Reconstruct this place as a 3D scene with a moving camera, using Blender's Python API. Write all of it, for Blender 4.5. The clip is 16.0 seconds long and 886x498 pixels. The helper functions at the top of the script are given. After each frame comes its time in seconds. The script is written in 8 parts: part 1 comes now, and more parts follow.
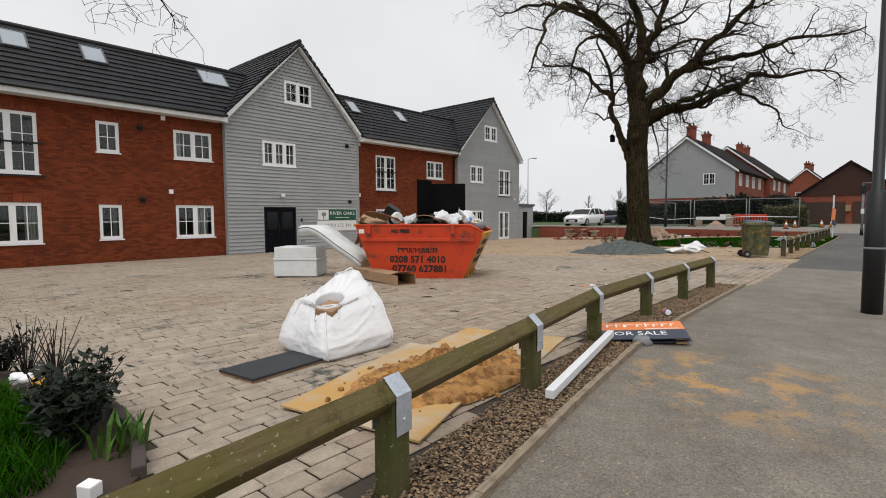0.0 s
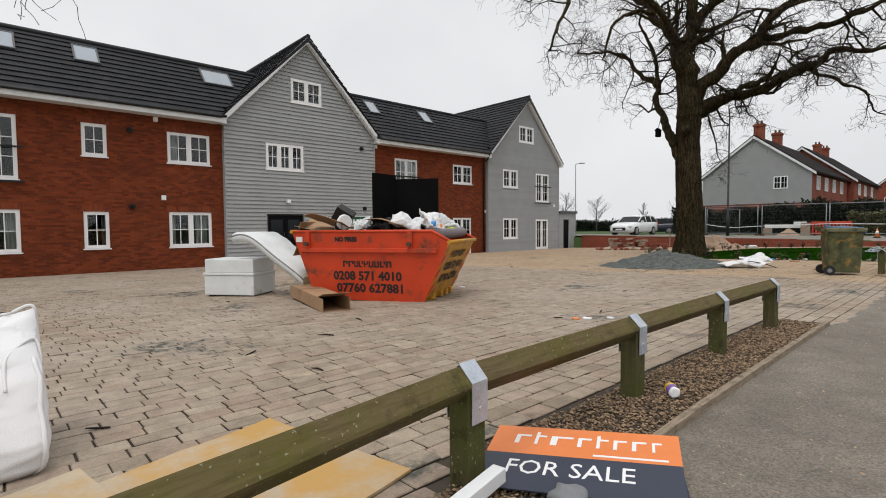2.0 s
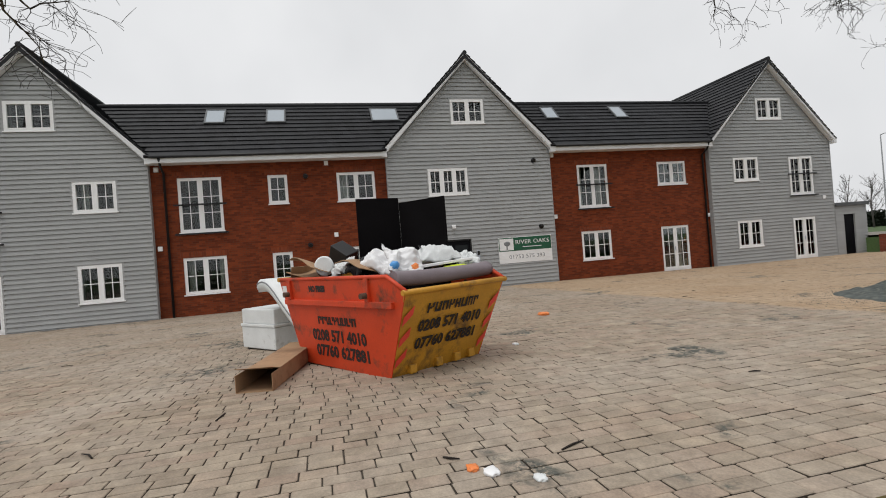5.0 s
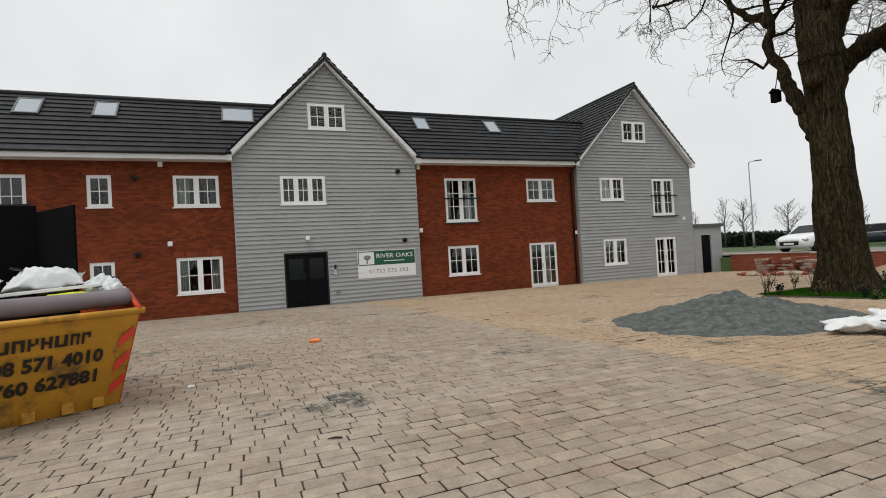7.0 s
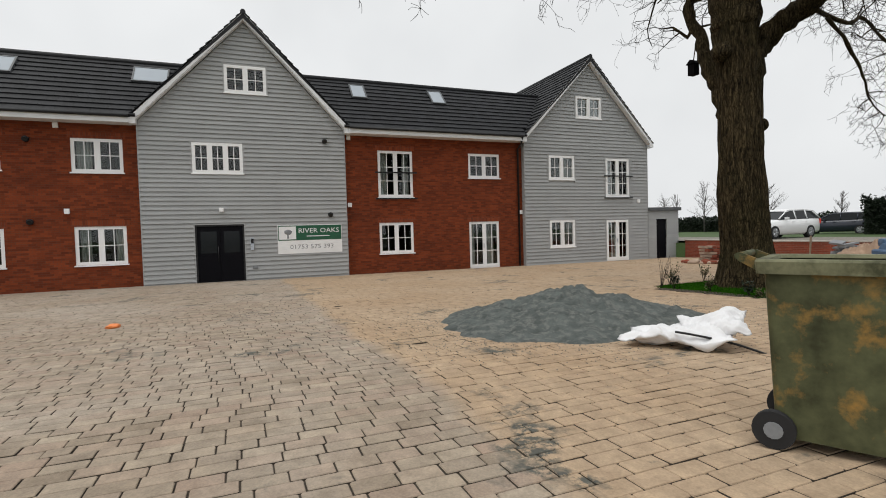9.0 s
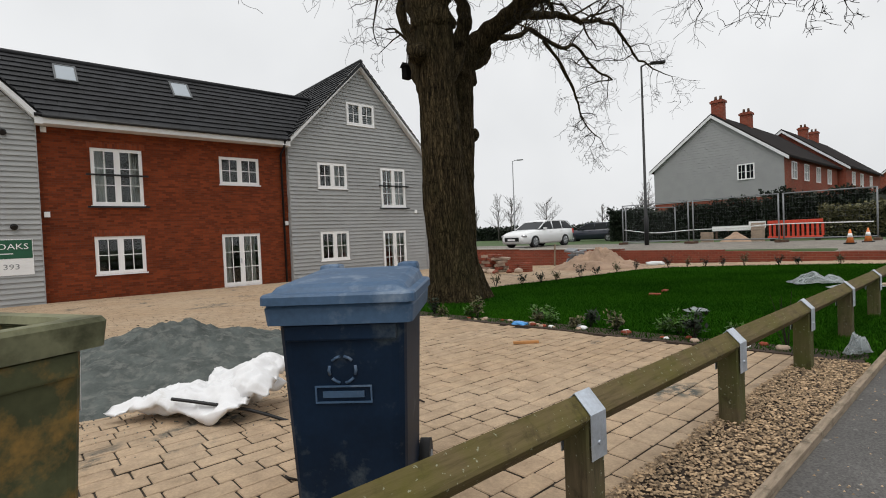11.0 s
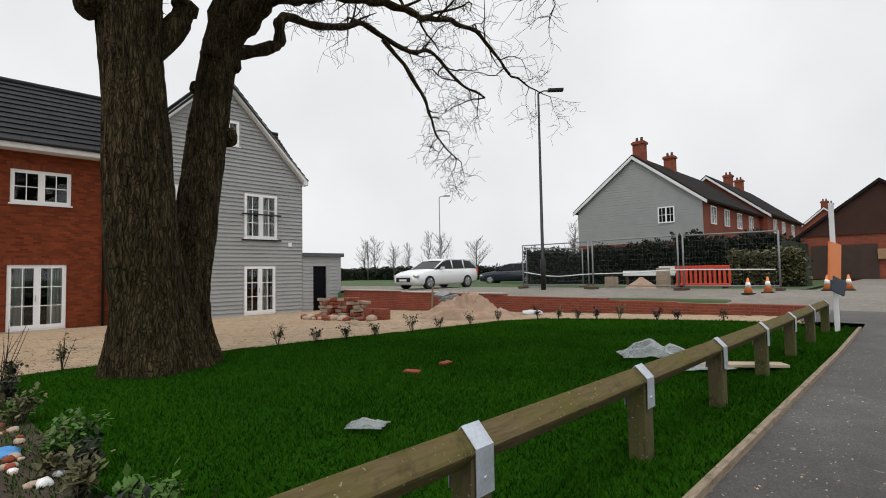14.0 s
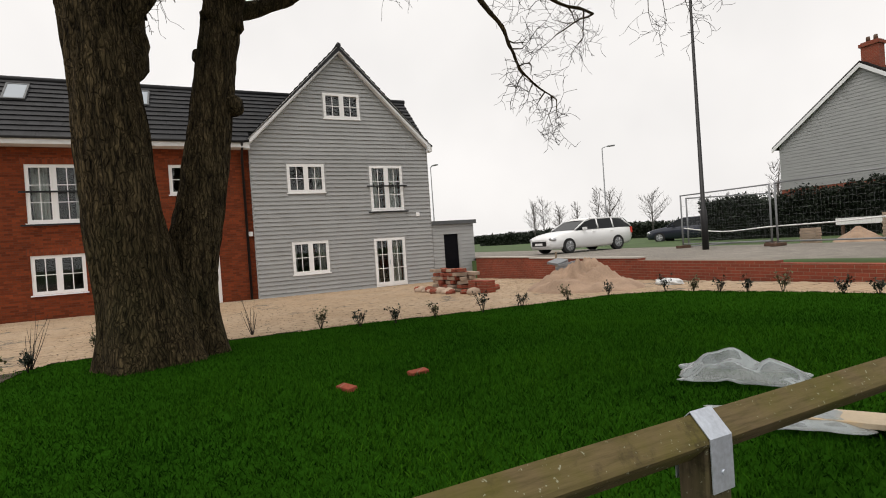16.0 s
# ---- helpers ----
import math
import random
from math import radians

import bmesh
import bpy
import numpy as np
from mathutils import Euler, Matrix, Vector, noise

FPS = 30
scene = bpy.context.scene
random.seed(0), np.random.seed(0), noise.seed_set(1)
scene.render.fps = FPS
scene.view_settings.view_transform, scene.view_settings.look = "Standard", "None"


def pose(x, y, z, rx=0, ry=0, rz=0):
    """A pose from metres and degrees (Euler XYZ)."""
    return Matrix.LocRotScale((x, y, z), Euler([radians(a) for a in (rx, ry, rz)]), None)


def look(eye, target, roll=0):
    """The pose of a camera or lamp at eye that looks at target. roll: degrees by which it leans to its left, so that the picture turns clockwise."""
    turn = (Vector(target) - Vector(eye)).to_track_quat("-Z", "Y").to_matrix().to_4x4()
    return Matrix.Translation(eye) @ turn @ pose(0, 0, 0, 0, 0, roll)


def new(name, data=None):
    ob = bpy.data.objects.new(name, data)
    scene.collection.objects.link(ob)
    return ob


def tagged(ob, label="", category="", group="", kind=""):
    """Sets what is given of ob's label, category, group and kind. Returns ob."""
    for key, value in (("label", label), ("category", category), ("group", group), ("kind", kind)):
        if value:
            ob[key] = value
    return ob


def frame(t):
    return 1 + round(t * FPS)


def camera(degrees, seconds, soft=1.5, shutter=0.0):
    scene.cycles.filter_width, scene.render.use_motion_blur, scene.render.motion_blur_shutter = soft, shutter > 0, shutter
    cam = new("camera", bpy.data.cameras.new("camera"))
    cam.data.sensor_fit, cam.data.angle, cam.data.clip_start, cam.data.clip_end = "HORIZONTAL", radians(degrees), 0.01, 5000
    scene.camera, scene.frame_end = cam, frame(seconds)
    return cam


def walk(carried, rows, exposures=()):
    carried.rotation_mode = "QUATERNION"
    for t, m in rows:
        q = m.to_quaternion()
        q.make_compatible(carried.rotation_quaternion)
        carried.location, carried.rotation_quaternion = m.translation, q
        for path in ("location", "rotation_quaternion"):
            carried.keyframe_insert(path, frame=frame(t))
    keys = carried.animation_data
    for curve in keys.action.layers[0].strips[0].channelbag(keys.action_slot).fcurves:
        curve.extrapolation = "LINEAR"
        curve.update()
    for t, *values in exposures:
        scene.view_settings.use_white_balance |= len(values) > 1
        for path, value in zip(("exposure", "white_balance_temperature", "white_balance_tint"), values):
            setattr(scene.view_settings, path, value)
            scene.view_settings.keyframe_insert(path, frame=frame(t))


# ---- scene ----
cam = camera(83.1, 16.0, soft=1.0)
METRES, EYE, TILT, LEAN, TURN = 24.8, 1.215, 0.0, 0.0, 41.4
ROWS = [
    (0.0, 0.0, 0.0, 0.0, -0.02, -3.7, 0.32),
    (0.5, 0.013, 0.0278, 0.0014, 5.17, -2.55, 0.93),
    (1.0, 0.0272, 0.0547, -0.0005, 7.5, -3.31, 1.29),
    (1.5, 0.0442, 0.0815, -0.0047, 6.21, -3.47, 0.58),
    (2.0, 0.0629, 0.1067, -0.0045, 6.17, -2.54, 0.45),
    (2.5, 0.0836, 0.1311, -0.0046, 5.31, -1.34, 0.26),
    (3.0, 0.1019, 0.1551, -0.0042, 9.41, -2.2, 0.07),
    (3.5, 0.1169, 0.1817, -0.0008, 19.24, -2.07, 1.88),
    (4.0, 0.133, 0.2068, 0.0018, 30.15, -0.64, 4.34),
    (6.5, 0.2223, 0.3263, 0.0009, 36.27, 0.58, 4.53),
    (7.0, 0.247, 0.3509, 0.0001, 26.86, 0.92, 3.42),
    (7.5, 0.2712, 0.3753, -0.0006, 18.59, 0.25, 1.89),
    (8.0, 0.2935, 0.3971, -0.0008, 27.22, -1.94, 1.57),
    (10.5, 0.3901, 0.5127, 0.0, 18.07, -1.88, 3.11),
    (11.0, 0.4172, 0.5349, -0.0015, 7.28, -1.44, 2.43),
    (11.5, 0.4425, 0.5606, -0.0031, -1.32, -0.87, 1.45),
    (12.0, 0.4642, 0.5822, -0.0029, 0.84, -0.23, 1.51),
    (12.5, 0.4864, 0.6061, -0.0038, -1.57, 0.61, 2.4),
    (13.0, 0.5088, 0.6284, -0.005, -1.6, -0.33, 2.29),
    (13.5, 0.5288, 0.6529, -0.0043, -1.19, -0.09, 2.15),
    (14.0, 0.5489, 0.6749, -0.0035, 2.49, 2.77, 1.01),
    (14.5, 0.5676, 0.6978, -0.0018, 7.4, 8.15, -1.46),
    (14.8, 0.58, 0.7118, -0.0014, 10.8, 11.4, -1.75),
    (15.0, 0.5883, 0.7207, -0.0008, 13.06, 10.03, -1.36),
    (15.5, 0.6063, 0.7461, -0.0024, 19.26, 1.2, 3.45),
    (16.0, 0.6269, 0.7704, -0.0021, 23.51, -0.64, 3.94),
]
walk(cam, [(t, pose(0, 0, EYE, TILT, LEAN, TURN) @ pose(METRES * x, METRES * y, METRES * z, 90 + pitch, roll, yaw)) for t, x, y, z, yaw, pitch, roll in ROWS],
     exposures=[(0.0, 0.0, 6500, 10), (3.0, -0.03, 6500, 10), (4.0, -0.07, 6500, 10), (6.5, -0.05, 6500, 8), (7.5, -0.03, 6500, 7.5), (10.5, 0.04, 6500, 9), (12.5, -0.05, 6450, 8), (13.5, 0.0, 6450, 8), (14.6, 0.1, 6500, 10), (15.0, 0.0, 6500, 10), (15.5, 0.24, 6850, 11), (16.0, 0.16, 6850, 11)])

# ---- world, sun, exposure ----
world = bpy.data.worlds.new("overcast_world")
scene.world = world
world.use_nodes = True
wn, wl = world.node_tree.nodes, world.node_tree.links
wn.clear()
w_out = wn.new("ShaderNodeOutputWorld")
w_bg = wn.new("ShaderNodeBackground")
w_sky = wn.new("ShaderNodeTexSky")
w_sky.sky_type, w_sky.sun_disc = "NISHITA", False
w_sky.sun_elevation, w_sky.sun_rotation = radians(67), radians(180)
w_sky.dust_density, w_sky.air_density = 5.0, 1.0
w_hsv = wn.new("ShaderNodeHueSaturation")
w_hsv.inputs["Saturation"].default_value = 0.12
w_co = wn.new("ShaderNodeTexCoord")
w_noise = wn.new("ShaderNodeTexNoise")
w_noise.inputs["Scale"].default_value = 2.2
w_noise.inputs["Detail"].default_value = 4.0
w_ramp = wn.new("ShaderNodeValToRGB")
w_ramp.color_ramp.elements[0].position, w_ramp.color_ramp.elements[0].color = 0.3, (7.9, 8.0, 8.2, 1)
w_ramp.color_ramp.elements[1].position, w_ramp.color_ramp.elements[1].color = 0.75, (9.9, 9.95, 10.1, 1)
w_mix = wn.new("ShaderNodeMixRGB")
w_mix.inputs[0].default_value = 0.88
wl.new(w_co.outputs["Generated"], w_noise.inputs["Vector"])
wl.new(w_noise.outputs["Fac"], w_ramp.inputs[0])
wl.new(w_sky.outputs[0], w_hsv.inputs["Color"])
wl.new(w_hsv.outputs[0], w_mix.inputs[1])
wl.new(w_ramp.outputs[0], w_mix.inputs[2])
wl.new(w_mix.outputs[0], w_bg.inputs[0])
w_bg.inputs[1].default_value = 0.1
wl.new(w_bg.outputs[0], w_out.inputs[0])
sun_lamp = bpy.data.lights.new("sun", "SUN")
sun_lamp.energy, sun_lamp.angle, sun_lamp.color = 1.5, radians(40), (1.0, 0.97, 0.93)
sun = new("sun", sun_lamp)
sun.matrix_world = look((0, -6, 44), (-9, 10, 0))


# ---- materials ----
def nodes_of(name):
    m = bpy.data.materials.new(name)
    m.use_nodes = True
    nt = m.node_tree
    b = nt.nodes["Principled BSDF"]
    return m, nt.nodes, nt.links, b


def ramp(n, l, src, stops):
    r = n.new("ShaderNodeValToRGB")
    e = r.color_ramp.elements
    while len(e) < len(stops):
        e.new(0.5)
    for el, (p, c) in zip(e, stops):
        el.position, el.color = p, (*c, 1)
    l.new(src, r.inputs[0])
    return r.outputs[0]


def texnoise(n, l, vec, scale, detail=4.0, rough=0.55, dist=0.0):
    t = n.new("ShaderNodeTexNoise")
    t.inputs["Scale"].default_value, t.inputs["Detail"].default_value = scale, detail
    t.inputs["Roughness"].default_value, t.inputs["Distortion"].default_value = rough, dist
    if vec is not None:
        l.new(vec, t.inputs["Vector"])
    return t.outputs["Fac"]


def mixc(n, l, fac, a, b, mode="MIX"):
    m = n.new("ShaderNodeMixRGB")
    m.blend_type = mode
    for s, v in ((0, fac), (1, a), (2, b)):
        if isinstance(v, (int, float)):
            m.inputs[s].default_value = v
        elif isinstance(v, tuple):
            m.inputs[s].default_value = (*v, 1)
        else:
            l.new(v, m.inputs[s])
    return m.outputs[0]


def bump(n, l, b, height, strength=0.3, dist=0.01):
    k = n.new("ShaderNodeBump")
    k.inputs["Strength"].default_value, k.inputs["Distance"].default_value = strength, dist
    l.new(height, k.inputs["Height"])
    l.new(k.outputs[0], b.inputs["Normal"])


def coords(n, kind="Object"):
    return n.new("ShaderNodeTexCoord").outputs[kind]


def surf(name, col, rough=0.7, vary=0.15, scale=3.0, fine=60.0, relief=0.15, metal=0.0, rand=0.0, stain=None, stain_at=0.6, stain_scale=1.2, spec=0.4, island=False):
    """A surface with broad mottling, fine grain, relief, and stains where asked."""
    m, n, l, b = nodes_of(name)
    v = coords(n)
    big = texnoise(n, l, v, scale)
    c = ramp(n, l, big, [(0.3, tuple(x * (1 - vary) for x in col)), (0.7, tuple(min(1, x * (1 + vary)) for x in col))])
    small = texnoise(n, l, v, fine, 3.0)
    c = mixc(n, l, 0.35 * min(1, vary * 4), c, ramp(n, l, small, [(0.3, tuple(x * 0.7 for x in col)), (0.7, tuple(min(1, x * 1.25) for x in col))]))
    if rand:
        src = n.new("ShaderNodeNewGeometry").outputs["Random Per Island"] if island else n.new("ShaderNodeObjectInfo").outputs["Random"]
        g = ramp(n, l, src, [(0, (1 - rand,) * 3), (1, (1 + rand,) * 3)])
        c = mixc(n, l, 1.0, c, g, "MULTIPLY")
    if stain:
        s = texnoise(n, l, v, stain_scale, 6.0, 0.65)
        f = ramp(n, l, s, [(stain_at - 0.06, (0, 0, 0)), (stain_at + 0.08, (1, 1, 1))])
        c = mixc(n, l, f, c, stain)
    l.new(c, b.inputs["Base Color"])
    b.inputs["Roughness"].default_value, b.inputs["Metallic"].default_value = rough, metal
    b.inputs["Specular IOR Level"].default_value = spec
    if relief:
        bump(n, l, b, small, relief, 0.004)
    return m


def brick_mat(name, c1, c2, mortar, upright=False):
    m, n, l, b = nodes_of(name)
    geo = n.new("ShaderNodeNewGeometry").outputs["Position"]
    sep = n.new("ShaderNodeSeparateXYZ")
    l.new(geo, sep.inputs[0])
    com = n.new("ShaderNodeCombineXYZ")
    add = n.new("ShaderNodeMath")
    l.new(sep.outputs["X"], add.inputs[0])
    l.new(sep.outputs["Y"], add.inputs[1])
    l.new(add.outputs[0], com.inputs["X"])
    l.new(sep.outputs["Z"], com.inputs["Y"])
    t = n.new("ShaderNodeTexBrick")
    t.inputs["Scale"].default_value = 1.0
    t.inputs["Brick Width"].default_value, t.inputs["Row Height"].default_value = (0.075, 0.225) if upright else (0.225, 0.075)
    t.offset = 0.0 if upright else 0.5
    t.inputs["Mortar Size"].default_value, t.inputs["Mortar Smooth"].default_value = 0.005, 0.3
    t.inputs["Color1"].default_value, t.inputs["Color2"].default_value, t.inputs["Mortar"].default_value = (*c1, 1), (*c2, 1), (*mortar, 1)
    l.new(com.outputs[0], t.inputs["Vector"])
    big = texnoise(n, l, geo, 0.8)
    c = mixc(n, l, 1.0, t.outputs["Color"], ramp(n, l, big, [(0.3, (0.86, 0.86, 0.86)), (0.7, (1.12, 1.1, 1.08))]), "MULTIPLY")
    grain = texnoise(n, l, geo, 45.0)
    c = mixc(n, l, 0.5, c, mixc(n, l, 1.0, c, ramp(n, l, grain, [(0.3, (0.7, 0.7, 0.7)), (0.7, (1.3, 1.3, 1.3))]), "MULTIPLY"))
    l.new(c, b.inputs["Base Color"])
    b.inputs["Roughness"].default_value = 0.85
    b.inputs["Specular IOR Level"].default_value = 0.2
    inv = n.new("ShaderNodeMath")
    inv.operation = "SUBTRACT"
    inv.inputs[0].default_value = 1.0
    l.new(t.outputs["Fac"], inv.inputs[1])
    bump(n, l, b, inv.outputs[0], 0.6, 0.008)
    return m


def glass_mat(name, tint=(0.92, 0.96, 0.95), ior=1.32):
    m = bpy.data.materials.new(name)
    m.use_nodes = True
    n, l = m.node_tree.nodes, m.node_tree.links
    n.clear()
    out = n.new("ShaderNodeOutputMaterial")
    mix = n.new("ShaderNodeMixShader")
    fr = n.new("ShaderNodeFresnel")
    fr.inputs[0].default_value = ior
    tr = n.new("ShaderNodeBsdfTransparent")
    tr.inputs[0].default_value = (*tint, 1)
    gl = n.new("ShaderNodeBsdfGlossy")
    gl.inputs["Roughness"].default_value = 0.02
    l.new(fr.outputs[0], mix.inputs[0])
    l.new(tr.outputs[0], mix.inputs[1])
    l.new(gl.outputs[0], mix.inputs[2])
    l.new(mix.outputs[0], out.inputs[0])
    return m


def timber_mat(name, base, moss, moss_at=0.55, stretch=(30, 3, 30)):
    """Weathered softwood: long grain along local y, green algae in patches, pale lichen specks."""
    m, n, l, b = nodes_of(name)
    v = coords(n)
    mp = n.new("ShaderNodeMapping")
    mp.inputs["Scale"].default_value = stretch
    l.new(v, mp.inputs[0])
    grain = texnoise(n, l, mp.outputs[0], 1.6, 6.0, 0.65)
    c = ramp(n, l, grain, [(0.3, tuple(x * 0.5 for x in base)), (0.5, base), (0.75, tuple(x * 1.35 for x in base))])
    g = texnoise(n, l, v, 2.6, 5.0, 0.6)
    c = mixc(n, l, ramp(n, l, g, [(moss_at - 0.15, (0, 0, 0)), (moss_at + 0.12, (0.85, 0.85, 0.85))]), c, moss)
    dark = texnoise(n, l, v, 6.5, 5.0, 0.7)
    c = mixc(n, l, ramp(n, l, dark, [(0.56, (0, 0, 0)), (0.68, (0.7, 0.7, 0.7))]), c, tuple(x * 0.28 for x in base))
    s = texnoise(n, l, v, 55.0, 2.0)
    c = mixc(n, l, ramp(n, l, s, [(0.66, (0, 0, 0)), (0.72, (0.6, 0.6, 0.6))]), c, (0.34, 0.36, 0.27))
    l.new(c, b.inputs["Base Color"])
    b.inputs["Roughness"].default_value = 0.9
    b.inputs["Specular IOR Level"].default_value = 0.2
    bump(n, l, b, grain, 0.5, 0.006)
    return m


def paver_mat(name, island):
    m, n, l, b = nodes_of(name)
    g = n.new("ShaderNodeNewGeometry")
    pos = g.outputs["Position"]
    src = g.outputs["Random Per Island"] if island else n.new("ShaderNodeObjectInfo").outputs["Random"]
    c = ramp(n, l, src, [(0.0, (0.235, 0.185, 0.135)), (0.2, (0.30, 0.245, 0.185)), (0.4, (0.285, 0.212, 0.160)), (0.6, (0.335, 0.275, 0.207)), (0.8, (0.262, 0.212, 0.160)), (1.0, (0.32, 0.248, 0.19))])
    # pale dusty zones and the sandy newer stretch to the north
    big = texnoise(n, l, pos, 0.32, 6.0, 0.68, 0.5)
    c = mixc(n, l, ramp(n, l, big, [(0.44, (0, 0, 0)), (0.62, (0.65, 0.65, 0.65))]), c, (0.355, 0.305, 0.25))
    sep = n.new("ShaderNodeSeparateXYZ")
    l.new(pos, sep.inputs[0])
    wob = texnoise(n, l, pos, 0.35, 4.0)
    ad = n.new("ShaderNodeMath")
    ad.operation = "MULTIPLY_ADD"
    l.new(wob, ad.inputs[0])
    ad.inputs[1].default_value = 0.8
    l.new(sep.outputs["Y"], ad.inputs[2])
    mr = n.new("ShaderNodeMapRange")
    l.new(ad.outputs[0], mr.inputs[0])
    mr.inputs[1].default_value, mr.inputs[2].default_value = 15.3, 15.5
    mr.inputs[4].default_value = 0.78
    sandn = texnoise(n, l, pos, 0.5, 5.0, 0.6)
    sandc = ramp(n, l, sandn, [(0.3, (0.36, 0.245, 0.145)), (0.7, (0.42, 0.31, 0.205))])
    c = mixc(n, l, mr.outputs[0], c, sandc)
    # dark grit spilt in patches
    d1 = texnoise(n, l, pos, 0.75, 6.0, 0.62, 0.4)
    d2 = texnoise(n, l, pos, 9.0, 4.0, 0.7)
    dm = mixc(n, l, 1.0, ramp(n, l, d1, [(0.585, (0, 0, 0)), (0.65, (1, 1, 1))]), ramp(n, l, d2, [(0.43, (0, 0, 0)), (0.53, (0.95, 0.95, 0.95))]), "MULTIPLY")
    c = mixc(n, l, dm, c, (0.07, 0.075, 0.066))
    scuff = texnoise(n, l, pos, 6.0, 5.0, 0.7)
    c = mixc(n, l, 1.0, c, ramp(n, l, scuff, [(0.32, (0.8, 0.79, 0.78)), (0.5, (1.0, 1.0, 1.0)), (0.7, (1.25, 1.24, 1.22))]), "MULTIPLY")
    fine = texnoise(n, l, pos, 70.0, 3.0, 0.6)
    c = mixc(n, l, 0.5, c, mixc(n, l, 1.0, c, ramp(n, l, fine, [(0.3, (0.7, 0.7, 0.7)), (0.7, (1.25, 1.25, 1.25))]), "MULTIPLY"))
    l.new(c, b.inputs["Base Color"])
    b.inputs["Roughness"].default_value = 0.8
    b.inputs["Specular IOR Level"].default_value = 0.3
    bump(n, l, b, fine, 0.35, 0.004)
    return m


SPILL = (-0.82, 3.95, 0.03)


def asphalt_mat(name):
    m, n, l, b = nodes_of(name)
    pos = n.new("ShaderNodeNewGeometry").outputs["Position"]
    big = texnoise(n, l, pos, 0.35, 5.0, 0.6)
    c = ramp(n, l, big, [(0.3, (0.135, 0.118, 0.096)), (0.7, (0.20, 0.178, 0.148))])
    # newer, darker surfacing north of a straight seam
    sy = n.new("ShaderNodeSeparateXYZ")
    l.new(pos, sy.inputs[0])
    seam = n.new("ShaderNodeMapRange")
    l.new(sy.outputs["Y"], seam.inputs[0])
    seam.inputs[1].default_value, seam.inputs[2].default_value = 13.4, 13.5
    c = mixc(n, l, seam.outputs[0], c, ramp(n, l, big, [(0.3, (0.052, 0.05, 0.049)), (0.7, (0.092, 0.088, 0.085))]))
    # the old, bleached carriageway beyond the wall
    old = n.new("ShaderNodeMapRange")
    l.new(sy.outputs["Y"], old.inputs[0])
    old.inputs[1].default_value, old.inputs[2].default_value = 34.9, 35.1
    c = mixc(n, l, old.outputs[0], c, ramp(n, l, big, [(0.3, (0.155, 0.14, 0.12)), (0.7, (0.21, 0.19, 0.165))]))
    vor = n.new("ShaderNodeTexVoronoi")
    vor.inputs["Scale"].default_value = 120.0
    l.new(pos, vor.inputs["Vector"])
    grey = n.new("ShaderNodeRGBToBW")
    l.new(vor.outputs["Color"], grey.inputs[0])
    c = mixc(n, l, 0.45, c, mixc(n, l, 1.0, c, grey.outputs[0], "OVERLAY"))
    mott = texnoise(n, l, pos, 2.6, 6.0, 0.7)
    c = mixc(n, l, 1.0, c, ramp(n, l, mott, [(0.32, (0.78, 0.77, 0.75)), (0.68, (1.2, 1.19, 1.17))]), "MULTIPLY")
    sp = texnoise(n, l, pos, 14.0, 2.0)
    c = mixc(n, l, ramp(n, l, sp, [(0.70, (0, 0, 0)), (0.74, (0.5, 0.5, 0.5))]), c, (0.27, 0.26, 0.24))
    # spilt orange sand beside the timber rail
    sep = n.new("ShaderNodeVectorMath")
    sep.operation = "DISTANCE"
    l.new(pos, sep.inputs[0])
    sep.inputs[1].default_value = SPILL
    fall = n.new("ShaderNodeMapRange")
    l.new(sep.outputs["Value"], fall.inputs[0])
    fall.inputs[1].default_value, fall.inputs[2].default_value, fall.inputs[3].default_value, fall.inputs[4].default_value = 0.1, 1.15, 1.0, 0.0
    sn = texnoise(n, l, pos, 3.0, 6.0, 0.7)
    sm = mixc(n, l, 1.0, ramp(n, l, sn, [(0.5, (0, 0, 0)), (0.6, (1, 1, 1))]), fall.outputs[0], "MULTIPLY")
    c = mixc(n, l, sm, c, (0.42, 0.235, 0.075))
    l.new(c, b.inputs["Base Color"])
    b.inputs["Roughness"].default_value = 0.8
    fine = texnoise(n, l, pos, 160.0, 2.0)
    bump(n, l, b, fine, 0.4, 0.004)
    return m


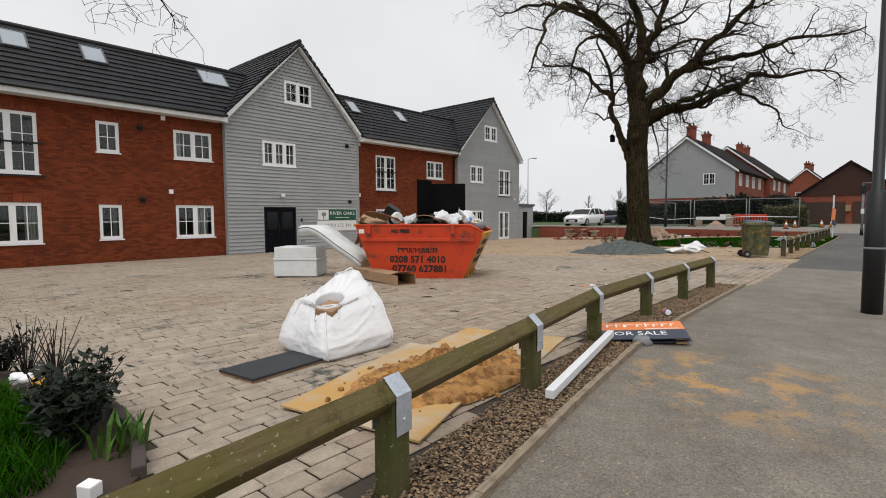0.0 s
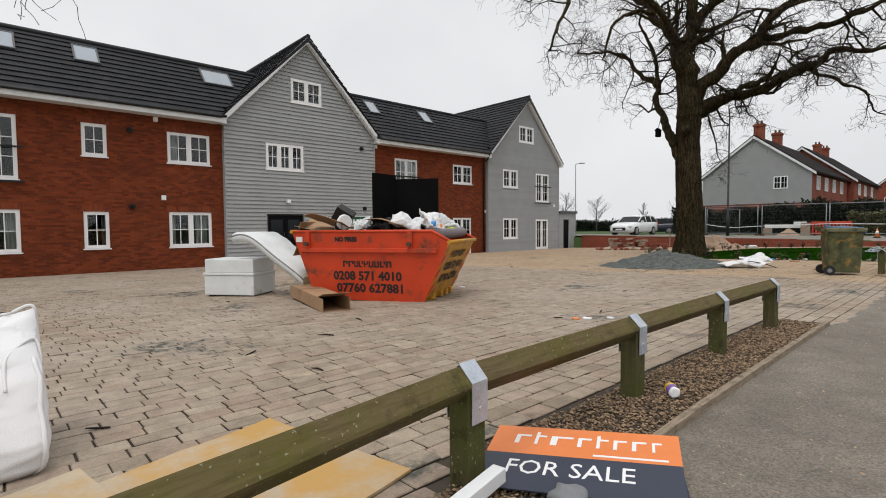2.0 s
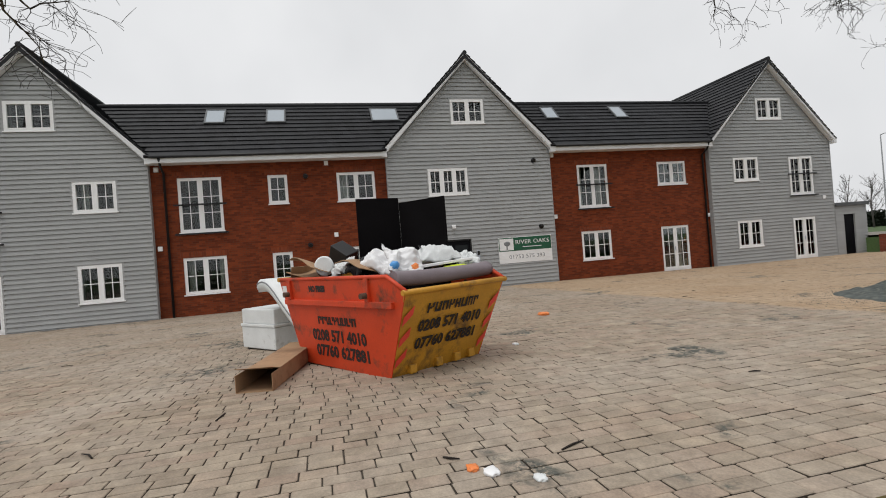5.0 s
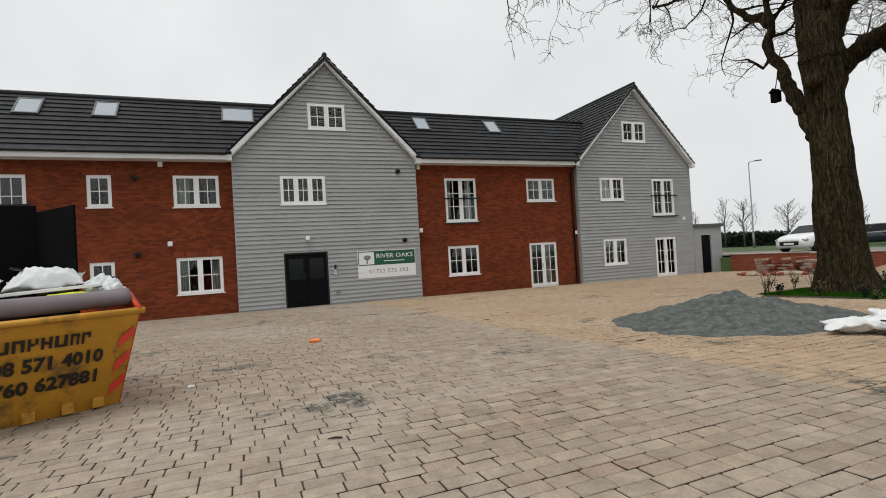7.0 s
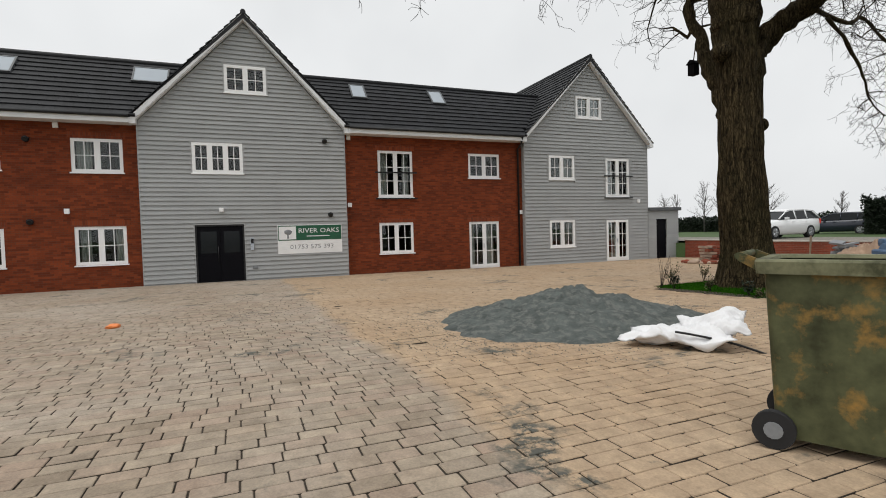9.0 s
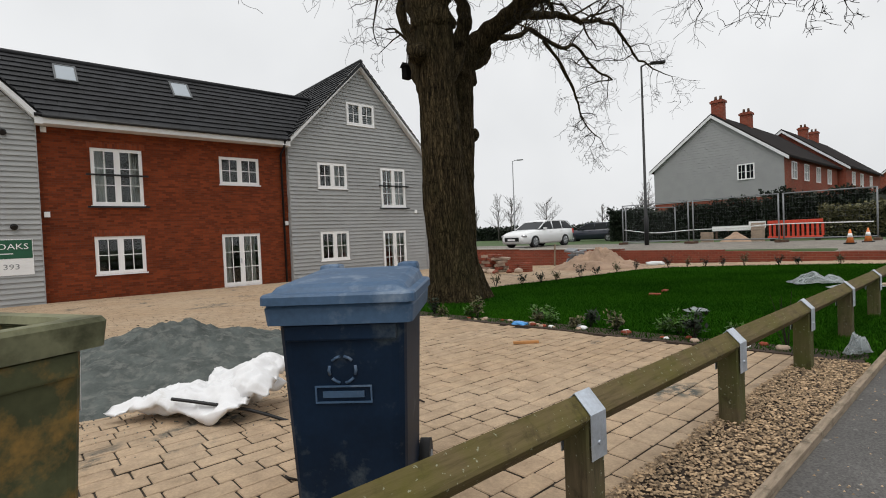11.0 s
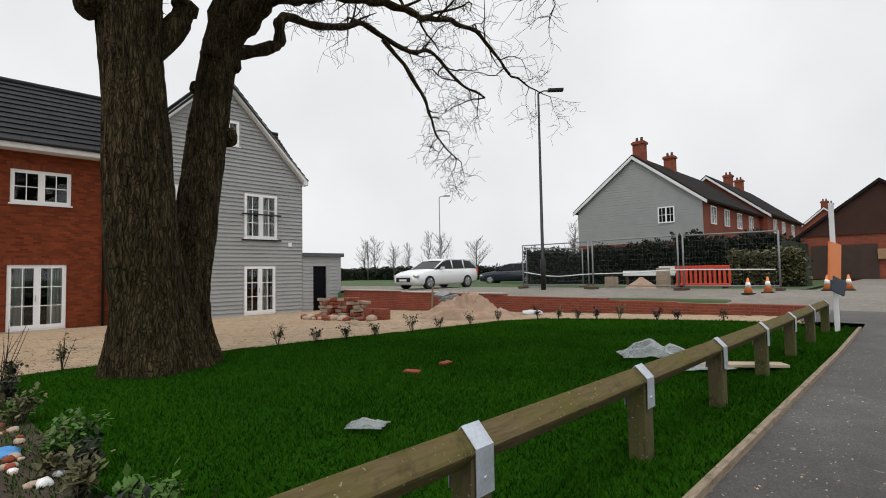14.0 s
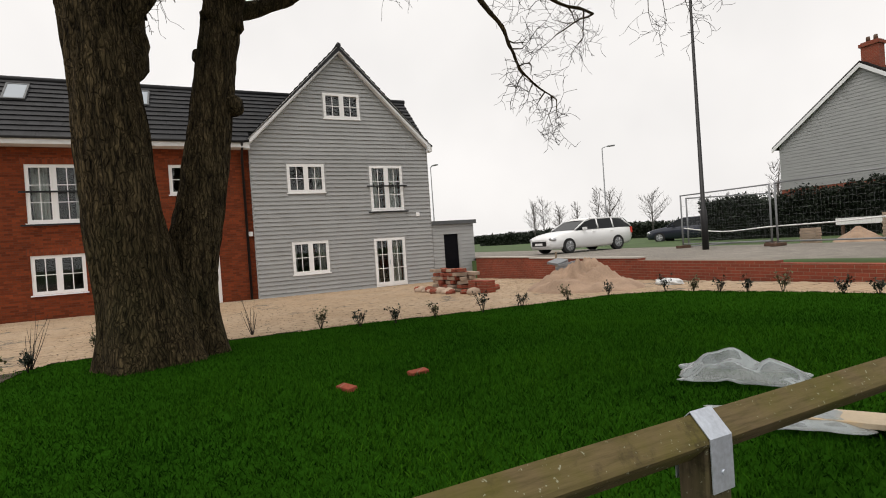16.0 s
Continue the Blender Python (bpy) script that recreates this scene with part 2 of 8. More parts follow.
def bark_mat(name):
    m, n, l, b = nodes_of(name)
    pos = n.new("ShaderNodeNewGeometry").outputs["Position"]
    mp = n.new("ShaderNodeMapping")
    mp.inputs["Scale"].default_value = (11, 11, 1.7)
    l.new(pos, mp.inputs[0])
    ridge = texnoise(n, l, mp.outputs[0], 1.4, 7.0, 0.7, 1.2)
    c = ramp(n, l, ridge, [(0.33, (0.008, 0.0057, 0.0034)), (0.48, (0.045, 0.034, 0.018)), (0.7, (0.135, 0.10, 0.052))])
    big = texnoise(n, l, pos, 0.9, 4.0)
    c = mixc(n, l, ramp(n, l, big, [(0.5, (0, 0, 0)), (0.7, (0.5, 0.5, 0.5))]), c, (0.032, 0.03, 0.013))
    # deep cracks between upright plates
    warp = n.new("ShaderNodeVectorMath")
    warp.operation = "MULTIPLY_ADD"
    wn = n.new("ShaderNodeTexNoise")
    wn.inputs["Scale"].default_value = 6.0
    l.new(pos, wn.inputs["Vector"])
    l.new(wn.outputs["Color"], warp.inputs[0])
    warp.inputs[1].default_value = (0.12, 0.12, 0.3)
    l.new(pos, warp.inputs[2])
    m2 = n.new("ShaderNodeMapping")
    m2.inputs["Scale"].default_value = (24, 24, 3.6)
    l.new(warp.outputs[0], m2.inputs[0])
    vo = n.new("ShaderNodeTexVoronoi")
    vo.feature = "DISTANCE_TO_EDGE"
    l.new(m2.outputs[0], vo.inputs["Vector"])
    vo.inputs["Scale"].default_value = 1.0
    crack = ramp(n, l, vo.outputs["Distance"], [(0.02, (0.2, 0.2, 0.2)), (0.16, (1.1, 1.1, 1.1))])
    c = mixc(n, l, 0.6, c, mixc(n, l, 1.0, c, crack, "MULTIPLY"))
    l.new(c, b.inputs["Base Color"])
    b.inputs["Roughness"].default_value = 0.95
    b.inputs["Specular IOR Level"].default_value = 0.08
    bump(n, l, b, mixc(n, l, 0.5, ridge, crack), 1.0, 0.05)
    return m


def grass_mat(name):
    m, n, l, b = nodes_of(name)
    g = n.new("ShaderNodeNewGeometry")
    c = ramp(n, l, g.outputs["Random Per Island"], [(0, (0.012, 0.052, 0.003)), (0.5, (0.016, 0.062, 0.004)), (1, (0.022, 0.074, 0.005))])
    big = texnoise(n, l, g.outputs["Position"], 0.6, 4.0)
    c = mixc(n, l, 1.0, c, ramp(n, l, big, [(0.32, (0.7, 0.76, 0.8)), (0.68, (1.38, 1.28, 1.1))]), "MULTIPLY")
    l.new(c, b.inputs["Base Color"])
    b.inputs["Roughness"].default_value = 0.9
    b.inputs["Specular IOR Level"].default_value = 0.0
    return m


M = {
    "brick": brick_mat("red_facade_brick", (0.225, 0.047, 0.0145), (0.115, 0.024, 0.0085), (0.105, 0.05, 0.029)),
    "brick_low": brick_mat("low_wall_brick", (0.27, 0.065, 0.038), (0.2, 0.05, 0.03), (0.22, 0.16, 0.12)),
    "clad": surf("grey_cement_cladding", (0.335, 0.342, 0.342), 0.6, 0.05, 1.5, 40, 0.12, rand=0.045),
    "upvc": surf("white_upvc", (0.86, 0.86, 0.86), 0.35, 0.02, 2, 60, 0.0),
    "white_paint": surf("white_painted_board", (0.74, 0.75, 0.76), 0.5, 0.05, 2, 40, 0.05),
    "tile": surf("dark_grey_roof_tile", (0.0148, 0.0155, 0.018), 0.6, 0.25, 1.2, 40, 0.3, rand=0.3, island=True, spec=0.3),
    "tile_brown": surf("dark_brown_roof_tile", (0.02, 0.017, 0.0165), 0.9, 0.25, 1.2, 40, 0.3, spec=0.05),
    "tile_red": surf("brown_red_hung_tile", (0.05, 0.02, 0.014), 0.85, 0.25, 1.2, 40, 0.3),
    "door_brown": surf("dark_brown_boards", (0.05, 0.028, 0.02), 0.7, 0.25, 2.0, 40, 0.1),
    "irisleaf": surf("bright_green_leaf", (0.05, 0.12, 0.012), 0.6, 0.25, 6.0, 40, 0.1),
    "glass": glass_mat("window_glass", ior=1.52),
    "black": surf("black_painted_metal", (0.008, 0.008, 0.009), 0.5, 0.2, 3, 60, 0.05),
    "blackdoor": surf("black_door_panel", (0.004, 0.004, 0.006), 0.45, 0.15, 3, 60, 0.0, spec=0.08),
    # plaster of added rooms, indoor dimness put into its colour
    "room": surf("dim_room_plaster", (0.06, 0.059, 0.058), 0.9, 0.05, 2, 40, 0.0),
    "curtain": surf("pale_curtain", (0.6, 0.58, 0.55), 0.9, 0.1, 6, 60, 0.1),
    "velux": surf("rooflight_glass", (0.33, 0.37, 0.41), 0.08, 0.03, 1, 40, 0.0, spec=0.8),
    "lead": surf("grey_lead_flashing", (0.09, 0.095, 0.1), 0.5, 0.2, 4, 50, 0.1),
    "paver_i": paver_mat("tumbled_block_paving", True),
    "paver_o": paver_mat("tumbled_block_paver", False),
    "joint": surf("dark_paving_joint", (0.06, 0.048, 0.036), 0.95, 0.3, 2, 60, 0.4),
    "asphalt": asphalt_mat("worn_asphalt"),
    "earth": surf("bare_earth", (0.048, 0.033, 0.023), 0.95, 0.35, 2.5, 30, 0.6),
    "gravel": surf("shingle_stone", (0.20, 0.135, 0.08), 0.75, 0.45, 30, 90, 0.2, rand=0.75, island=True),
    "gravel_buff": surf("buff_shingle_stone", (0.34, 0.24, 0.145), 0.75, 0.45, 30, 90, 0.2, rand=0.6, island=True),
    "timber": timber_mat("weathered_rail_timber", (0.125, 0.09, 0.05), (0.088, 0.082, 0.015), 0.52),
    "post": timber_mat("weathered_post_timber", (0.10, 0.078, 0.045), (0.07, 0.078, 0.02), 0.5, (30, 30, 3)),
    "edging": timber_mat("grey_edging_board", (0.26, 0.205, 0.15), (0.14, 0.12, 0.07), 0.68),
    "galv": surf("galvanised_strap", (0.5, 0.54, 0.6), 0.4, 0.25, 9, 70, 0.1, metal=0.55),
    "bark": bark_mat("furrowed_oak_bark"),
    "grass": grass_mat("lawn_grass"),
    "turf": surf("turf_under_grass", (0.013, 0.050, 0.0035), 0.95, 0.2, 1.5, 40, 0.6, spec=0.0),
    "meadow": surf("rough_verge_grass", (0.05, 0.085, 0.025), 0.95, 0.4, 0.4, 12, 0.6),
    "orange": surf("orange_skip_paint", (0.55, 0.05, 0.011), 0.5, 0.12, 2.5, 50, 0.15, stain=(0.11, 0.04, 0.022), stain_at=0.61, stain_scale=3.0),
    "yellow": surf("dirty_yellow_skip_paint", (0.5, 0.245, 0.022), 0.5, 0.2, 2.5, 50, 0.15, stain=(0.14, 0.075, 0.025), stain_at=0.6, stain_scale=2.8),
    "rust": surf("rusty_steel", (0.09, 0.05, 0.032), 0.8, 0.4, 5, 50, 0.3),
    "stencil": surf("black_stencil_paint", (0.02, 0.015, 0.013), 0.6, 0.2, 4, 60, 0.0),
    "red": surf("red_reflective_stripe", (0.7, 0.06, 0.04), 0.35, 0.1, 4, 60, 0.0),
    "card": surf("brown_cardboard", (0.33, 0.205, 0.115), 0.85, 0.12, 3, 50, 0.1, stain=(0.2, 0.12, 0.065), stain_at=0.62),
    "plastic_w": surf("dirty_white_plastic", (0.66, 0.68, 0.68), 0.45, 0.08, 3, 50, 0.05, stain=(0.38, 0.37, 0.34), stain_at=0.66, stain_scale=2.5),
    "bagw": surf("white_woven_bag_cloth", (0.72, 0.72, 0.73), 0.7, 0.06, 2.5, 160, 0.25, stain=(0.45, 0.42, 0.37), stain_at=0.66, stain_scale=2.2),
    "darkboard": surf("dark_grey_board", (0.007, 0.0065, 0.007), 0.9, 0.25, 2, 50, 0.1, spec=0.03),
    "grit": surf("grey_green_grit", (0.085, 0.095, 0.09), 0.95, 0.45, 5.0, 30, 1.0, stain=(0.14, 0.145, 0.135), stain_at=0.55, stain_scale=9.0, spec=0.1),
    "sand": surf("damp_building_sand", (0.37, 0.19, 0.06), 0.95, 0.45, 9.0, 50, 1.0, stain=(0.15, 0.065, 0.018), stain_at=0.52, stain_scale=11.0),
    "ply": surf("sand_dusted_plywood", (0.43, 0.35, 0.25), 0.8, 0.14, 2.0, 50, 0.1, stain=(0.47, 0.28, 0.09), stain_at=0.5, stain_scale=1.6),
    "bin_green": surf("dirty_green_bin_plastic", (0.075, 0.08, 0.04), 0.65, 0.6, 7.0, 30, 0.3, stain=(0.30, 0.175, 0.05), stain_at=0.585, stain_scale=4.5, spec=0.15),
    "bin_rim": surf("faded_green_bin_rim", (0.17, 0.17, 0.10), 0.6, 0.4, 6, 50, 0.1, stain=(0.06, 0.062, 0.033), stain_at=0.53, stain_scale=4.0, spec=0.2),
    "bin_blue": surf("dusty_blue_bin_plastic", (0.005, 0.0150, 0.0350), 0.55, 0.35, 4, 45, 0.15, stain=(0.05, 0.066, 0.08), stain_at=0.6, stain_scale=6.0, spec=0.15),
    "bin_lid": surf("faded_blue_bin_lid", (0.05, 0.098, 0.175), 0.55, 0.25, 4, 50, 0.1, stain=(0.17, 0.22, 0.29), stain_at=0.6, stain_scale=5),
    "tyre": surf("black_rubber", (0.016, 0.016, 0.017), 0.8, 0.2, 5, 60, 0.1),
    "carwhite": surf("white_car_paint", (0.78, 0.79, 0.8), 0.18, 0.01, 1, 40, 0.0, spec=0.6),
    "cardark": surf("dark_blue_car_paint", (0.02, 0.025, 0.04), 0.2, 0.02, 1, 40, 0.0, spec=0.6),
    "carglass": surf("tinted_car_glass", (0.012, 0.014, 0.016), 0.1, 0.02, 1, 40, 0.0, spec=0.2),
    "alloy": surf("silver_alloy", (0.5, 0.51, 0.53), 0.3, 0.1, 4, 60, 0.0, metal=0.9),
    "lampgrey": surf("grey_lamp_paint", (0.2, 0.21, 0.22), 0.5, 0.15, 3, 60, 0.05),
    "signgreen": surf("dark_green_sign_face", (0.012, 0.09, 0.045), 0.4, 0.08, 3, 60, 0.0),
    "signorange": surf("orange_sign_board", (0.75, 0.22, 0.06), 0.45, 0.06, 3, 60, 0.05),
    "signnavy": surf("charcoal_blue_sign_board", (0.035, 0.042, 0.065), 0.45, 0.1, 3, 60, 0.05),
    "paint_white": surf("white_lettering", (0.8, 0.8, 0.8), 0.5, 0.03, 3, 60, 0.0),
    "bluish": surf("crumpled_blue_plastic", (0.08, 0.3, 0.65), 0.4, 0.1, 4, 60, 0.1),
    "sheet": glass_mat("thin_polythene_sheet", (0.72, 0.76, 0.77)),
    "leaf": surf("dark_evergreen_leaf", (0.008, 0.016, 0.006), 0.7, 0.3, 3, 40, 0.0, rand=0.4, island=True),
    "leaf_dry": surf("olive_shrub_leaf", (0.09, 0.085, 0.035), 0.7, 0.3, 3, 40, 0.0, rand=0.4, island=True),
    "twig": surf("dark_bare_twig", (0.018, 0.013, 0.010), 0.9, 0.2, 3, 40, 0.0),
    "twig_far": surf("grey_far_twig", (0.12, 0.11, 0.105), 0.9, 0.2, 3, 40, 0.0),
    "barrier": surf("red_plastic_barrier", (0.6, 0.06, 0.03), 0.5, 0.1, 3, 60, 0.0),
    "stone": surf("pale_rubble_stone", (0.33, 0.25, 0.19), 0.9, 0.25, 3, 40, 0.4, rand=0.3, island=True),
    "rubble": surf("buff_spoil_heap", (0.34, 0.235, 0.165), 0.95, 0.3, 2.5, 40, 0.8),
    "concrete": surf("pale_concrete", (0.4, 0.36, 0.32), 0.85, 0.12, 2, 50, 0.3),
    "foam": surf("grey_lilac_carpet_roll", (0.2, 0.17, 0.185), 0.9, 0.12, 4, 70, 0.3),
}

# thin polythene is milky as well as clear
_n, _l = M["sheet"].node_tree.nodes, M["sheet"].node_tree.links
for _g in _n:
    if _g.type == "BSDF_GLOSSY":
        _g.inputs["Roughness"].default_value = 0.3
_d = _n.new("ShaderNodeBsdfDiffuse")
_d.inputs[0].default_value = (0.8, 0.85, 0.86, 1)
_mx = _n.new("ShaderNodeMixShader")
_mx.inputs[0].default_value = 0.14
_old = [n for n in _n if n.type == "MIX_SHADER" and n != _mx][0]
_out = [n for n in _n if n.type == "OUTPUT_MATERIAL"][0]
_l.new(_old.outputs[0], _mx.inputs[1])
_l.new(_d.outputs[0], _mx.inputs[2])
_l.new(_mx.outputs[0], _out.inputs[0])


# ---- mesh helpers ----
def mesh_of(name, bm, mat):
    me = bpy.data.meshes.new(name)
    bmesh.ops.recalc_face_normals(bm, faces=bm.faces)
    bm.to_mesh(me)
    bm.free()
    for mm in (mat if isinstance(mat, (list, tuple)) else [mat]):
        me.materials.append(M[mm] if isinstance(mm, str) else mm)
    return me


def part(name, bm, mat, parent, label=""):
    """Links a bmesh as ONE mesh object under a thing or a part (parents stand at the world's origin unless placed)."""
    ob = new(name, mesh_of(name, bm, mat))
    ob.parent = parent
    if label:
        ob["label"] = label
    return ob


def thing(name, label, category, group="", kind="", at=None):
    ob = new(name)
    ob.empty_display_size = 0.2
    if at is not None:
        ob.matrix_world = at
    return tagged(ob, label, category, group, kind)


def solid(name, bm, mat, label, category, group="", kind=""):
    return tagged(new(name, mesh_of(name, bm, mat)), label, category, group, kind)


def pydata(name, verts, faces, mat):
    me = bpy.data.meshes.new(name)
    me.from_pydata([tuple(v) for v in verts], [], [tuple(f) for f in faces])
    me.materials.append(M[mat] if isinstance(mat, str) else mat)
    return new(name, me)


def B():
    return bmesh.new()


def box(bm, x0, x1, y0, y1, z0, z1, m=None, bev=0.0, mi=0):
    vs = [bm.verts.new((x, y, z)) for x in (x0, x1) for y in (y0, y1) for z in (z0, z1)]
    fs = [bm.faces.new([vs[i] for i in q]) for q in ((0, 1, 3, 2), (4, 6, 7, 5), (0, 4, 5, 1), (2, 3, 7, 6), (0, 2, 6, 4), (1, 5, 7, 3))]
    for f in fs:
        f.material_index = mi
    if m is not None:
        bmesh.ops.transform(bm, matrix=m, verts=vs)
    if bev > 0:
        es = list({e for f in fs for e in f.edges})
        bmesh.ops.bevel(bm, geom=es, offset=bev, segments=2, affect="EDGES", profile=0.6)
    return bm


def prism(bm, pts, h0, h1, axis="z", mi=0):
    """A flat outline pushed from h0 to h1 along an axis; pts are the other two coordinates in order."""
    def at(p, h):
        return {"z": (p[0], p[1], h), "x": (h, p[0], p[1]), "y": (p[0], h, p[1])}[axis]
    a = [bm.verts.new(at(p, h0)) for p in pts]
    b = [bm.verts.new(at(p, h1)) for p in pts]
    k = len(pts)
    fs = [bm.faces.new(a), bm.faces.new(b[::-1])]
    fs += [bm.faces.new((a[i], b[i], b[(i + 1) % k], a[(i + 1) % k])) for i in range(k)]
    for f in fs:
        f.material_index = mi
    bmesh.ops.recalc_face_normals(bm, faces=fs)
    return bm


def tube(bm, pts, radii, sides=8, cap=True, wob=0.0):
    """A tapered tube along a line of points."""
    pts = [Vector(p) for p in pts]
    rings = []
    ref = Vector((0.3, 0.8, 0.5)).normalized()
    for i, p in enumerate(pts):
        d = (pts[min(i + 1, len(pts) - 1)] - pts[max(i - 1, 0)]).normalized()
        a = d.cross(ref)
        if a.length < 0.1:
            a = d.cross(Vector((1, 0, 0)))
        a.normalize()
        c = d.cross(a)
        r = radii[i] if isinstance(radii, (list, tuple)) else radii
        ring = []
        for s in range(sides):
            t = 2 * math.pi * s / sides
            q = r * (1 + (wob * noise.noise(p * 1.7 + Vector((math.cos(t), math.sin(t), 0)) * 1.5) if wob else 0))
            ring.append(bm.verts.new(p + a * (q * math.cos(t)) + c * (q * math.sin(t))))
        rings.append(ring)
    for u, v in zip(rings, rings[1:]):
        for s in range(sides):
            f = bm.faces.new((u[s], u[(s + 1) % sides], v[(s + 1) % sides], v[s]))
            f.smooth = True
    if cap:
        bm.faces.new(rings[0][::-1])
        bm.faces.new(rings[-1])
    return bm


def cyl(bm, a, b, r, sides=12, r2=None):
    return tube(bm, [a, b], [r, r if r2 is None else r2], sides)


def mound(bm, cx, cy, rx, ry, h, base, seed=0, rough=0.12, power=1.3, rings=14, seg=40):
    """A heap with an uneven skirt and lumpy top, lying on the ground."""
    c = bm.verts.new((cx, cy, base(cx, cy) + h))
    prev = None
    for i in range(1, rings + 1):
        u = i / rings
        ring = []
        for s in range(seg):
            t = 2 * math.pi * s / seg
            e = 1 + 0.16 * noise.noise(Vector((math.cos(t) * 1.4, math.sin(t) * 1.4, seed)))
            e += 0.07 * noise.noise(Vector((math.cos(t) * 5, math.sin(t) * 5, seed + 7)))
            x, y = cx + rx * u * e * math.cos(t), cy + ry * u * e * math.sin(t)
            z = h * (1 - u) ** power if u < 1 else 0
            z += h * rough * noise.noise(Vector((x * 2.4, y * 2.4, seed))) * (1 - u) * 2
            z += h * rough * 0.4 * noise.noise(Vector((x * 9, y * 9, seed))) * (1 - u) * 2
            ring.append(bm.verts.new((x, y, base(x, y) + max(z, 0) + (0.006 if u < 1 else -0.02))))
        for s in range(seg):
            if prev is None:
                f = bm.faces.new((c, ring[s], ring[(s + 1) % seg]))
            else:
                f = bm.faces.new((prev[s], ring[s], ring[(s + 1) % seg], prev[(s + 1) % seg]))
            f.smooth = True
        prev = ring
    return bm


def lettering(name, body, size, mat, parent, m, label="", width=None, extrude=0.001, bold=0.0):
    """Words in the built-in font, as a mesh lying in the local xy plane of m, centred."""
    cu = bpy.data.curves.new(name, "FONT")
    cu.body, cu.size, cu.align_x, cu.align_y, cu.extrude, cu.resolution_u = body, size, "CENTER", "CENTER", extrude, 2
    cu.offset = bold
    tmp = bpy.data.objects.new(name, cu)
    me = bpy.data.meshes.new_from_object(tmp)
    bpy.data.objects.remove(tmp)
    me.materials.clear()
    me.materials.append(M[mat])
    if width:
        xs = [v.co.x for v in me.vertices]
        k = width / (max(xs) - min(xs))
        me.transform(Matrix.Diagonal((k, 1, 1, 1)))
    me.transform(m)
    ob = new(name, me)
    ob.parent = parent
    if label:
        ob["label"] = label
    return ob


def frame_m(origin, ex, ez):
    """A pose whose x runs along ex and whose z along ez."""
    ex, ez = Vector(ex).normalized(), Vector(ez).normalized()
    ey = ez.cross(ex)
    return Matrix(((ex.x, ey.x, ez.x, origin[0]), (ex.y, ey.y, ez.y, origin[1]), (ex.z, ey.z, ez.z, origin[2]), (0, 0, 0, 1)))


# ---- lie of the land ----
def smooth(a, b, v):
    u = min(1.0, max(0.0, (v - a) / (b - a)))
    return u * u * (3 - 2 * u)


def court_z(x, y):
    return 0.03 - (0.0235 + 0.0003 * min(18.0, max(0.0, y - 12))) * min(20.5, max(0.0, -2.0 - x))


def path_z(x, y):
    return 0.03 + 0.33 * smooth(29, 41, y)


def land_z(x, y):
    if y > 35.8:
        return path_z(x, max(y, 41 if x < -4.6 else y))
    if x > -1.9:
        return path_z(x, y)
    return court_z(x, y)


def sheet_grid(name, xs, ys, zf, mat):
    vs = [(x, y, zf(x, y)) for y in ys for x in xs]
    k = len(xs)
    fs = [(j * k + i, j * k + i + 1, (j + 1) * k + i + 1, (j + 1) * k + i) for j in range(len(ys) - 1) for i in range(k - 1)]
    ob = pydata(name, vs, fs, mat)
    for p in ob.data.polygons:
        p.use_smooth = True
    return ob


def span(a, b, k):
    return [a + (b - a) * i / k for i in range(k + 1)]


# ---- ground, court, footpath, roads ----
far = [-1500, -700, -300, -150, -90, -60, -45, -36]
g_xs = far + span(-30, -2, 28) + [-1.9, -1.6, -1, 1, 3, 6, 12, 20, 35, 60, 120, 300, 700, 1500]
g_ys = far + span(-30, 35, 26) + [35.79, 35.81, 37, 39, 41, 44, 50, 60, 80, 110, 160, 260, 500, 900, 1800]
ground = tagged(sheet_grid("ground", g_xs, g_ys, lambda x, y: land_z(x, y) - 0.12, "meadow"), "rough green ground reaching to the horizon", "ground", kind="structure")
court_bed = tagged(sheet_grid("court_bed", span(-22.6, -1.45, 60), span(-12, 35.6, 90), lambda x, y: court_z(x, y) - 0.0125, "joint"), "sandy dirt bed beneath the paved forecourt", "ground", kind="structure")


def road_z(x, y):
    low = 0.2 + 0.16 * smooth(-4.4, -18, x) if x < -4.4 else path_z(x, y)
    return low + (0.36 - low) * smooth(36, 40.5, y)


north_road = tagged(sheet_grid("road", [-60, -40, -30, -20, -16, -12, -10, -8, -6, -4.7, -4.4, -2, 0, 3, 6, 10, 20, 40], [35.88, 37, 38, 39, 40, 41, 42.2], lambda x, y: road_z(x, y) - 0.004, "asphalt"), "grey asphalt road beyond the low brick wall", "road", kind="structure")
link_road = tagged(sheet_grid("road_junction", [-2.6, -2, 0, 3, 6, 10], span(33, 36, 3), lambda x, y: path_z(x, y) - 0.002, "asphalt"), "asphalt crossing at the end of the footpath", "road", kind="structure")
side_road = tagged(sheet_grid("side_road", [-3.5, 0, 4, 9], span(42.2, 110, 12), lambda x, y: path_z(x, 41) - 0.01, "asphalt"), "asphalt side road running away past the houses", "road", kind="structure")

# ---- the apartment building ----
BX, GX = -22.03, -21.81
EAVE, APEX_Z, GSL = 5.5, 9.45, 1.055
GABLES = ((-2.35, 3.7), (14.04, 3.68), (30.06, 3.76))
building = thing("apartment_building", "red brick and grey clad three-storey apartment building with dark tiled roofs", "building")
BASE = -0.75


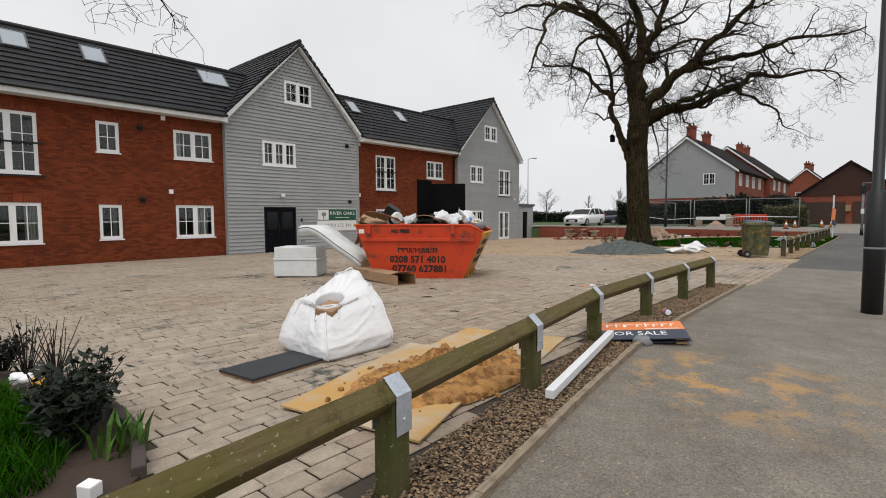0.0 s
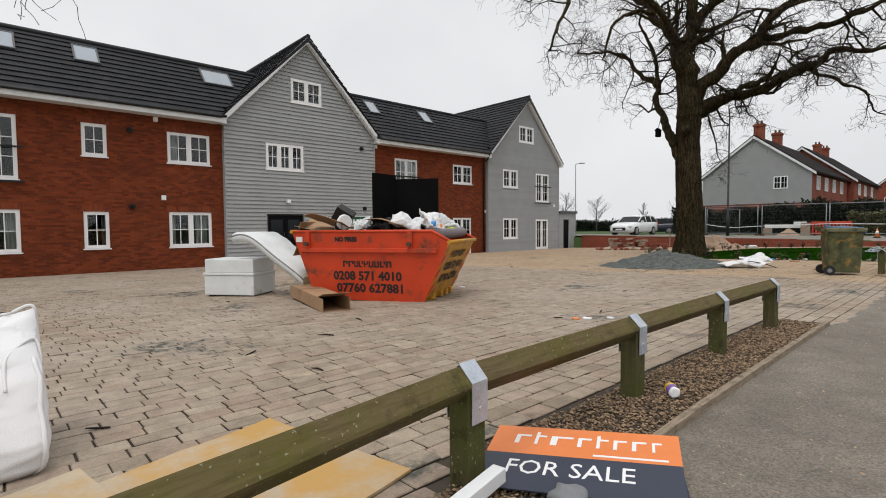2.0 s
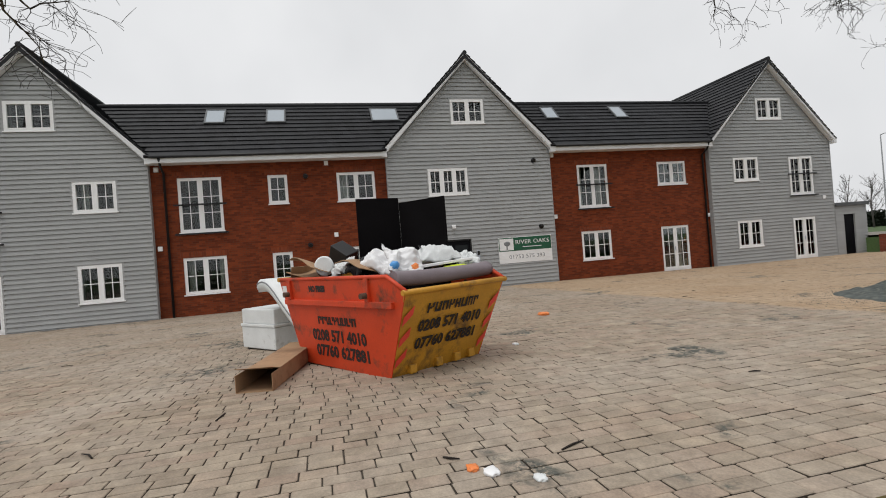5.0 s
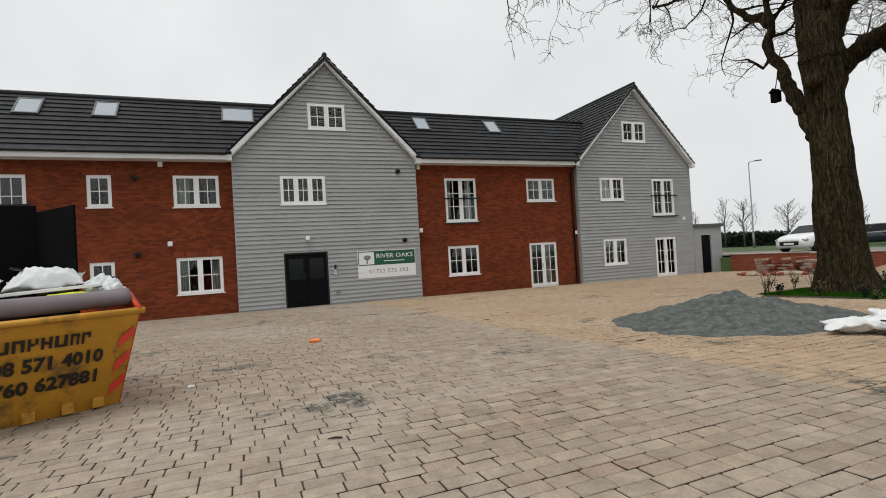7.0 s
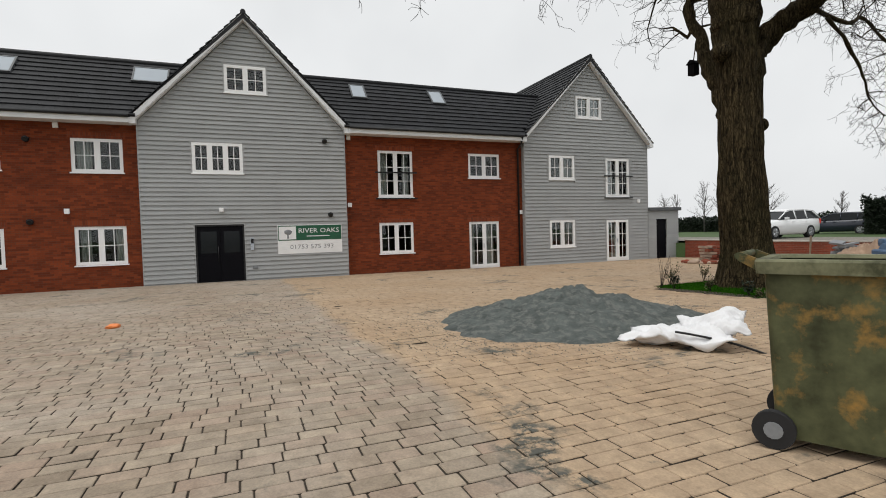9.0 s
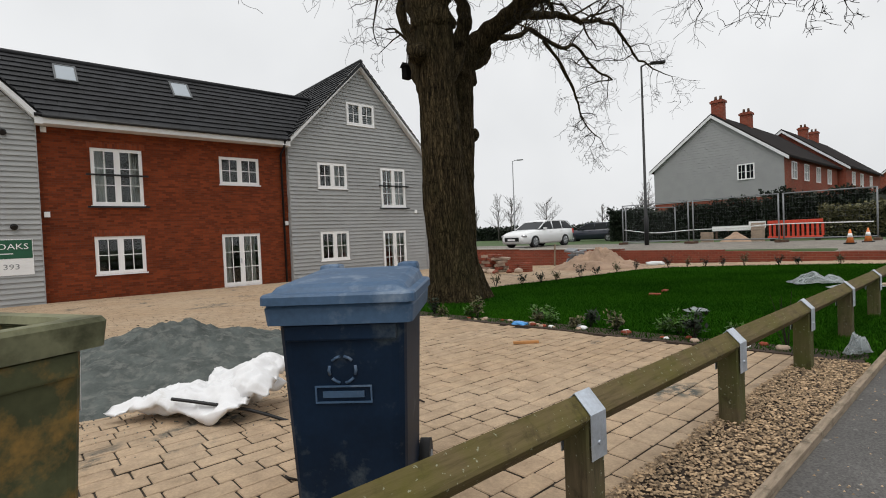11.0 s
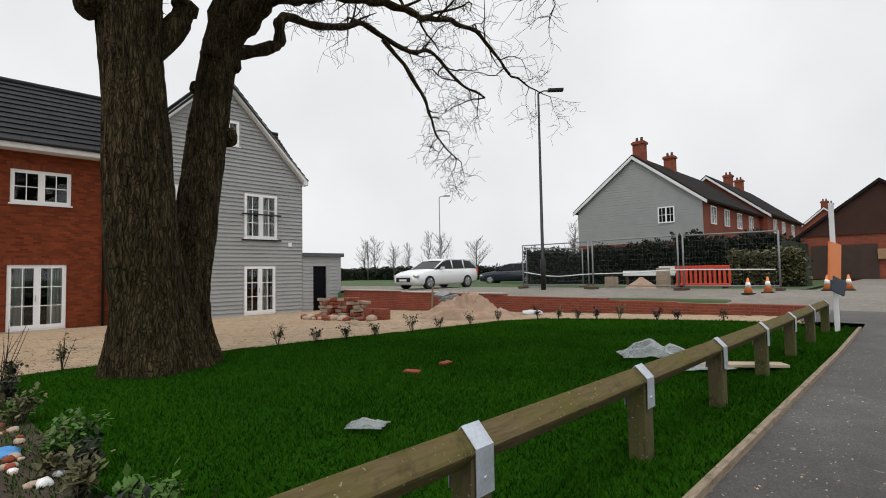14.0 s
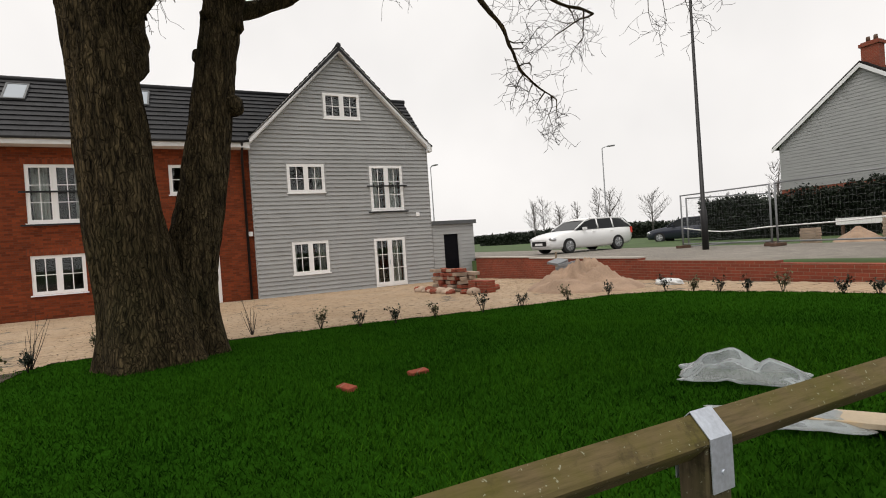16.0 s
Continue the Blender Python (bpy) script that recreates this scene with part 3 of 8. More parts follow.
def wall_cells(bm, x0, x1, y0, y1, z0, z1, holes):
    """A wall of thickness x0 to x1 with rectangular openings through it."""
    ys = sorted({y0, y1, *[v for h in holes for v in h[:2]]})
    zs = sorted({z0, z1, *[v for h in holes for v in h[2:4]]})
    for ya, yb in zip(ys, ys[1:]):
        run = None
        for za, zb in zip(zs, zs[1:]):
            cy, cz = (ya + yb) / 2, (za + zb) / 2
            if any(h[0] < cy < h[1] and h[2] < cz < h[3] for h in holes):
                if run:
                    box(bm, x0, x1, ya, yb, *run)
                run = None
            else:
                run = (run[0], zb) if run else (za, zb)
        if run:
            box(bm, x0, x1, ya, yb, *run)
    bmesh.ops.remove_doubles(bm, verts=bm.verts, dist=0.0005)
    return bm


def window(y0, y1, z0, z1, lights, x, kind="casement", parent=None, surround=False, bars=(2, 2)):
    """A white framed window or glazed door facing +x, with mullions, sashes, thin bars, panes and sill."""
    bm = B()
    f, d = 0.055, 0.075
    xa, xb = x - d, x + (0.02 if surround else -0.03)
    box(bm, xa, xb, y0, y0 + f, z0, z1)
    box(bm, xa, xb, y1 - f, y1, z0, z1)
    box(bm, xa, xb, y0 + f, y1 - f, z1 - f, z1)
    box(bm, xa, xb, y0 + f, y1 - f, z0, z0 + f)
    cuts = [y0 + f + (y1 - y0 - 2 * f) * i / lights for i in range(lights + 1)]
    for c in cuts[1:-1]:
        box(bm, xa, xb - 0.004, c - 0.035, c + 0.035, z0 + f, z1 - f)
    win = part("french_window" if kind == "french" else "juliet_window" if kind == "juliet" else "window", bm, "upvc", parent)
    s = 0.058
    for i in range(lights):
        a = cuts[i] + (0.035 if i else 0)
        b = cuts[i + 1] - (0.035 if i < lights - 1 else 0)
        za, zb = z0 + f, z1 - f
        bm = B()
        xs0, xs1 = xa + 0.01, xb - 0.008 + (0.018 if kind != "casement" else 0.012)
        low = 0.13 if kind == "french" else s
        for q in ((a, a + s, za, zb), (b - s, b, za, zb), (a + s, b - s, zb - s, zb), (a + s, b - s, za, za + low)):
            box(bm, xs0, xs1, *q)
        part("sash", bm, "upvc", win)
        a, b, za, zb = a + s, b - s, za + low, zb - s
        bm = B()
        box(bm, xa + 0.028, xa + 0.036, a, b, za, zb)
        p = part("pane", bm, "glass", win)
        p.visible_shadow = False
        bm = B()
        nc, nr = bars
        for k in range(1, nc):
            y = a + (b - a) * k / nc
            box(bm, xa + 0.037, xa + 0.05, y - 0.014, y + 0.014, za, zb)
        for k in range(1, nr):
            z = za + (zb - za) * k / nr
            box(bm, xa + 0.037, xa + 0.0495, a, b, z - 0.014, z + 0.014)
        part("glazing_bar", bm, "upvc", win)
    if kind != "french":
        bm = B()
        box(bm, xb - 0.02, x + 0.05, y0 - 0.04, y1 + 0.04, z0 - 0.045, z0 - 0.002)
        part("sill", bm, "upvc", win)
    if kind == "french":
        bm = B()
        m_ = (y0 + y1) / 2
        box(bm, xb, xb + 0.045, m_ - 0.055, m_ - 0.03, z0 + 0.95, z0 + 1.15)
        part("handle", bm, "galv", win, "silver door handle")
    if kind == "juliet":
        for z in (z0 - 0.07, z0 + 1.05):
            bm = B()
            box(bm, x + 0.09, x + 0.13, y0 - 0.16, y1 + 0.16, z - 0.03, z + 0.03)
            for y in (y0 - 0.08, y1 + 0.08):
                box(bm, x - 0.03, x + 0.095, y - 0.015, y + 0.015, z - 0.018, z + 0.018)
            part("balcony_rail", bm, "black", win, "black steel juliet balcony rail")
    if surround:
        bm = B()
        for q in ((y0 - 0.06, y0, z0 - 0.05, z1 + 0.06), (y1, y1 + 0.06, z0 - 0.05, z1 + 0.06), (y0, y1, z1, z1 + 0.06)):
            box(bm, x - 0.02, x + 0.024, *q)
        part("surround", bm, "clad", win)
    return win


B1 = [(2.28, 3.86, 2.76, 4.86, "juliet", 2), (2.3, 3.86, 0.37, 1.78, "casement", 2), (5.58, 6.33, 3.7, 4.85, "casement", 1), (5.56, 6.32, 0.43, 1.74, "casement", 1), (8.28, 9.84, 3.66, 4.85, "casement", 2), (8.27, 9.84, 0.4, 1.76, "casement", 2)]
B2 = [(19.18, 20.75, 2.78, 4.78, "juliet", 2), (19.17, 20.71, 0.35, 1.68, "casement", 2), (23.45, 25.06, 3.66, 4.78, "casement", 2), (23.42, 24.97, -0.52, 1.64, "french", 2)]
G1 = [(-3.1, -1.55, 6.72, 7.79, "casement", 2), (-1.14, 0.28, 3.69, 4.84, "casement", 2), (-1.15, 0.29, 0.4, 1.76, "casement", 2), (-4.97, -3.46, 2.78, 4.74, "juliet", 2), (-4.9, -3.5, -0.44, 1.6, "french", 2)]
G2 = [(13.28, 14.78, 6.73, 7.78, "casement", 2), (12.07, 13.82, 3.67, 4.81, "casement", 3), (12.06, 13.77, -0.44, 1.73, "door", 1)]
G3 = [(29.3, 30.85, 6.7, 7.77, "casement", 2), (27.65, 29.15, 3.62, 4.79, "casement", 2), (31.08, 32.58, 2.78, 4.73, "juliet", 2), (27.65, 29.12, 0.3, 1.63, "casement", 2), (31.08, 32.5, -0.53, 1.57, "french", 2)]


def bars_for(w):
    return (2, 3) if w[4] in ("juliet", "french") else (2, 2)


for (ya, yb), wins in (((1.35, 10.36), B1), ((17.72, 26.3), B2)):
    bm = B()
    wall_cells(bm, BX - 0.3, BX, ya, yb, BASE, EAVE + 0.1, [w[:4] for w in wins])
    part("brick_wall", bm, "brick", building, "red brick wall")
    for w in wins:
        window(*w[:4], w[5], BX, w[4], building, False, bars_for(w))
        bm = B()
        box(bm, BX - 0.002, BX + 0.008, w[0] - 0.1, w[1] + 0.1, w[3] + 0.004, w[3] + 0.215)
        part("brick_lintel", bm, brick_mat("soldier_course_brick", (0.25, 0.055, 0.02), (0.14, 0.032, 0.013), (0.12, 0.06, 0.04), upright=True) if "soldier" not in M else M["soldier"], building)
        M.setdefault("soldier", bpy.data.materials["soldier_course_brick"])

BOARD = 0.168
for (yc, half), wins in zip(GABLES, (G1, G2, G3)):
    bm = B()
    wall_cells(bm, GX - 0.5, GX - 0.03, yc - half, yc + half, BASE, EAVE, [w[:4] for w in wins if w[2] < EAVE])
    att = [w for w in wins if w[2] > EAVE][0]
    half_at = lambda z: half - (z - EAVE) / GSL
    for a, b, z0_, z1_ in ((-1, 1, EAVE, att[2]), (-1, 1, att[3], APEX_Z)):
        prism(bm, [(yc - half_at(z0_), z0_), (yc + half_at(z0_), z0_), (yc + max(0.02, half_at(z1_)), z1_), (yc - max(0.02, half_at(z1_)), z1_)], GX - 0.5, GX - 0.03, "x")
    prism(bm, [(yc - half_at(att[2]), att[2]), (att[0], att[2]), (att[0], att[3]), (yc - half_at(att[3]), att[3])], GX - 0.5, GX - 0.03, "x")
    prism(bm, [(yc + half_at(att[2]), att[2]), (att[1], att[2]), (att[1], att[3]), (yc + half_at(att[3]), att[3])], GX - 0.5, GX - 0.03, "x")
    gw = part("gable_wall", bm, "clad", building, "grey clad gable wall")
    # lapped boards, each its own piece, cut round the openings
    z = -0.7
    while z < APEX_Z - 0.15:
        z1 = z + BOARD
        lim0 = half if z < EAVE else half_at(z)
        lim1 = half if z1 < EAVE else half_at(z1)
        cuts = [(w[0], w[1]) for w in wins if w[2] < z1 - 0.02 and w[3] > z + 0.02]
        edges = [yc - lim0] + [v for c in sorted(cuts) for v in c] + [yc + lim0]
        tops = [yc - lim1] + [v for c in sorted(cuts) for v in c] + [yc + lim1]
        for k in range(0, len(edges), 2):
            a0, b0, a1, b1 = edges[k], edges[k + 1], tops[k], tops[k + 1]
            if b0 - a0 < 0.05:
                continue
            vs = [(GX - 0.03, a0, z), (GX - 0.03, b0, z), (GX + 0.034, b0, z - 0.02), (GX + 0.034, a0, z - 0.02),
                  (GX - 0.03, a1, z1), (GX - 0.03, b1, z1), (GX - 0.012, b1, z1), (GX - 0.012, a1, z1)]
            me = bpy.data.meshes.new("board")
            me.from_pydata(vs, [], [(0, 1, 2, 3), (3, 2, 6, 7), (4, 7, 6, 5), (0, 3, 7, 4), (1, 5, 6, 2), (0, 4, 5, 1)])
            me.materials.append(M["clad"])
            ob = new("board", me)
            ob.parent = gw
        z = z1
    for w in wins:
        if w[4] != "door":
            window(*w[:4], w[5], GX, w[4], building, True, bars_for(w))
    # corner trims, bargeboards and eave boxes
    for s in (-1, 1):
        bm = B()
        yy = yc + s * half
        box(bm, GX - 0.25, GX + 0.022, min(yy, yy + s * 0.035), max(yy, yy + s * 0.035), BASE, EAVE)
        part("corner_trim", bm, "clad", building)
        bm = B()
        o = half + 0.16
        prism(bm, [(yc, APEX_Z + 0.03), (yc + s * o, EAVE - 0.12), (yc + s * (o), EAVE + 0.1), (yc, APEX_Z + 0.26)], GX + 0.24, GX + 0.27, "x")
        part("bargeboard", bm, "white_paint", building, "white painted bargeboard")
        bm = B()
        prism(bm, [(yc, APEX_Z - 0.02), (yc + s * (half + 0.14), EAVE - 0.14), (yc + s * (half + 0.14), EAVE - 0.1), (yc, APEX_Z + 0.02)], GX + 0.014, GX + 0.24, "x")
        part("soffit", bm, "white_paint", building)
        bm = B()
        ya, yb = sorted((yc + s * (half + 0.0), yc + s * (half + 0.2)))
        box(bm, GX - 0.05, GX + 0.275, ya, yb, EAVE - 0.16, EAVE + 0.06)
        part("eave_box", bm, "white_paint", building)


def tile_slope(o, along, up, length, rise_len, wide=0.33, gauge=0.31, thick=0.055):
    """Overlapping tiles in courses on a slope; returns vertices and faces."""
    along, up = Vector(along).normalized(), Vector(up).normalized()
    nrm = along.cross(up)
    if nrm.z < 0:
        nrm = -nrm
    vs, fs = [], []
    rows, cols = int(rise_len / gauge + 0.5), int(length / wide)
    w = length / cols
    g = rise_len / rows
    for r in range(rows):
        sh = 0.5 * w if r % 2 else 0.0
        for c in range(cols + (1 if sh else 0)):
            a, b = max(0, c * w - sh) + 0.002, min(length, c * w - sh + w) - 0.002
            lift = random.uniform(-0.002, 0.002)
            k = len(vs)
            for u, v, h in ((a, r * g, thick + lift), (b, r * g, thick + lift), (b, r * g + g + 0.05, 0.004), (a, r * g + g + 0.05, 0.004), (a, r * g, 0), (b, r * g, 0)):
                vs.append(Vector(o) + along * u + up * v + nrm * h)
            fs += [(k, k + 1, k + 2, k + 3), (k + 4, k + 5, k + 1, k), (k, k + 3, k + 4), (k + 1, k + 5, k + 2)]
    return vs, fs


def roof_part(name, pieces, mat, parent, label=""):
    vs, fs = [], []
    for v, f in pieces:
        k = len(vs)
        vs += v
        fs += [tuple(i + k for i in q) for q in f]
    ob = pydata(name, vs, fs, mat)
    ob.parent = parent
    ob["kind"] = "stuff"
    if label:
        ob["label"] = label
    return ob


EX, EZ, RX, RZ = -21.5, EAVE + 0.1, -24.25, 8.28
upv = Vector((RX - EX, 0, RZ - EZ))
for ya, yb in ((1.35, 10.36), (17.72, 26.3)):
    roof_part("roof_tiles", [tile_slope((EX, ya, EZ), (0, 1, 0), upv, yb - ya, upv.length)], "tile", building, "dark grey tiled main roof slope")
    bm = B()
    prism(bm, [(EX, EZ - 0.02), (RX, RZ - 0.02), (-30.5, RZ - 0.02), (-32.6, EAVE), (BX - 0.2, EAVE + 0.02)], ya, yb, "y")
    part("roof_body", bm, "tile", building)
hi = Vector((EX, 0, EZ)) + upv * 0.17
for ya, yb in ((-6.05, 1.35), (10.36, 17.72), (26.3, 33.82)):
    roof_part("roof_tiles", [tile_slope((hi.x, ya, hi.z), (0, 1, 0), upv, yb - ya, upv.length * 0.83)], "tile", building, "dark grey tiled roof between the gables")
    bm = B()
    prism(bm, [(hi.x, hi.z - 0.02), (RX, RZ - 0.02), (-30.5, RZ - 0.02), (-32.6, EAVE), (hi.x, EAVE + 0.02)], ya + 0.001, yb - 0.001, "y")
    part("roof_body", bm, "tile", building)
bm = B()
cyl(bm, (RX, -6.1, RZ + 0.02), (RX, 33.9, RZ + 0.02), 0.11, 8)
part("ridge_tile", bm, "tile", building)
for yc, half in GABLES:
    o = half + 0.2
    zr = APEX_Z + 0.27
    pcs = []
    for s in (-1, 1):
        u = Vector((0, -s * o, o * GSL))
        pcs.append(tile_slope((GX + 0.3, yc + s * o, zr - o * GSL), (-1, 0, 0), u, 7.2, u.length))
    roof_part("roof_tiles", pcs, "tile", building, "dark grey tiled gable roof")
    bm = B()
    prism(bm, [(yc - o, zr - o * GSL - 0.03), (yc, zr - 0.04), (yc + o, zr - o * GSL - 0.03), (yc, zr - 0.24)], GX + 0.275, GX - 6.9, "x")
    part("roof_body", bm, "tile", building)
    bm = B()
    cyl(bm, (GX + 0.3, yc, zr), (GX - 6.9, yc, zr), 0.1, 8)
    part("ridge_tile", bm, "tile", building)
    bm = B()
    prism(bm, [(yc - half, EAVE), (yc + half, EAVE), (yc, APEX_Z)], GX - 7.0, GX - 6.9, "x")
    part("back_gable", bm, "brick", building)

for ya, yb in ((1.55, 10.16), (17.92, 26.1)):
    bm = B()
    box(bm, BX, EX + 0.02, ya, yb, EAVE - 0.14, EAVE + 0.07)
    part("fascia", bm, "white_paint", building, "white fascia board under the eaves")
    bm = B()
    tube(bm, [(EX + 0.07, ya, EAVE + 0.08), (EX + 0.07, yb, EAVE + 0.08)], 0.055, 8)
    part("gutter", bm, "black", building, "black half-round gutter")
for y in (1.86, 26.02):
    bm = B()
    tube(bm, [(EX + 0.05, y, EAVE + 0.05), (EX - 0.1, y, EAVE - 0.25), (BX + 0.08, y, EAVE - 0.45), (BX + 0.08, y, court_z(BX, y))], 0.045, 10)
    part("downpipe", bm, "black", building, "black drainpipe")

for y0, y1 in ((3.18, 3.98), (5.59, 6.39), (10.03, 11.27), (18.41, 19.1), (22.19, 22.9)):
    zc0, zc1 = 7.2, 7.95
    t0, t1 = (zc0 - EZ) / (RZ - EZ), (zc1 - EZ) / (RZ - EZ)
    p0, p1 = Vector((EX, 0, EZ)).lerp(Vector((RX, 0, RZ)), t0), Vector((EX, 0, EZ)).lerp(Vector((RX, 0, RZ)), t1)
    m = frame_m((p0.x, (y0 + y1) / 2, p0.z), (0, 1, 0), Vector((1, 0, 0.99)))
    h, L = (y1 - y0) / 2, (p1 - p0).length
    sg = 1 if (m @ Vector((0, 1, 0))).z > p0.z else -1
    bm = B()
    for q in ((-h, -h + 0.06, 0, L), (h - 0.06, h, 0, L), (-h + 0.06, h - 0.06, 0, 0.06), (-h + 0.06, h - 0.06, L - 0.06, L)):
        box(bm, q[0], q[1], min(sg * q[2], sg * q[3]), max(sg * q[2], sg * q[3]), -0.02, 0.1, m)
    rl = part("rooflight", bm, "lead", building, "grey framed rooflight")
    bm = B()
    box(bm, -h + 0.06, h - 0.06, min(sg * 0.06, sg * (L - 0.06)), max(sg * 0.06, sg * (L - 0.06)), 0.03, 0.085, m)
    part("pane", bm, "velux", rl)

# inside: floors, back wall, plain rooms; their near-black colour stands for indoor dimness
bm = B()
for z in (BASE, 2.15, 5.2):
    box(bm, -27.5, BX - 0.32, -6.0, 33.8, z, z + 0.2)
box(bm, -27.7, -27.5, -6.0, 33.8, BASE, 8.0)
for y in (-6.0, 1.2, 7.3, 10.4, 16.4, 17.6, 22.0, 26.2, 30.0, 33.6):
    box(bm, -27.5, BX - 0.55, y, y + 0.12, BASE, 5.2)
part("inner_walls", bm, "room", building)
bm = B()
box(bm, -32.5, -32.3, -6.05, 33.8, BASE, EAVE)
for y in (-6.05, 33.55):
    box(bm, -32.3, GX - 0.5, y, y + 0.25, BASE, EAVE)
part("rear_wall", bm, "brick", building)
random.seed(4)
for wins, xx in ((B1, BX), (B2, BX), (G1, GX), (G2, GX), (G3, GX)):
    for w in wins:
        if w[4] == "door":
            continue
        for a, b in ((w[0] + 0.02, w[0] + 0.02 + 0.28 * (w[1] - w[0]) * random.uniform(0.6, 1.2)), (w[1] - 0.02 - 0.28 * (w[1] - w[0]) * random.uniform(0.6, 1.2), w[1] - 0.02)):
            if random.random() < 0.6:
                continue
            bm = B()
            k = 14
            pts = [(xx - 0.62 + 0.03 * math.sin(i * 1.9), a + (b - a) * i / k) for i in range(k + 1)]
            prism(bm, pts + [(p[0] - 0.01, p[1]) for p in pts[::-1]], w[2] - 0.1, w[3] + 0.1)
            part("curtain", bm, "curtain", building, "pale hanging curtain")

# main entrance, its lamp, entry panel, vents and alarm boxes
w = G2[2]
bm = B()
for q in ((w[0], w[0] + 0.06, w[2], w[3]), (w[1] - 0.06, w[1], w[2], w[3]), (w[0] + 0.06, w[1] - 0.06, w[3] - 0.06, w[3])):
    box(bm, GX - 0.12, GX + 0.01, *q)
door = part("entrance_door", bm, "black", building, "black double entrance door")
mid = (w[0] + w[1]) / 2
for a, b in ((w[0] + 0.06, mid - 0.004), (mid + 0.004, w[1] - 0.06)):
    bm = B()
    box(bm, GX - 0.09, GX - 0.04, a, b, w[2] + 0.02, w[3] - 0.065, bev=0.006)
    leaf_ = part("door_leaf", bm, "blackdoor", door)
    bm = B()
    box(bm, GX - 0.038, GX - 0.032, a + 0.12, b - 0.12, w[2] + 1.1, w[3] - 0.25)
    part("door_glass", bm, "carglass", door)
bm = B()
cyl(bm, (GX + 0.0, mid - 0.08, w[2] + 0.75), (GX + 0.0, mid - 0.08, w[2] + 1.35), 0.014, 8)
part("handle", bm, "black", door)
bm = B()
for q in ((w[0] - 0.05, w[0], w[2], w[3] + 0.05), (w[1], w[1] + 0.05, w[2], w[3] + 0.05), (w[0], w[1], w[3], w[3] + 0.05)):
    box(bm, GX - 0.02, GX + 0.026, *q)
part("door_surround", bm, "clad", building)
bm = B()
box(bm, GX + 0.012, GX + 0.07, 13.98, 14.1, 0.72, 1.2, bev=0.01)
entry = part("entry_panel", bm, "galv", building, "silver entry phone panel")
bm = B()
box(bm, GX + 0.071, GX + 0.08, 13.99, 14.09, 0.98, 1.17)
part("screen", bm, "black", entry)
bm = B()
cyl(bm, (GX + 0.0, 13.0, 2.22), (GX + 0.16, 13.0, 2.3), 0.03, 8)
box(bm, GX + 0.08, GX + 0.24, 12.92, 13.08, 2.2, 2.36, bev=0.03)
part("wall_lamp", bm, "upvc", building, "small white bulkhead lamp")
bm = B()
box(bm, GX + 0.012, GX + 0.06, 14.02, 14.22, 0.0, 0.1, bev=0.01)
part("outlet_cover", bm, "lampgrey", building)
for x, y, z in ((GX, 16.93, 5.02), (GX, 17.07, 2.05), (BX, 7.05, 4.75), (BX, 7.05, 1.95)):
    bm = B()
    cyl(bm, (x, y, z), (x + 0.09, y, z), 0.1, 14)
    cyl(bm, (x + 0.09, y, z - 0.01), (x + 0.13, y, z - 0.03), 0.075, 14)
    part("vent_cowl", bm, "black", building, "black round vent cowl")
for x, y, z in ((BX, 7.9, 5.25), (BX, 8.1, 2.3), (BX, 1.55, 2.2), (BX, 17.92, 2.45), (BX, 26.15, 2.05), (GX, 33.2, 2.55), (BX, 17.95, 5.25), (BX, 1.6, 5.2)):
    bm = B()
    box(bm, x, x + 0.07, y - 0.08, y + 0.08, z - 0.09, z + 0.09, bev=0.012)
    part("alarm_box", bm, "upvc", building, "small white wall box")

# sign on the gable
sgn = thing("entrance_sign", "green and white sign with raised letters fixed on grey cladding", "sign")
bm = B()
box(bm, GX + 0.015, GX + 0.035, 14.98, 17.5, 0.52, 1.66, bev=0.003)
part("white_panel", bm, "paint_white", sgn)
bm = B()
box(bm, GX + 0.0355, GX + 0.04, 15.0, 17.48, 1.05, 1.64)
part("green_panel", bm, "signgreen", sgn)
bm = B()
box(bm, GX + 0.0405, GX + 0.043, 15.03, 15.68, 1.09, 1.6)
part("picture_panel", bm, "paint_white", sgn)
bm = B()
mound(bm, 0, 0, 0.2, 0.13, 0.004, lambda x, y: 0, 3, 0, 1.0, 3, 20)
bmesh.ops.transform(bm, matrix=frame_m((GX + 0.044, 15.38, 1.38), (0, 1, 0), (1, 0, 0)), verts=bm.verts)
box(bm, GX + 0.043, GX + 0.046, 15.34, 15.4, 1.12, 1.35)
part("tree_mark", bm, "lampgrey", sgn)
fm = lambda y, z: frame_m((GX + 0.041, y, z), (0, 1, 0), (1, 0, 0))
lettering("sign_words", "RIVER OAKS", 0.26, "paint_white", sgn, fm(16.58, 1.42), width=1.6)
bm = B()
box(bm, GX + 0.0405, GX + 0.043, 16.1, 17.0, 1.19, 1.22)
part("underline", bm, "paint_white", sgn)
lettering("sign_number", "01753 575 393", 0.24, "lampgrey", sgn, frame_m((GX + 0.0355, 16.3, 0.78), (0, 1, 0), (1, 0, 0)), width=1.7)

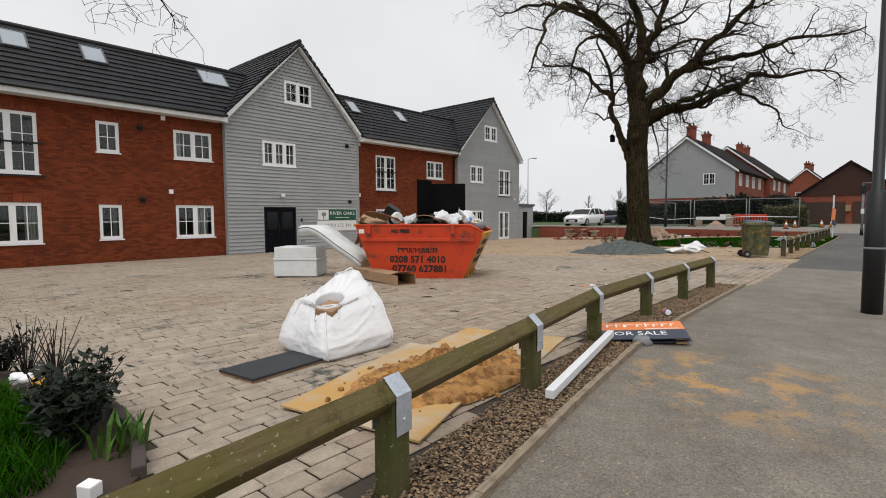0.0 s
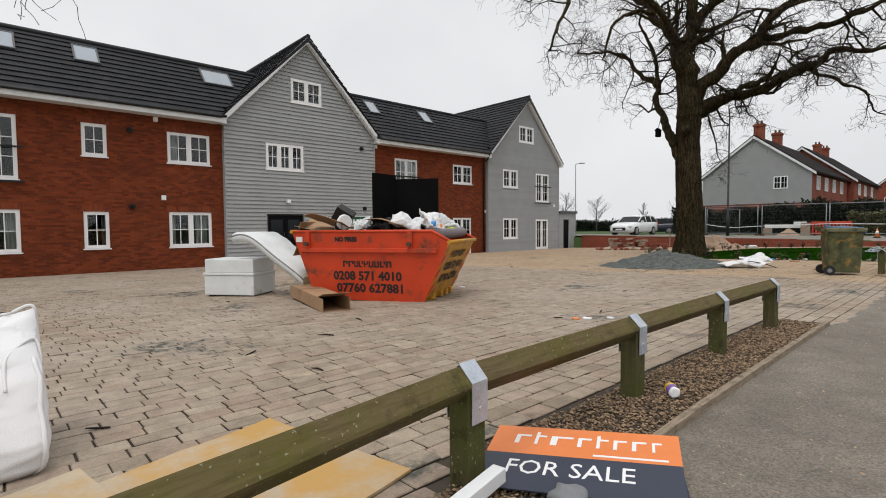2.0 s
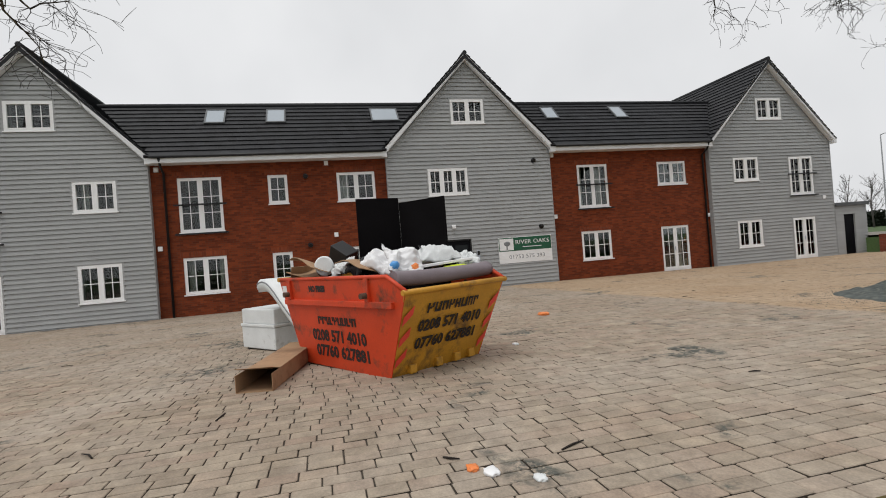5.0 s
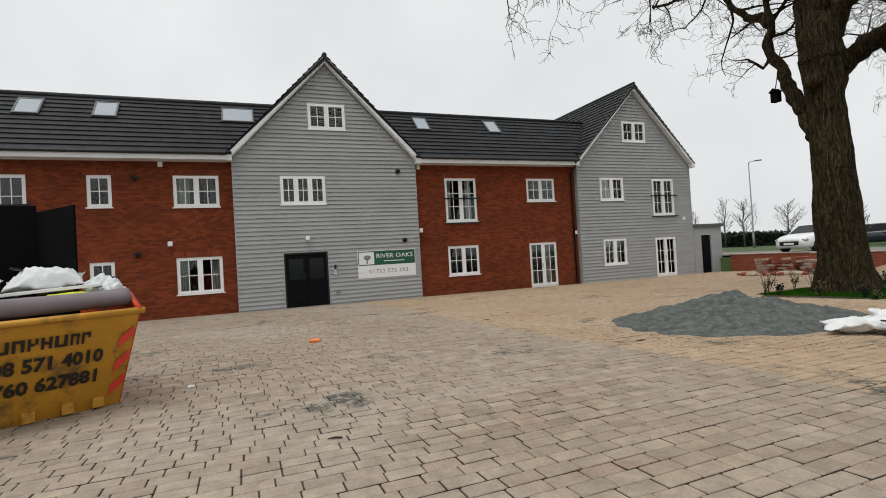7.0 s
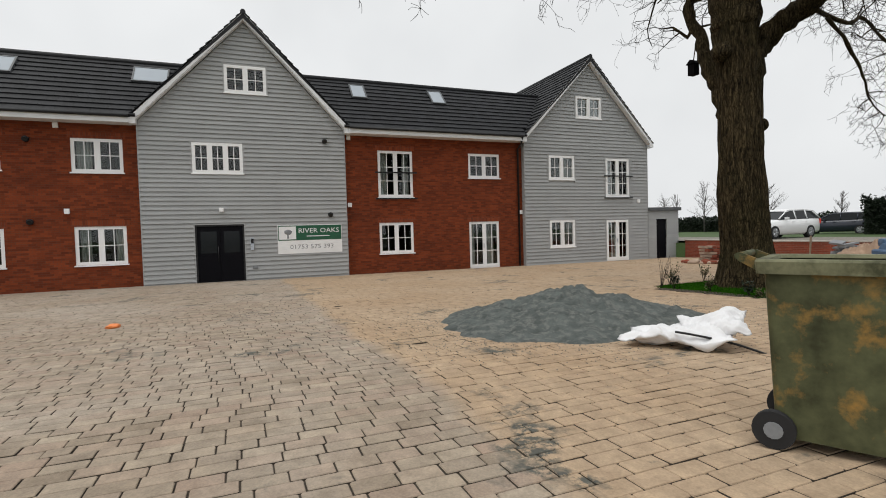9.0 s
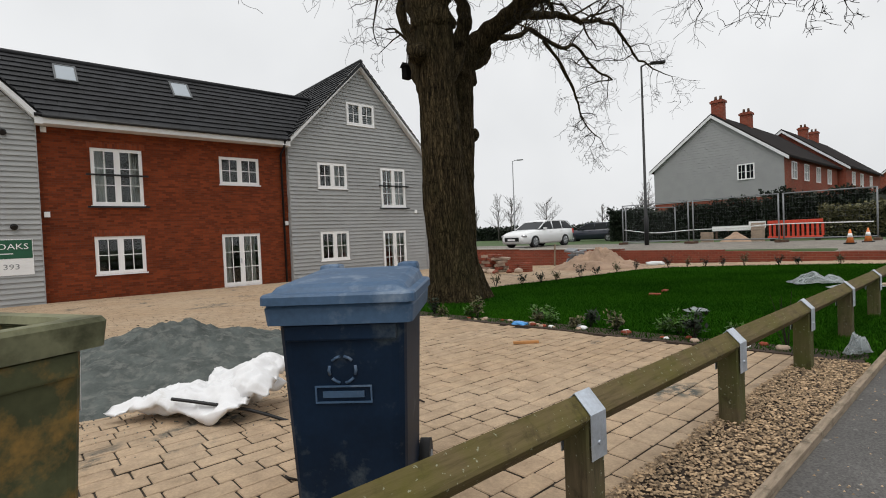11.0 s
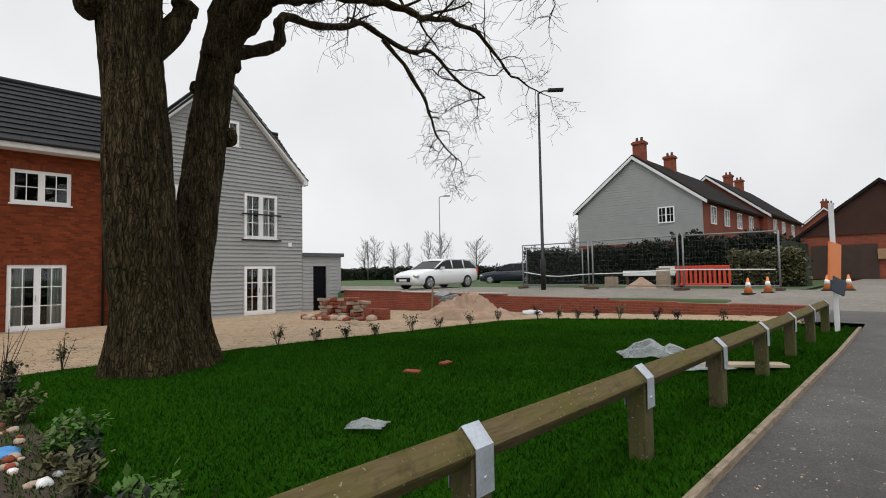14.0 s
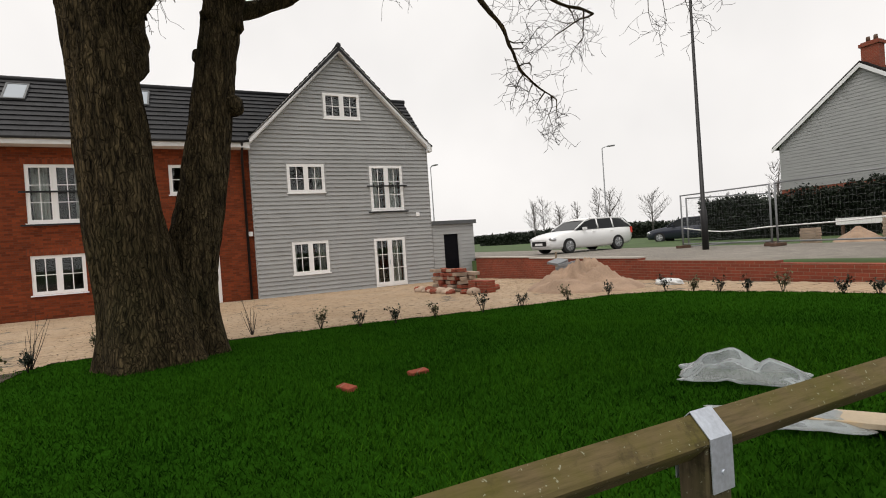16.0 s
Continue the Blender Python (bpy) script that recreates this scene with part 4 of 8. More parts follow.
# flat-roofed store at the end
store = thing("store_room", "small flat-roofed grey clad store with a dark door", "shed")
bm = B()
wall_cells(bm, GX - 2.2, GX, 33.87, 36.0, BASE, 2.02, [(34.42, 35.16, -0.62, 1.58)])
for x in (GX - 2.2,):
    box(bm, x - 0.1, x, 33.87, 36.0, BASE, 2.02)
part("wall", bm, "clad", store)
bm = B()
box(bm, GX - 2.4, GX + 0.12, 33.86, 36.12, 2.02, 2.2, bev=0.01)
part("flat_roof", bm, "lead", store)
z = -0.6
while z < 1.95:
    for a, b in (((33.88, 34.42), (35.16, 35.99)) if z + 0.08 < 1.58 else ((33.88, 35.99),)):
        bm = B()
        prism(bm, [(GX, z), (GX + 0.03, z - 0.01), (GX + 0.006, z + BOARD), (GX, z + BOARD)], a, b, "y")
        part("board", bm, "clad", store)
    z += BOARD
bm = B()
box(bm, GX - 0.12, GX - 0.06, 34.42, 35.16, -0.62, 1.58)
part("door", bm, "blackdoor", store)


# ---- timber knee rails ----
def knee_rail(pts, label, RAIL_Z):
    """A birdsmouth rail: square posts, a square timber set on edge in their notches, and folded steel straps."""
    rail = thing("knee_rail", label, "fence", "timber knee rails beside the footpath")
    for i, (x, y) in enumerate(pts):
        bm = B()
        h = 0.056
        zt, zb = RAIL_Z - 0.035, path_z(x, y) - 0.1
        m = pose(x, y, 0, 0, 0, math.degrees(math.atan2(pts[min(i + 1, len(pts) - 1)][1] - pts[max(i - 1, 0)][1], pts[min(i + 1, len(pts) - 1)][0] - pts[max(i - 1, 0)][0])) - 90)
        prism(bm, [(-h, zb), (h, zb), (h, zt - 0.035), (0.045, zt - 0.02), (0, zt - 0.09), (-0.045, zt - 0.02), (-h, zt - 0.035)], -h, h, "y")
        bmesh.ops.bevel(bm, geom=[e for e in bm.edges if abs(e.verts[0].co.z - e.verts[1].co.z) > 0.2], offset=0.008, segments=1, affect="EDGES")
        bmesh.ops.transform(bm, matrix=m, verts=bm.verts)
        part("post", bm, "post", rail)
        # strap over the rail and down the post
        bm = B()
        s, w, t = 0.066, 0.05, 0.0035
        top = RAIL_Z + 0.006
        prof = [(-s, top - s), (0, top), (s, top - s), (s, top - s - 0.17), (s + t, top - s - 0.17), (s + t, top - s + 0.001), (0, top + t * 1.4), (-s - t, top - s + 0.001), (-s - t, top - s - 0.17), (-s, top - s - 0.17)]
        prism(bm, prof, -w, w, "y")
        bmesh.ops.transform(bm, matrix=m, verts=bm.verts)
        st = part("strap", bm, "galv", rail, "galvanised steel strap")
        for sx in (-1, 1):
            bm = B()
            cyl(bm, m @ Vector((sx * s, 0, top - s - 0.11)), m @ Vector((sx * (s + 0.009), 0, top - s - 0.11)), 0.009, 8)
            part("bolt", bm, "galv", st)
    for (x0, y0), (x1, y1) in zip(pts, pts[1:]):
        L = math.hypot(x1 - x0, y1 - y0)
        bm = B()
        prism(bm, [(0, 0), (0.06, -0.06), (0.066, -0.072), (0.06, -0.084), (0, -0.144), (-0.06, -0.084), (-0.066, -0.072), (-0.06, -0.06)], 0.004, L - 0.004, "y")
        ob = part("rail", bm, "timber", rail, "square timber rail with green algae")
        ob.matrix_local = pose(x0, y0, RAIL_Z, 0, 0, math.degrees(math.atan2(y1 - y0, x1 - x0)) - 90)
    return rail


FENCE_A = [(-1.33, -1.6), (-1.36, -0.1), (-1.55, 1.42), (-1.79, 2.94), (-2.03, 4.47), (-2.08, 6.0), (-2.1, 7.52), (-2.1, 9.02)]
FENCE_B = [(-2.1, 16.9 + 1.52 * i) for i in range(11)]
knee_rail(FENCE_A, "mossy timber knee rail with steel straps beside the gravel strip", 0.535)
knee_rail(FENCE_B, "mossy timber knee rail with steel straps beside the lawn", 0.56)


def edging(pts, label):
    e = thing("edging_board", label, "edging", "timber edgings along the footpath", "structure")
    for (x0, y0), (x1, y1) in zip(pts, pts[1:]):
        L = math.hypot(x1 - x0, y1 - y0)
        bm = B()
        box(bm, -0.022, 0.022, 0.003, L - 0.003, -0.15, 0.045, bev=0.004)
        ob = part("board", bm, "edging", e)
        ob.matrix_local = pose(x0, y0, path_z(x0, y0), math.degrees(math.atan2(path_z(x1, y1) - path_z(x0, y0), L)), 0, math.degrees(math.atan2(y1 - y0, x1 - x0)) - 90)
    return e


EDGE_A = [(-0.95, -1.6), (-1.0, 0.0), (-1.22, 1.6), (-1.42, 2.9), (-1.62, 4.4), (-1.68, 6.0), (-1.7, 7.5), (-1.72, 9.6)]
EDGE_B = [(-1.7, 16.5), (-1.7, 19.0), (-1.7, 21.9), (-1.69, 24.5), (-1.68, 27.0), (-1.67, 29.5), (-1.66, 32.2)]
edging(EDGE_A, "weathered grey timber edging board along the path")
edging(EDGE_B, "weathered grey timber edging board along the lawn")


def edge_x(line, y):
    for (x0, y0), (x1, y1) in zip(line, line[1:]):
        if y0 <= y <= y1:
            return x0 + (x1 - x0) * (y - y0) / (y1 - y0)
    return line[0][0] if y < line[0][1] else line[-1][0]


# asphalt path up to the edging boards
fp_vs, fp_k = [], 6
fp_ys = span(-14, 33, 94)
for y in fp_ys:
    left = edge_x(EDGE_A, y) if y < 9.6 else -1.66 if y < 16.5 else edge_x(EDGE_B, y)
    for x in (left + 0.02, 0.0, 1.2, 3, 6, 10):
        fp_vs.append((x, y, path_z(x, y)))
fp_fs = [(j * fp_k + i, j * fp_k + i + 1, (j + 1) * fp_k + i + 1, (j + 1) * fp_k + i) for j in range(len(fp_ys) - 1) for i in range(fp_k - 1)]
footpath = tagged(pydata("footpath", fp_vs, fp_fs, "asphalt"), "worn grey asphalt footpath with grit and sand spills", "path", kind="structure")

# gravel strips: an earth bed and loose stones on it
def gravel_strip(name, line, y0, y1, inner, label, mat="gravel"):
    vs, fs = [], []
    k = int((y1 - y0) / 0.3)
    for i in range(k + 1):
        y = y0 + (y1 - y0) * i / k
        vs += [(inner(y), y, path_z(0, y) - 0.012), (edge_x(line, y) + 0.01, y, path_z(0, y) + 0.002)]
    fs = [(2 * i, 2 * i + 1, 2 * i + 3, 2 * i + 2) for i in range(k)]
    bed = tagged(pydata(name + "_bed", vs, fs, "earth"), "dark earth bed under loose shingle", "soil", kind="structure")
    vs, fs = [], []
    rnd = random.Random(11)
    n = int((y1 - y0) * 2600)
    for _ in range(n):
        y = rnd.uniform(y0, y1)
        a, b = inner(y), edge_x(line, y)
        x = rnd.uniform(a - 0.02, b - 0.015)
        r = rnd.uniform(0.004, 0.011)
        z = path_z(0, y) + rnd.uniform(-0.004, 0.014)
        k = len(vs)
        t = rnd.uniform(0, 6.28)
        e, f = rnd.uniform(0.9, 1.9), rnd.uniform(0.5, 0.9)
        for dx, dy, dz in ((1, 0, 0), (0, 1, 0), (-1, 0, 0), (0, -1, 0), (0, 0, 1), (0, 0, -0.8)):
            px, py = dx * r * e, dy * r
            vs.append((x + px * math.cos(t) - py * math.sin(t), y + px * math.sin(t) + py * math.cos(t), z + dz * r * f))
        fs += [(k + a_, k + (a_ + 1) % 4, k + 4) for a_ in range(4)] + [(k + (a_ + 1) % 4, k + a_, k + 5) for a_ in range(4)]
    return tagged(pydata(name, vs, fs, mat), label, "gravel", kind="stuff")


inner_a = lambda y: -2.2 if y > 4.6 else max(-2.2, edge_x(EDGE_A, y) - 0.42)
gravel_strip("gravel", EDGE_A, -1.5, 9.6, inner_a, "loose brown shingle strip under the timber rail")
gravel_strip("gravel", EDGE_B, 16.5, 21.85, lambda y: -2.17, "loose buff shingle strip under the timber rail", "gravel_buff")

# ---- the lawn ----
LAWN = [(-1.72, 21.92), (-4.0, 21.9), (-9.35, 21.98), (-9.95, 22.5), (-10.1, 24.5), (-9.75, 27.5), (-9.35, 30.5), (-9.1, 32.4), (-8.4, 33.4), (-6.5, 33.75), (-4.0, 33.95), (-2.3, 33.6), (-1.7, 32.3)]


def inside(p, poly):
    x, y, c = p[0], p[1], False
    for (x0, y0), (x1, y1) in zip(poly, poly[1:] + poly[:1]):
        if (y0 > y) != (y1 > y) and x < (x1 - x0) * (y - y0) / (y1 - y0) + x0:
            c = not c
    return c


def lawn_z(x, y):
    return max(court_z(x, y), path_z(x, y) - 0.01 if x > -1.9 else -9) - 0.004 + 0.02 * noise.noise(Vector((x * 0.5, y * 0.5, 0)))


def plot(name, poly, zf, mat, label, category, step=0.5, skirt=0.12):
    """A ground patch: a fan of small squares clipped to an outline, with a skirt."""
    bm = B()
    f = bm.faces.new([bm.verts.new((x, y, 0)) for x, y in poly])
    x0, x1 = min(p[0] for p in poly), max(p[0] for p in poly)
    y0, y1 = min(p[1] for p in poly), max(p[1] for p in poly)
    for i in range(1, int((x1 - x0) / step) + 1):
        bmesh.ops.bisect_plane(bm, geom=bm.verts[:] + bm.edges[:] + bm.faces[:], plane_co=(x0 + i * step, 0, 0), plane_no=(1, 0, 0))
    for i in range(1, int((y1 - y0) / step) + 1):
        bmesh.ops.bisect_plane(bm, geom=bm.verts[:] + bm.edges[:] + bm.faces[:], plane_co=(0, y0 + i * step, 0), plane_no=(0, 1, 0))
    rim = [e for e in bm.edges if e.is_boundary]
    ext = bmesh.ops.extrude_edge_only(bm, edges=rim)
    low = {v for v in ext["geom"] if isinstance(v, bmesh.types.BMVert)}
    for v in bm.verts:
        v.co.z = zf(v.co.x, v.co.y) - (skirt if v in low else 0)
    return solid(name, bm, mat, label, category, kind="structure")


plot("lawn_turf", LAWN, lawn_z, "turf", "dense green turf of the lawn", "lawn")


def blades(name, poly, count, zf, h, label, seed=3, near=None):
    rnd = random.Random(seed)
    x0, x1 = min(p[0] for p in poly), max(p[0] for p in poly)
    y0, y1 = min(p[1] for p in poly), max(p[1] for p in poly)
    vs, fs = [], []
    while len(fs) < count:
        x, y = rnd.uniform(x0, x1), rnd.uniform(y0, y1)
        if near and rnd.random() > near(x, y):
            continue
        if not inside((x, y), poly):
            continue
        z = zf(x, y) - 0.005
        t, hh = rnd.uniform(0, 6.28), h * rnd.uniform(0.5, 1.25)
        w = rnd.uniform(0.003, 0.006)
        lx, ly = rnd.gauss(0, 0.5) * hh, rnd.gauss(0, 0.5) * hh
        k = len(vs)
        c, s = math.cos(t) * w, math.sin(t) * w
        vs += [(x - c, y - s, z), (x + c, y + s, z), (x + lx * 0.45 + c * 0.7, y + ly * 0.45 + s * 0.7, z + hh * 0.6), (x + lx * 0.45 - c * 0.7, y + ly * 0.45 - s * 0.7, z + hh * 0.6), (x + lx, y + ly, z + hh)]
        fs += [(k, k + 1, k + 2, k + 3), (k + 3, k + 2, k + 4)]
    return tagged(pydata(name, vs, fs, "grass"), label, "grass", kind="stuff")


for v in court_bed.data.vertices:
    if inside((v.co.x, v.co.y), LAWN):
        v.co.z -= 0.09
blades("lawn_grass", LAWN, 330000, lawn_z, 0.04, "short dense green lawn grass", near=lambda x, y: min(1.0, max(0.22, 1.25 - 0.13 * math.hypot(x + 1.5, max(0, 23 - y, y - 27)))))

# ---- the big oak ----
oak = thing("oak_tree", "large bare oak with furrowed dark bark on the lawn's edge", "tree")
OX, OY = -8.75, 23.9
rt = random.Random(8)


def limb_line(pts, k=6, kink=0.0):
    """Smooths a few way points into a wavering, kinked line."""
    pts = [Vector(p) for p in pts]
    out = []
    for i in range(len(pts) - 1):
        p0, p1, p2, p3 = pts[max(i - 1, 0)], pts[i], pts[i + 1], pts[min(i + 2, len(pts) - 1)]
        for j in range(k):
            t = j / k
            q = 0.5 * ((2 * p1) + (p2 - p0) * t + (2 * p0 - 5 * p1 + 4 * p2 - p3) * t * t + (3 * p1 - p0 - 3 * p2 + p3) * t ** 3)
            if kink and len(out) > 2:
                q = q + noise.noise_vector(q * 1.3) * kink + noise.noise_vector(q * 3.1) * kink * 0.4
            out.append(q)
    return out + [pts[-1]]


twigs = B()


def sprout(bm, p, d, r, L, level, rnd, droop=0.0):
    """A wandering, elbowed branch with side shoots; the thinnest go into the twig mesh."""
    n = max(3, int(L / (0.22 if level < 2 else 0.13)))
    pts, dirs = [p.copy()], []
    d = d.normalized()
    for i in range(n):
        bend = 0.62 if rnd.random() < 0.22 else 0.27
        d = (d + Vector((rnd.gauss(0, 1), rnd.gauss(0, 1), rnd.gauss(0, 0.8))) * bend + Vector((0, 0, 0.04 - droop * (i / n)))).normalized()
        pts.append(pts[-1] + d * (L / n))
        dirs.append(d.copy())
    radii = [max(0.0045, r * (1 - 0.72 * i / n)) for i in range(n + 1)]
    tube(bm if level < 2 else twigs, pts, radii, 6 if level < 1 else 5 if level < 2 else 3, cap=False)
    if level >= 3 or L < 0.18:
        return
    kids = {0: 5, 1: 5, 2: 4}[level]
    for k in range(kids):
        i = int(n * (0.15 + 0.85 * (k + rnd.random()) / kids))
        i = min(i, n - 1)
        side = Vector((rnd.gauss(0, 1), rnd.gauss(0, 1), rnd.gauss(0.0, 0.8)))
        nd = (dirs[i] * 0.6 + side.normalized() * 0.95).normalized()
        sprout(bm, pts[i + 1], nd, max(0.0055, radii[i + 1] * 0.62), L * rnd.uniform(0.42, 0.66), level + 1, rnd, droop * 0.9 + 0.04)


def limb(way, r0, r1, shoots, reach, droop=0.1, sides=10, label="", start=0.36, kink=0.22):
    bm = B()
    line = limb_line(way, 6, kink)
    r0, k = r0 * 1.16, len(line)
    rad = [(r0 + (r1 - r0) * (i / (k - 1)) ** 0.8) * (1 + 0.12 * math.sin(i * 1.9)) for i in range(k)]
    tube(bm, line, rad, sides, wob=0.3)
    for s in range(shoots):
        i = min(k - 2, int(k * (start + (1 - start) * (s + rt.random()) / shoots)))
        d0 = (line[i + 1] - line[i]).normalized()
        side = Vector((rt.gauss(0, 1), rt.gauss(0, 1), rt.gauss(0.15, 0.7))).normalized()
        sprout(bm, line[i], d0 * 0.45 + side * 0.95, max(0.018, rad[i] * 0.5), reach * rt.uniform(0.6, 1.2), 0 if rad[i] > 0.09 else 1, rt, droop)
    sprout(bm, line[-1], line[-1] - line[-2], r1 * 0.95, reach, 0, rt, droop)
    return part("limb", bm, "bark", oak, label)


def O(dx, dy, z):
    return (OX + dx, OY + dy, z)


def stem(bm, way, radii, seed, sides=88, flare=0.0):
    """A trunk with upright bark ridges, lumps and a fluted foot."""
    line = limb_line(way, 14)
    n = len(line)
    vs = []
    for i, p in enumerate(line):
        f = i / (n - 1) * (len(radii) - 1)
        a = min(int(f), len(radii) - 2)
        r = radii[a] + (radii[a + 1] - radii[a]) * (f - a)
        ring = []
        foot = max(0.0, 1 - (p.z + 0.35) / 1.1) * flare
        for s in range(sides):
            t = 2 * math.pi * s / sides
            u = Vector((math.cos(t), math.sin(t), 0))
            lump = 0.13 * noise.noise(u * 1.3 + Vector((seed, 0, p.z * 0.8)))
            rid = 1 - abs(noise.noise(u * 6.0 + Vector((0, seed, p.z * 1.1)))) * 2.2
            fine = noise.noise(u * 13 + Vector((seed, 3, p.z * 3.0)))
            root = foot * (0.55 + 0.45 * math.cos(5 * t + seed))
            q = r * (1 + lump + root) + 0.028 * rid + 0.014 * fine
            ring.append(bm.verts.new(p + u * q))
        vs.append(ring)
    for u, v in zip(vs, vs[1:]):
        for s in range(sides):
            fc = bm.faces.new((u[s], u[(s + 1) % sides], v[(s + 1) % sides], v[s]))
            fc.smooth = True
    bm.faces.new(vs[-1])
    return bm


# twin trunk
gz_o = court_z(OX, OY)
bm = B()
stem(bm, [O(0.08, -0.02, gz_o - 0.12), O(0.08, -0.05, 0.1), O(0.08, -0.16, 1.0), O(0.1, -0.28, 2.2), O(0.12, -0.36, 3.4), O(0.12, -0.42, 4.4), O(0.1, -0.46, 5.2), O(0.08, -0.5, 5.8)], [0.62, 0.55, 0.475, 0.42, 0.375, 0.37, 0.4, 0.32], 2.0, 96, 0.32)
part("trunk", bm, "bark", oak)
bm = B()
stem(bm, [O(-0.2, 0.3, gz_o - 0.12), O(-0.24, 0.36, 0.3), O(-0.3, 0.45, 1.0), O(-0.44, 0.64, 2.0), O(-0.57, 0.83, 3.0), O(-0.66, 0.98, 4.0), O(-0.74, 1.12, 4.8), O(-0.78, 1.24, 5.5)], [0.54, 0.43, 0.345, 0.31, 0.29, 0.28, 0.285, 0.25], 7.0, 80, 0.35)
part("second_trunk", bm, "bark", oak)
for c, r in ((O(0.16, -0.9, 4.75), 0.2), (O(-0.5, 1.2, 3.5), 0.15), (O(-0.78, 0.78, 4.3), 0.12), (O(0.45, -0.3, 3.3), 0.12)):
    bm = B()
    bmesh.ops.create_icosphere(bm, subdivisions=3, radius=r)
    for v in bm.verts:
        v.co *= 1 + 0.3 * noise.noise(v.co * 7 + Vector(c))
        v.co += Vector(c)
    for f in bm.faces:
        f.smooth = True
    part("burr", bm, "bark", oak)
# sawn stub with a swollen lip on the bigger stem
bm = B()
tube(bm, limb_line([O(0.1, -0.2, 4.3), O(0.1, 0.12, 4.75), O(0.12, 0.26, 5.05), O(0.12, 0.3, 5.2)]), [0.17] * 10 + [0.15] * 4 + [0.19] * 4 + [0.15], 14, wob=0.25)
part("stub", bm, "bark", oak)
# limbs of the bigger stem
limb([O(0.1, -0.46, 5.3), O(0.1, -0.6, 6.4), O(0.1, -0.6, 7.15), O(-0.08, -0.6, 8.0), O(0.3, -0.6, 8.85), O(0.1, -0.6, 10.0), O(-0.3, -0.6, 11.0), O(-0.2, -0.8, 13.0)], 0.37, 0.09, 12, 2.4)
limb([O(0.12, -0.45, 5.2), O(0.3, -0.38, 5.8), O(0.62, -0.3, 6.4), O(1.32, -0.3, 7.06), O(2.19, -0.3, 7.58), O(2.73, -0.3, 8.36), O(3.53, -0.3, 8.83), O(4.5, -0.4, 9.8), O(5.4, -0.6, 11.0)], 0.29, 0.06, 14, 2.2, 0.12)
limb([O(2.1, -0.25, 7.5), O(3.3, 0.4, 7.85), O(4.4, 0.6, 7.95), O(5.4, 0.6, 8.15), O(6.55, 0.6, 8.14), O(7.4, 0.6, 8.0)], 0.13, 0.035, 11, 1.7, 0.24)
limb([O(0.25, -0.58, 8.6), O(0.78, -0.3, 9.4), O(1.06, -0.2, 10.8), O(1.6, -0.2, 12.6)], 0.2, 0.06, 8, 2.1)
limb([O(0.05, -0.62, 6.9), O(-0.2, -0.9, 7.6), O(-0.55, -0.9, 8.64), O(-1.24, -0.9, 9.59), O(-2.13, -1.0, 10.8), O(-2.9, -1.1, 11.7)], 0.26, 0.07, 12, 2.2, 0.1)
limb([O(-0.2, -0.25, 3.6), O(-0.55, -0.12, 4.3), O(-0.83, -0.08, 4.88), O(-1.05, -0.04, 5.43), O(-1.42, 0.0, 6.37), O(-1.3, -0.02, 6.86), O(-1.5, 0.0, 8.1), O(-2.1, 0.05, 9.5)], 0.2, 0.05, 9, 1.7, 0.14, start=0.5, kink=0.08)
limb([O(-1.32, 0.0, 6.9), O(-1.8, 0.0, 7.25), O(-2.35, 0.0, 7.7), O(-2.65, 0.0, 8.3), O(-3.9, 0.0, 8.9), O(-5.2, 0.0, 9.2)], 0.12, 0.035, 10, 1.7, 0.25)
limb([O(-2.0, -1.0, 10.5), O(-3.31, -1.5, 11.27), O(-5.1, -1.5, 11.84), O(-6.6, -1.5, 11.8)], 0.12, 0.035, 9, 1.9, 0.3)
# limbs of the second stem
limb([O(-0.74, 1.12, 4.8), O(-0.55, 1.35, 5.5), O(-0.1, 1.65, 5.98), O(0.7, 1.88, 6.3), O(1.9, 2.0, 6.42), O(3.1, 2.0, 6.95), O(3.8, 2.0, 7.07), O(4.2, 2.05, 7.44), O(5.25, 2.1, 7.15), O(6.3, 2.0, 7.15)], 0.27, 0.05, 15, 1.8, 0.22, kink=0.12)
limb([O(2.9, 2.0, 6.85), O(3.95, 2.1, 6.5), O(4.8, 2.2, 5.95), O(5.3, 2.3, 5.3), O(5.6, 2.4, 4.9)], 0.07, 0.018, 5, 0.9, 0.35)
limb([O(-0.75, 1.15, 5.0), O(-0.82, 1.3, 5.9), O(-0.9, 1.36, 6.7), O(-0.98, 1.4, 7.6), O(-1.3, 1.5, 9.4), O(-1.3, 1.8, 11.4)], 0.2, 0.06, 11, 2.0)
limb([O(0.1, 1.72, 6.05), O(-0.4, 2.2, 6.35), O(-0.4, 3.1, 6.65), O(-0.4, 4.4, 7.05), O(-0.4, 5.3, 7.15), O(-0.6, 6.9, 7.6), O(-0.8, 8.6, 7.7), O(-0.8, 9.8, 7.0)], 0.13, 0.035, 13, 1.7, 0.3, kink=0.12)
limb([O(-0.7, 1.0, 4.5), O(-1.0, 1.42, 5.12), O(-1.14, 2.4, 5.68), O(-1.18, 2.5, 6.2), O(-1.24, 2.85, 6.42), O(-1.45, 4.1, 6.72), O(-1.64, 4.93, 7.2), O(-1.55, 6.35, 6.92), O(-1.66, 7.24, 7.25), O(-1.66, 8.35, 6.7), O(-1.76, 9.7, 6.58)], 0.125, 0.03, 12, 1.5, 0.3, start=0.5, kink=0.06)
limb([O(-1.6, 5.5, 7.0), O(-1.55, 6.78, 6.02), O(-1.55, 7.0, 5.35), O(-1.55, 7.35, 4.8), O(-1.55, 8.1, 4.35)], 0.055, 0.016, 8, 0.9, 0.35, start=0.35, kink=0.08)
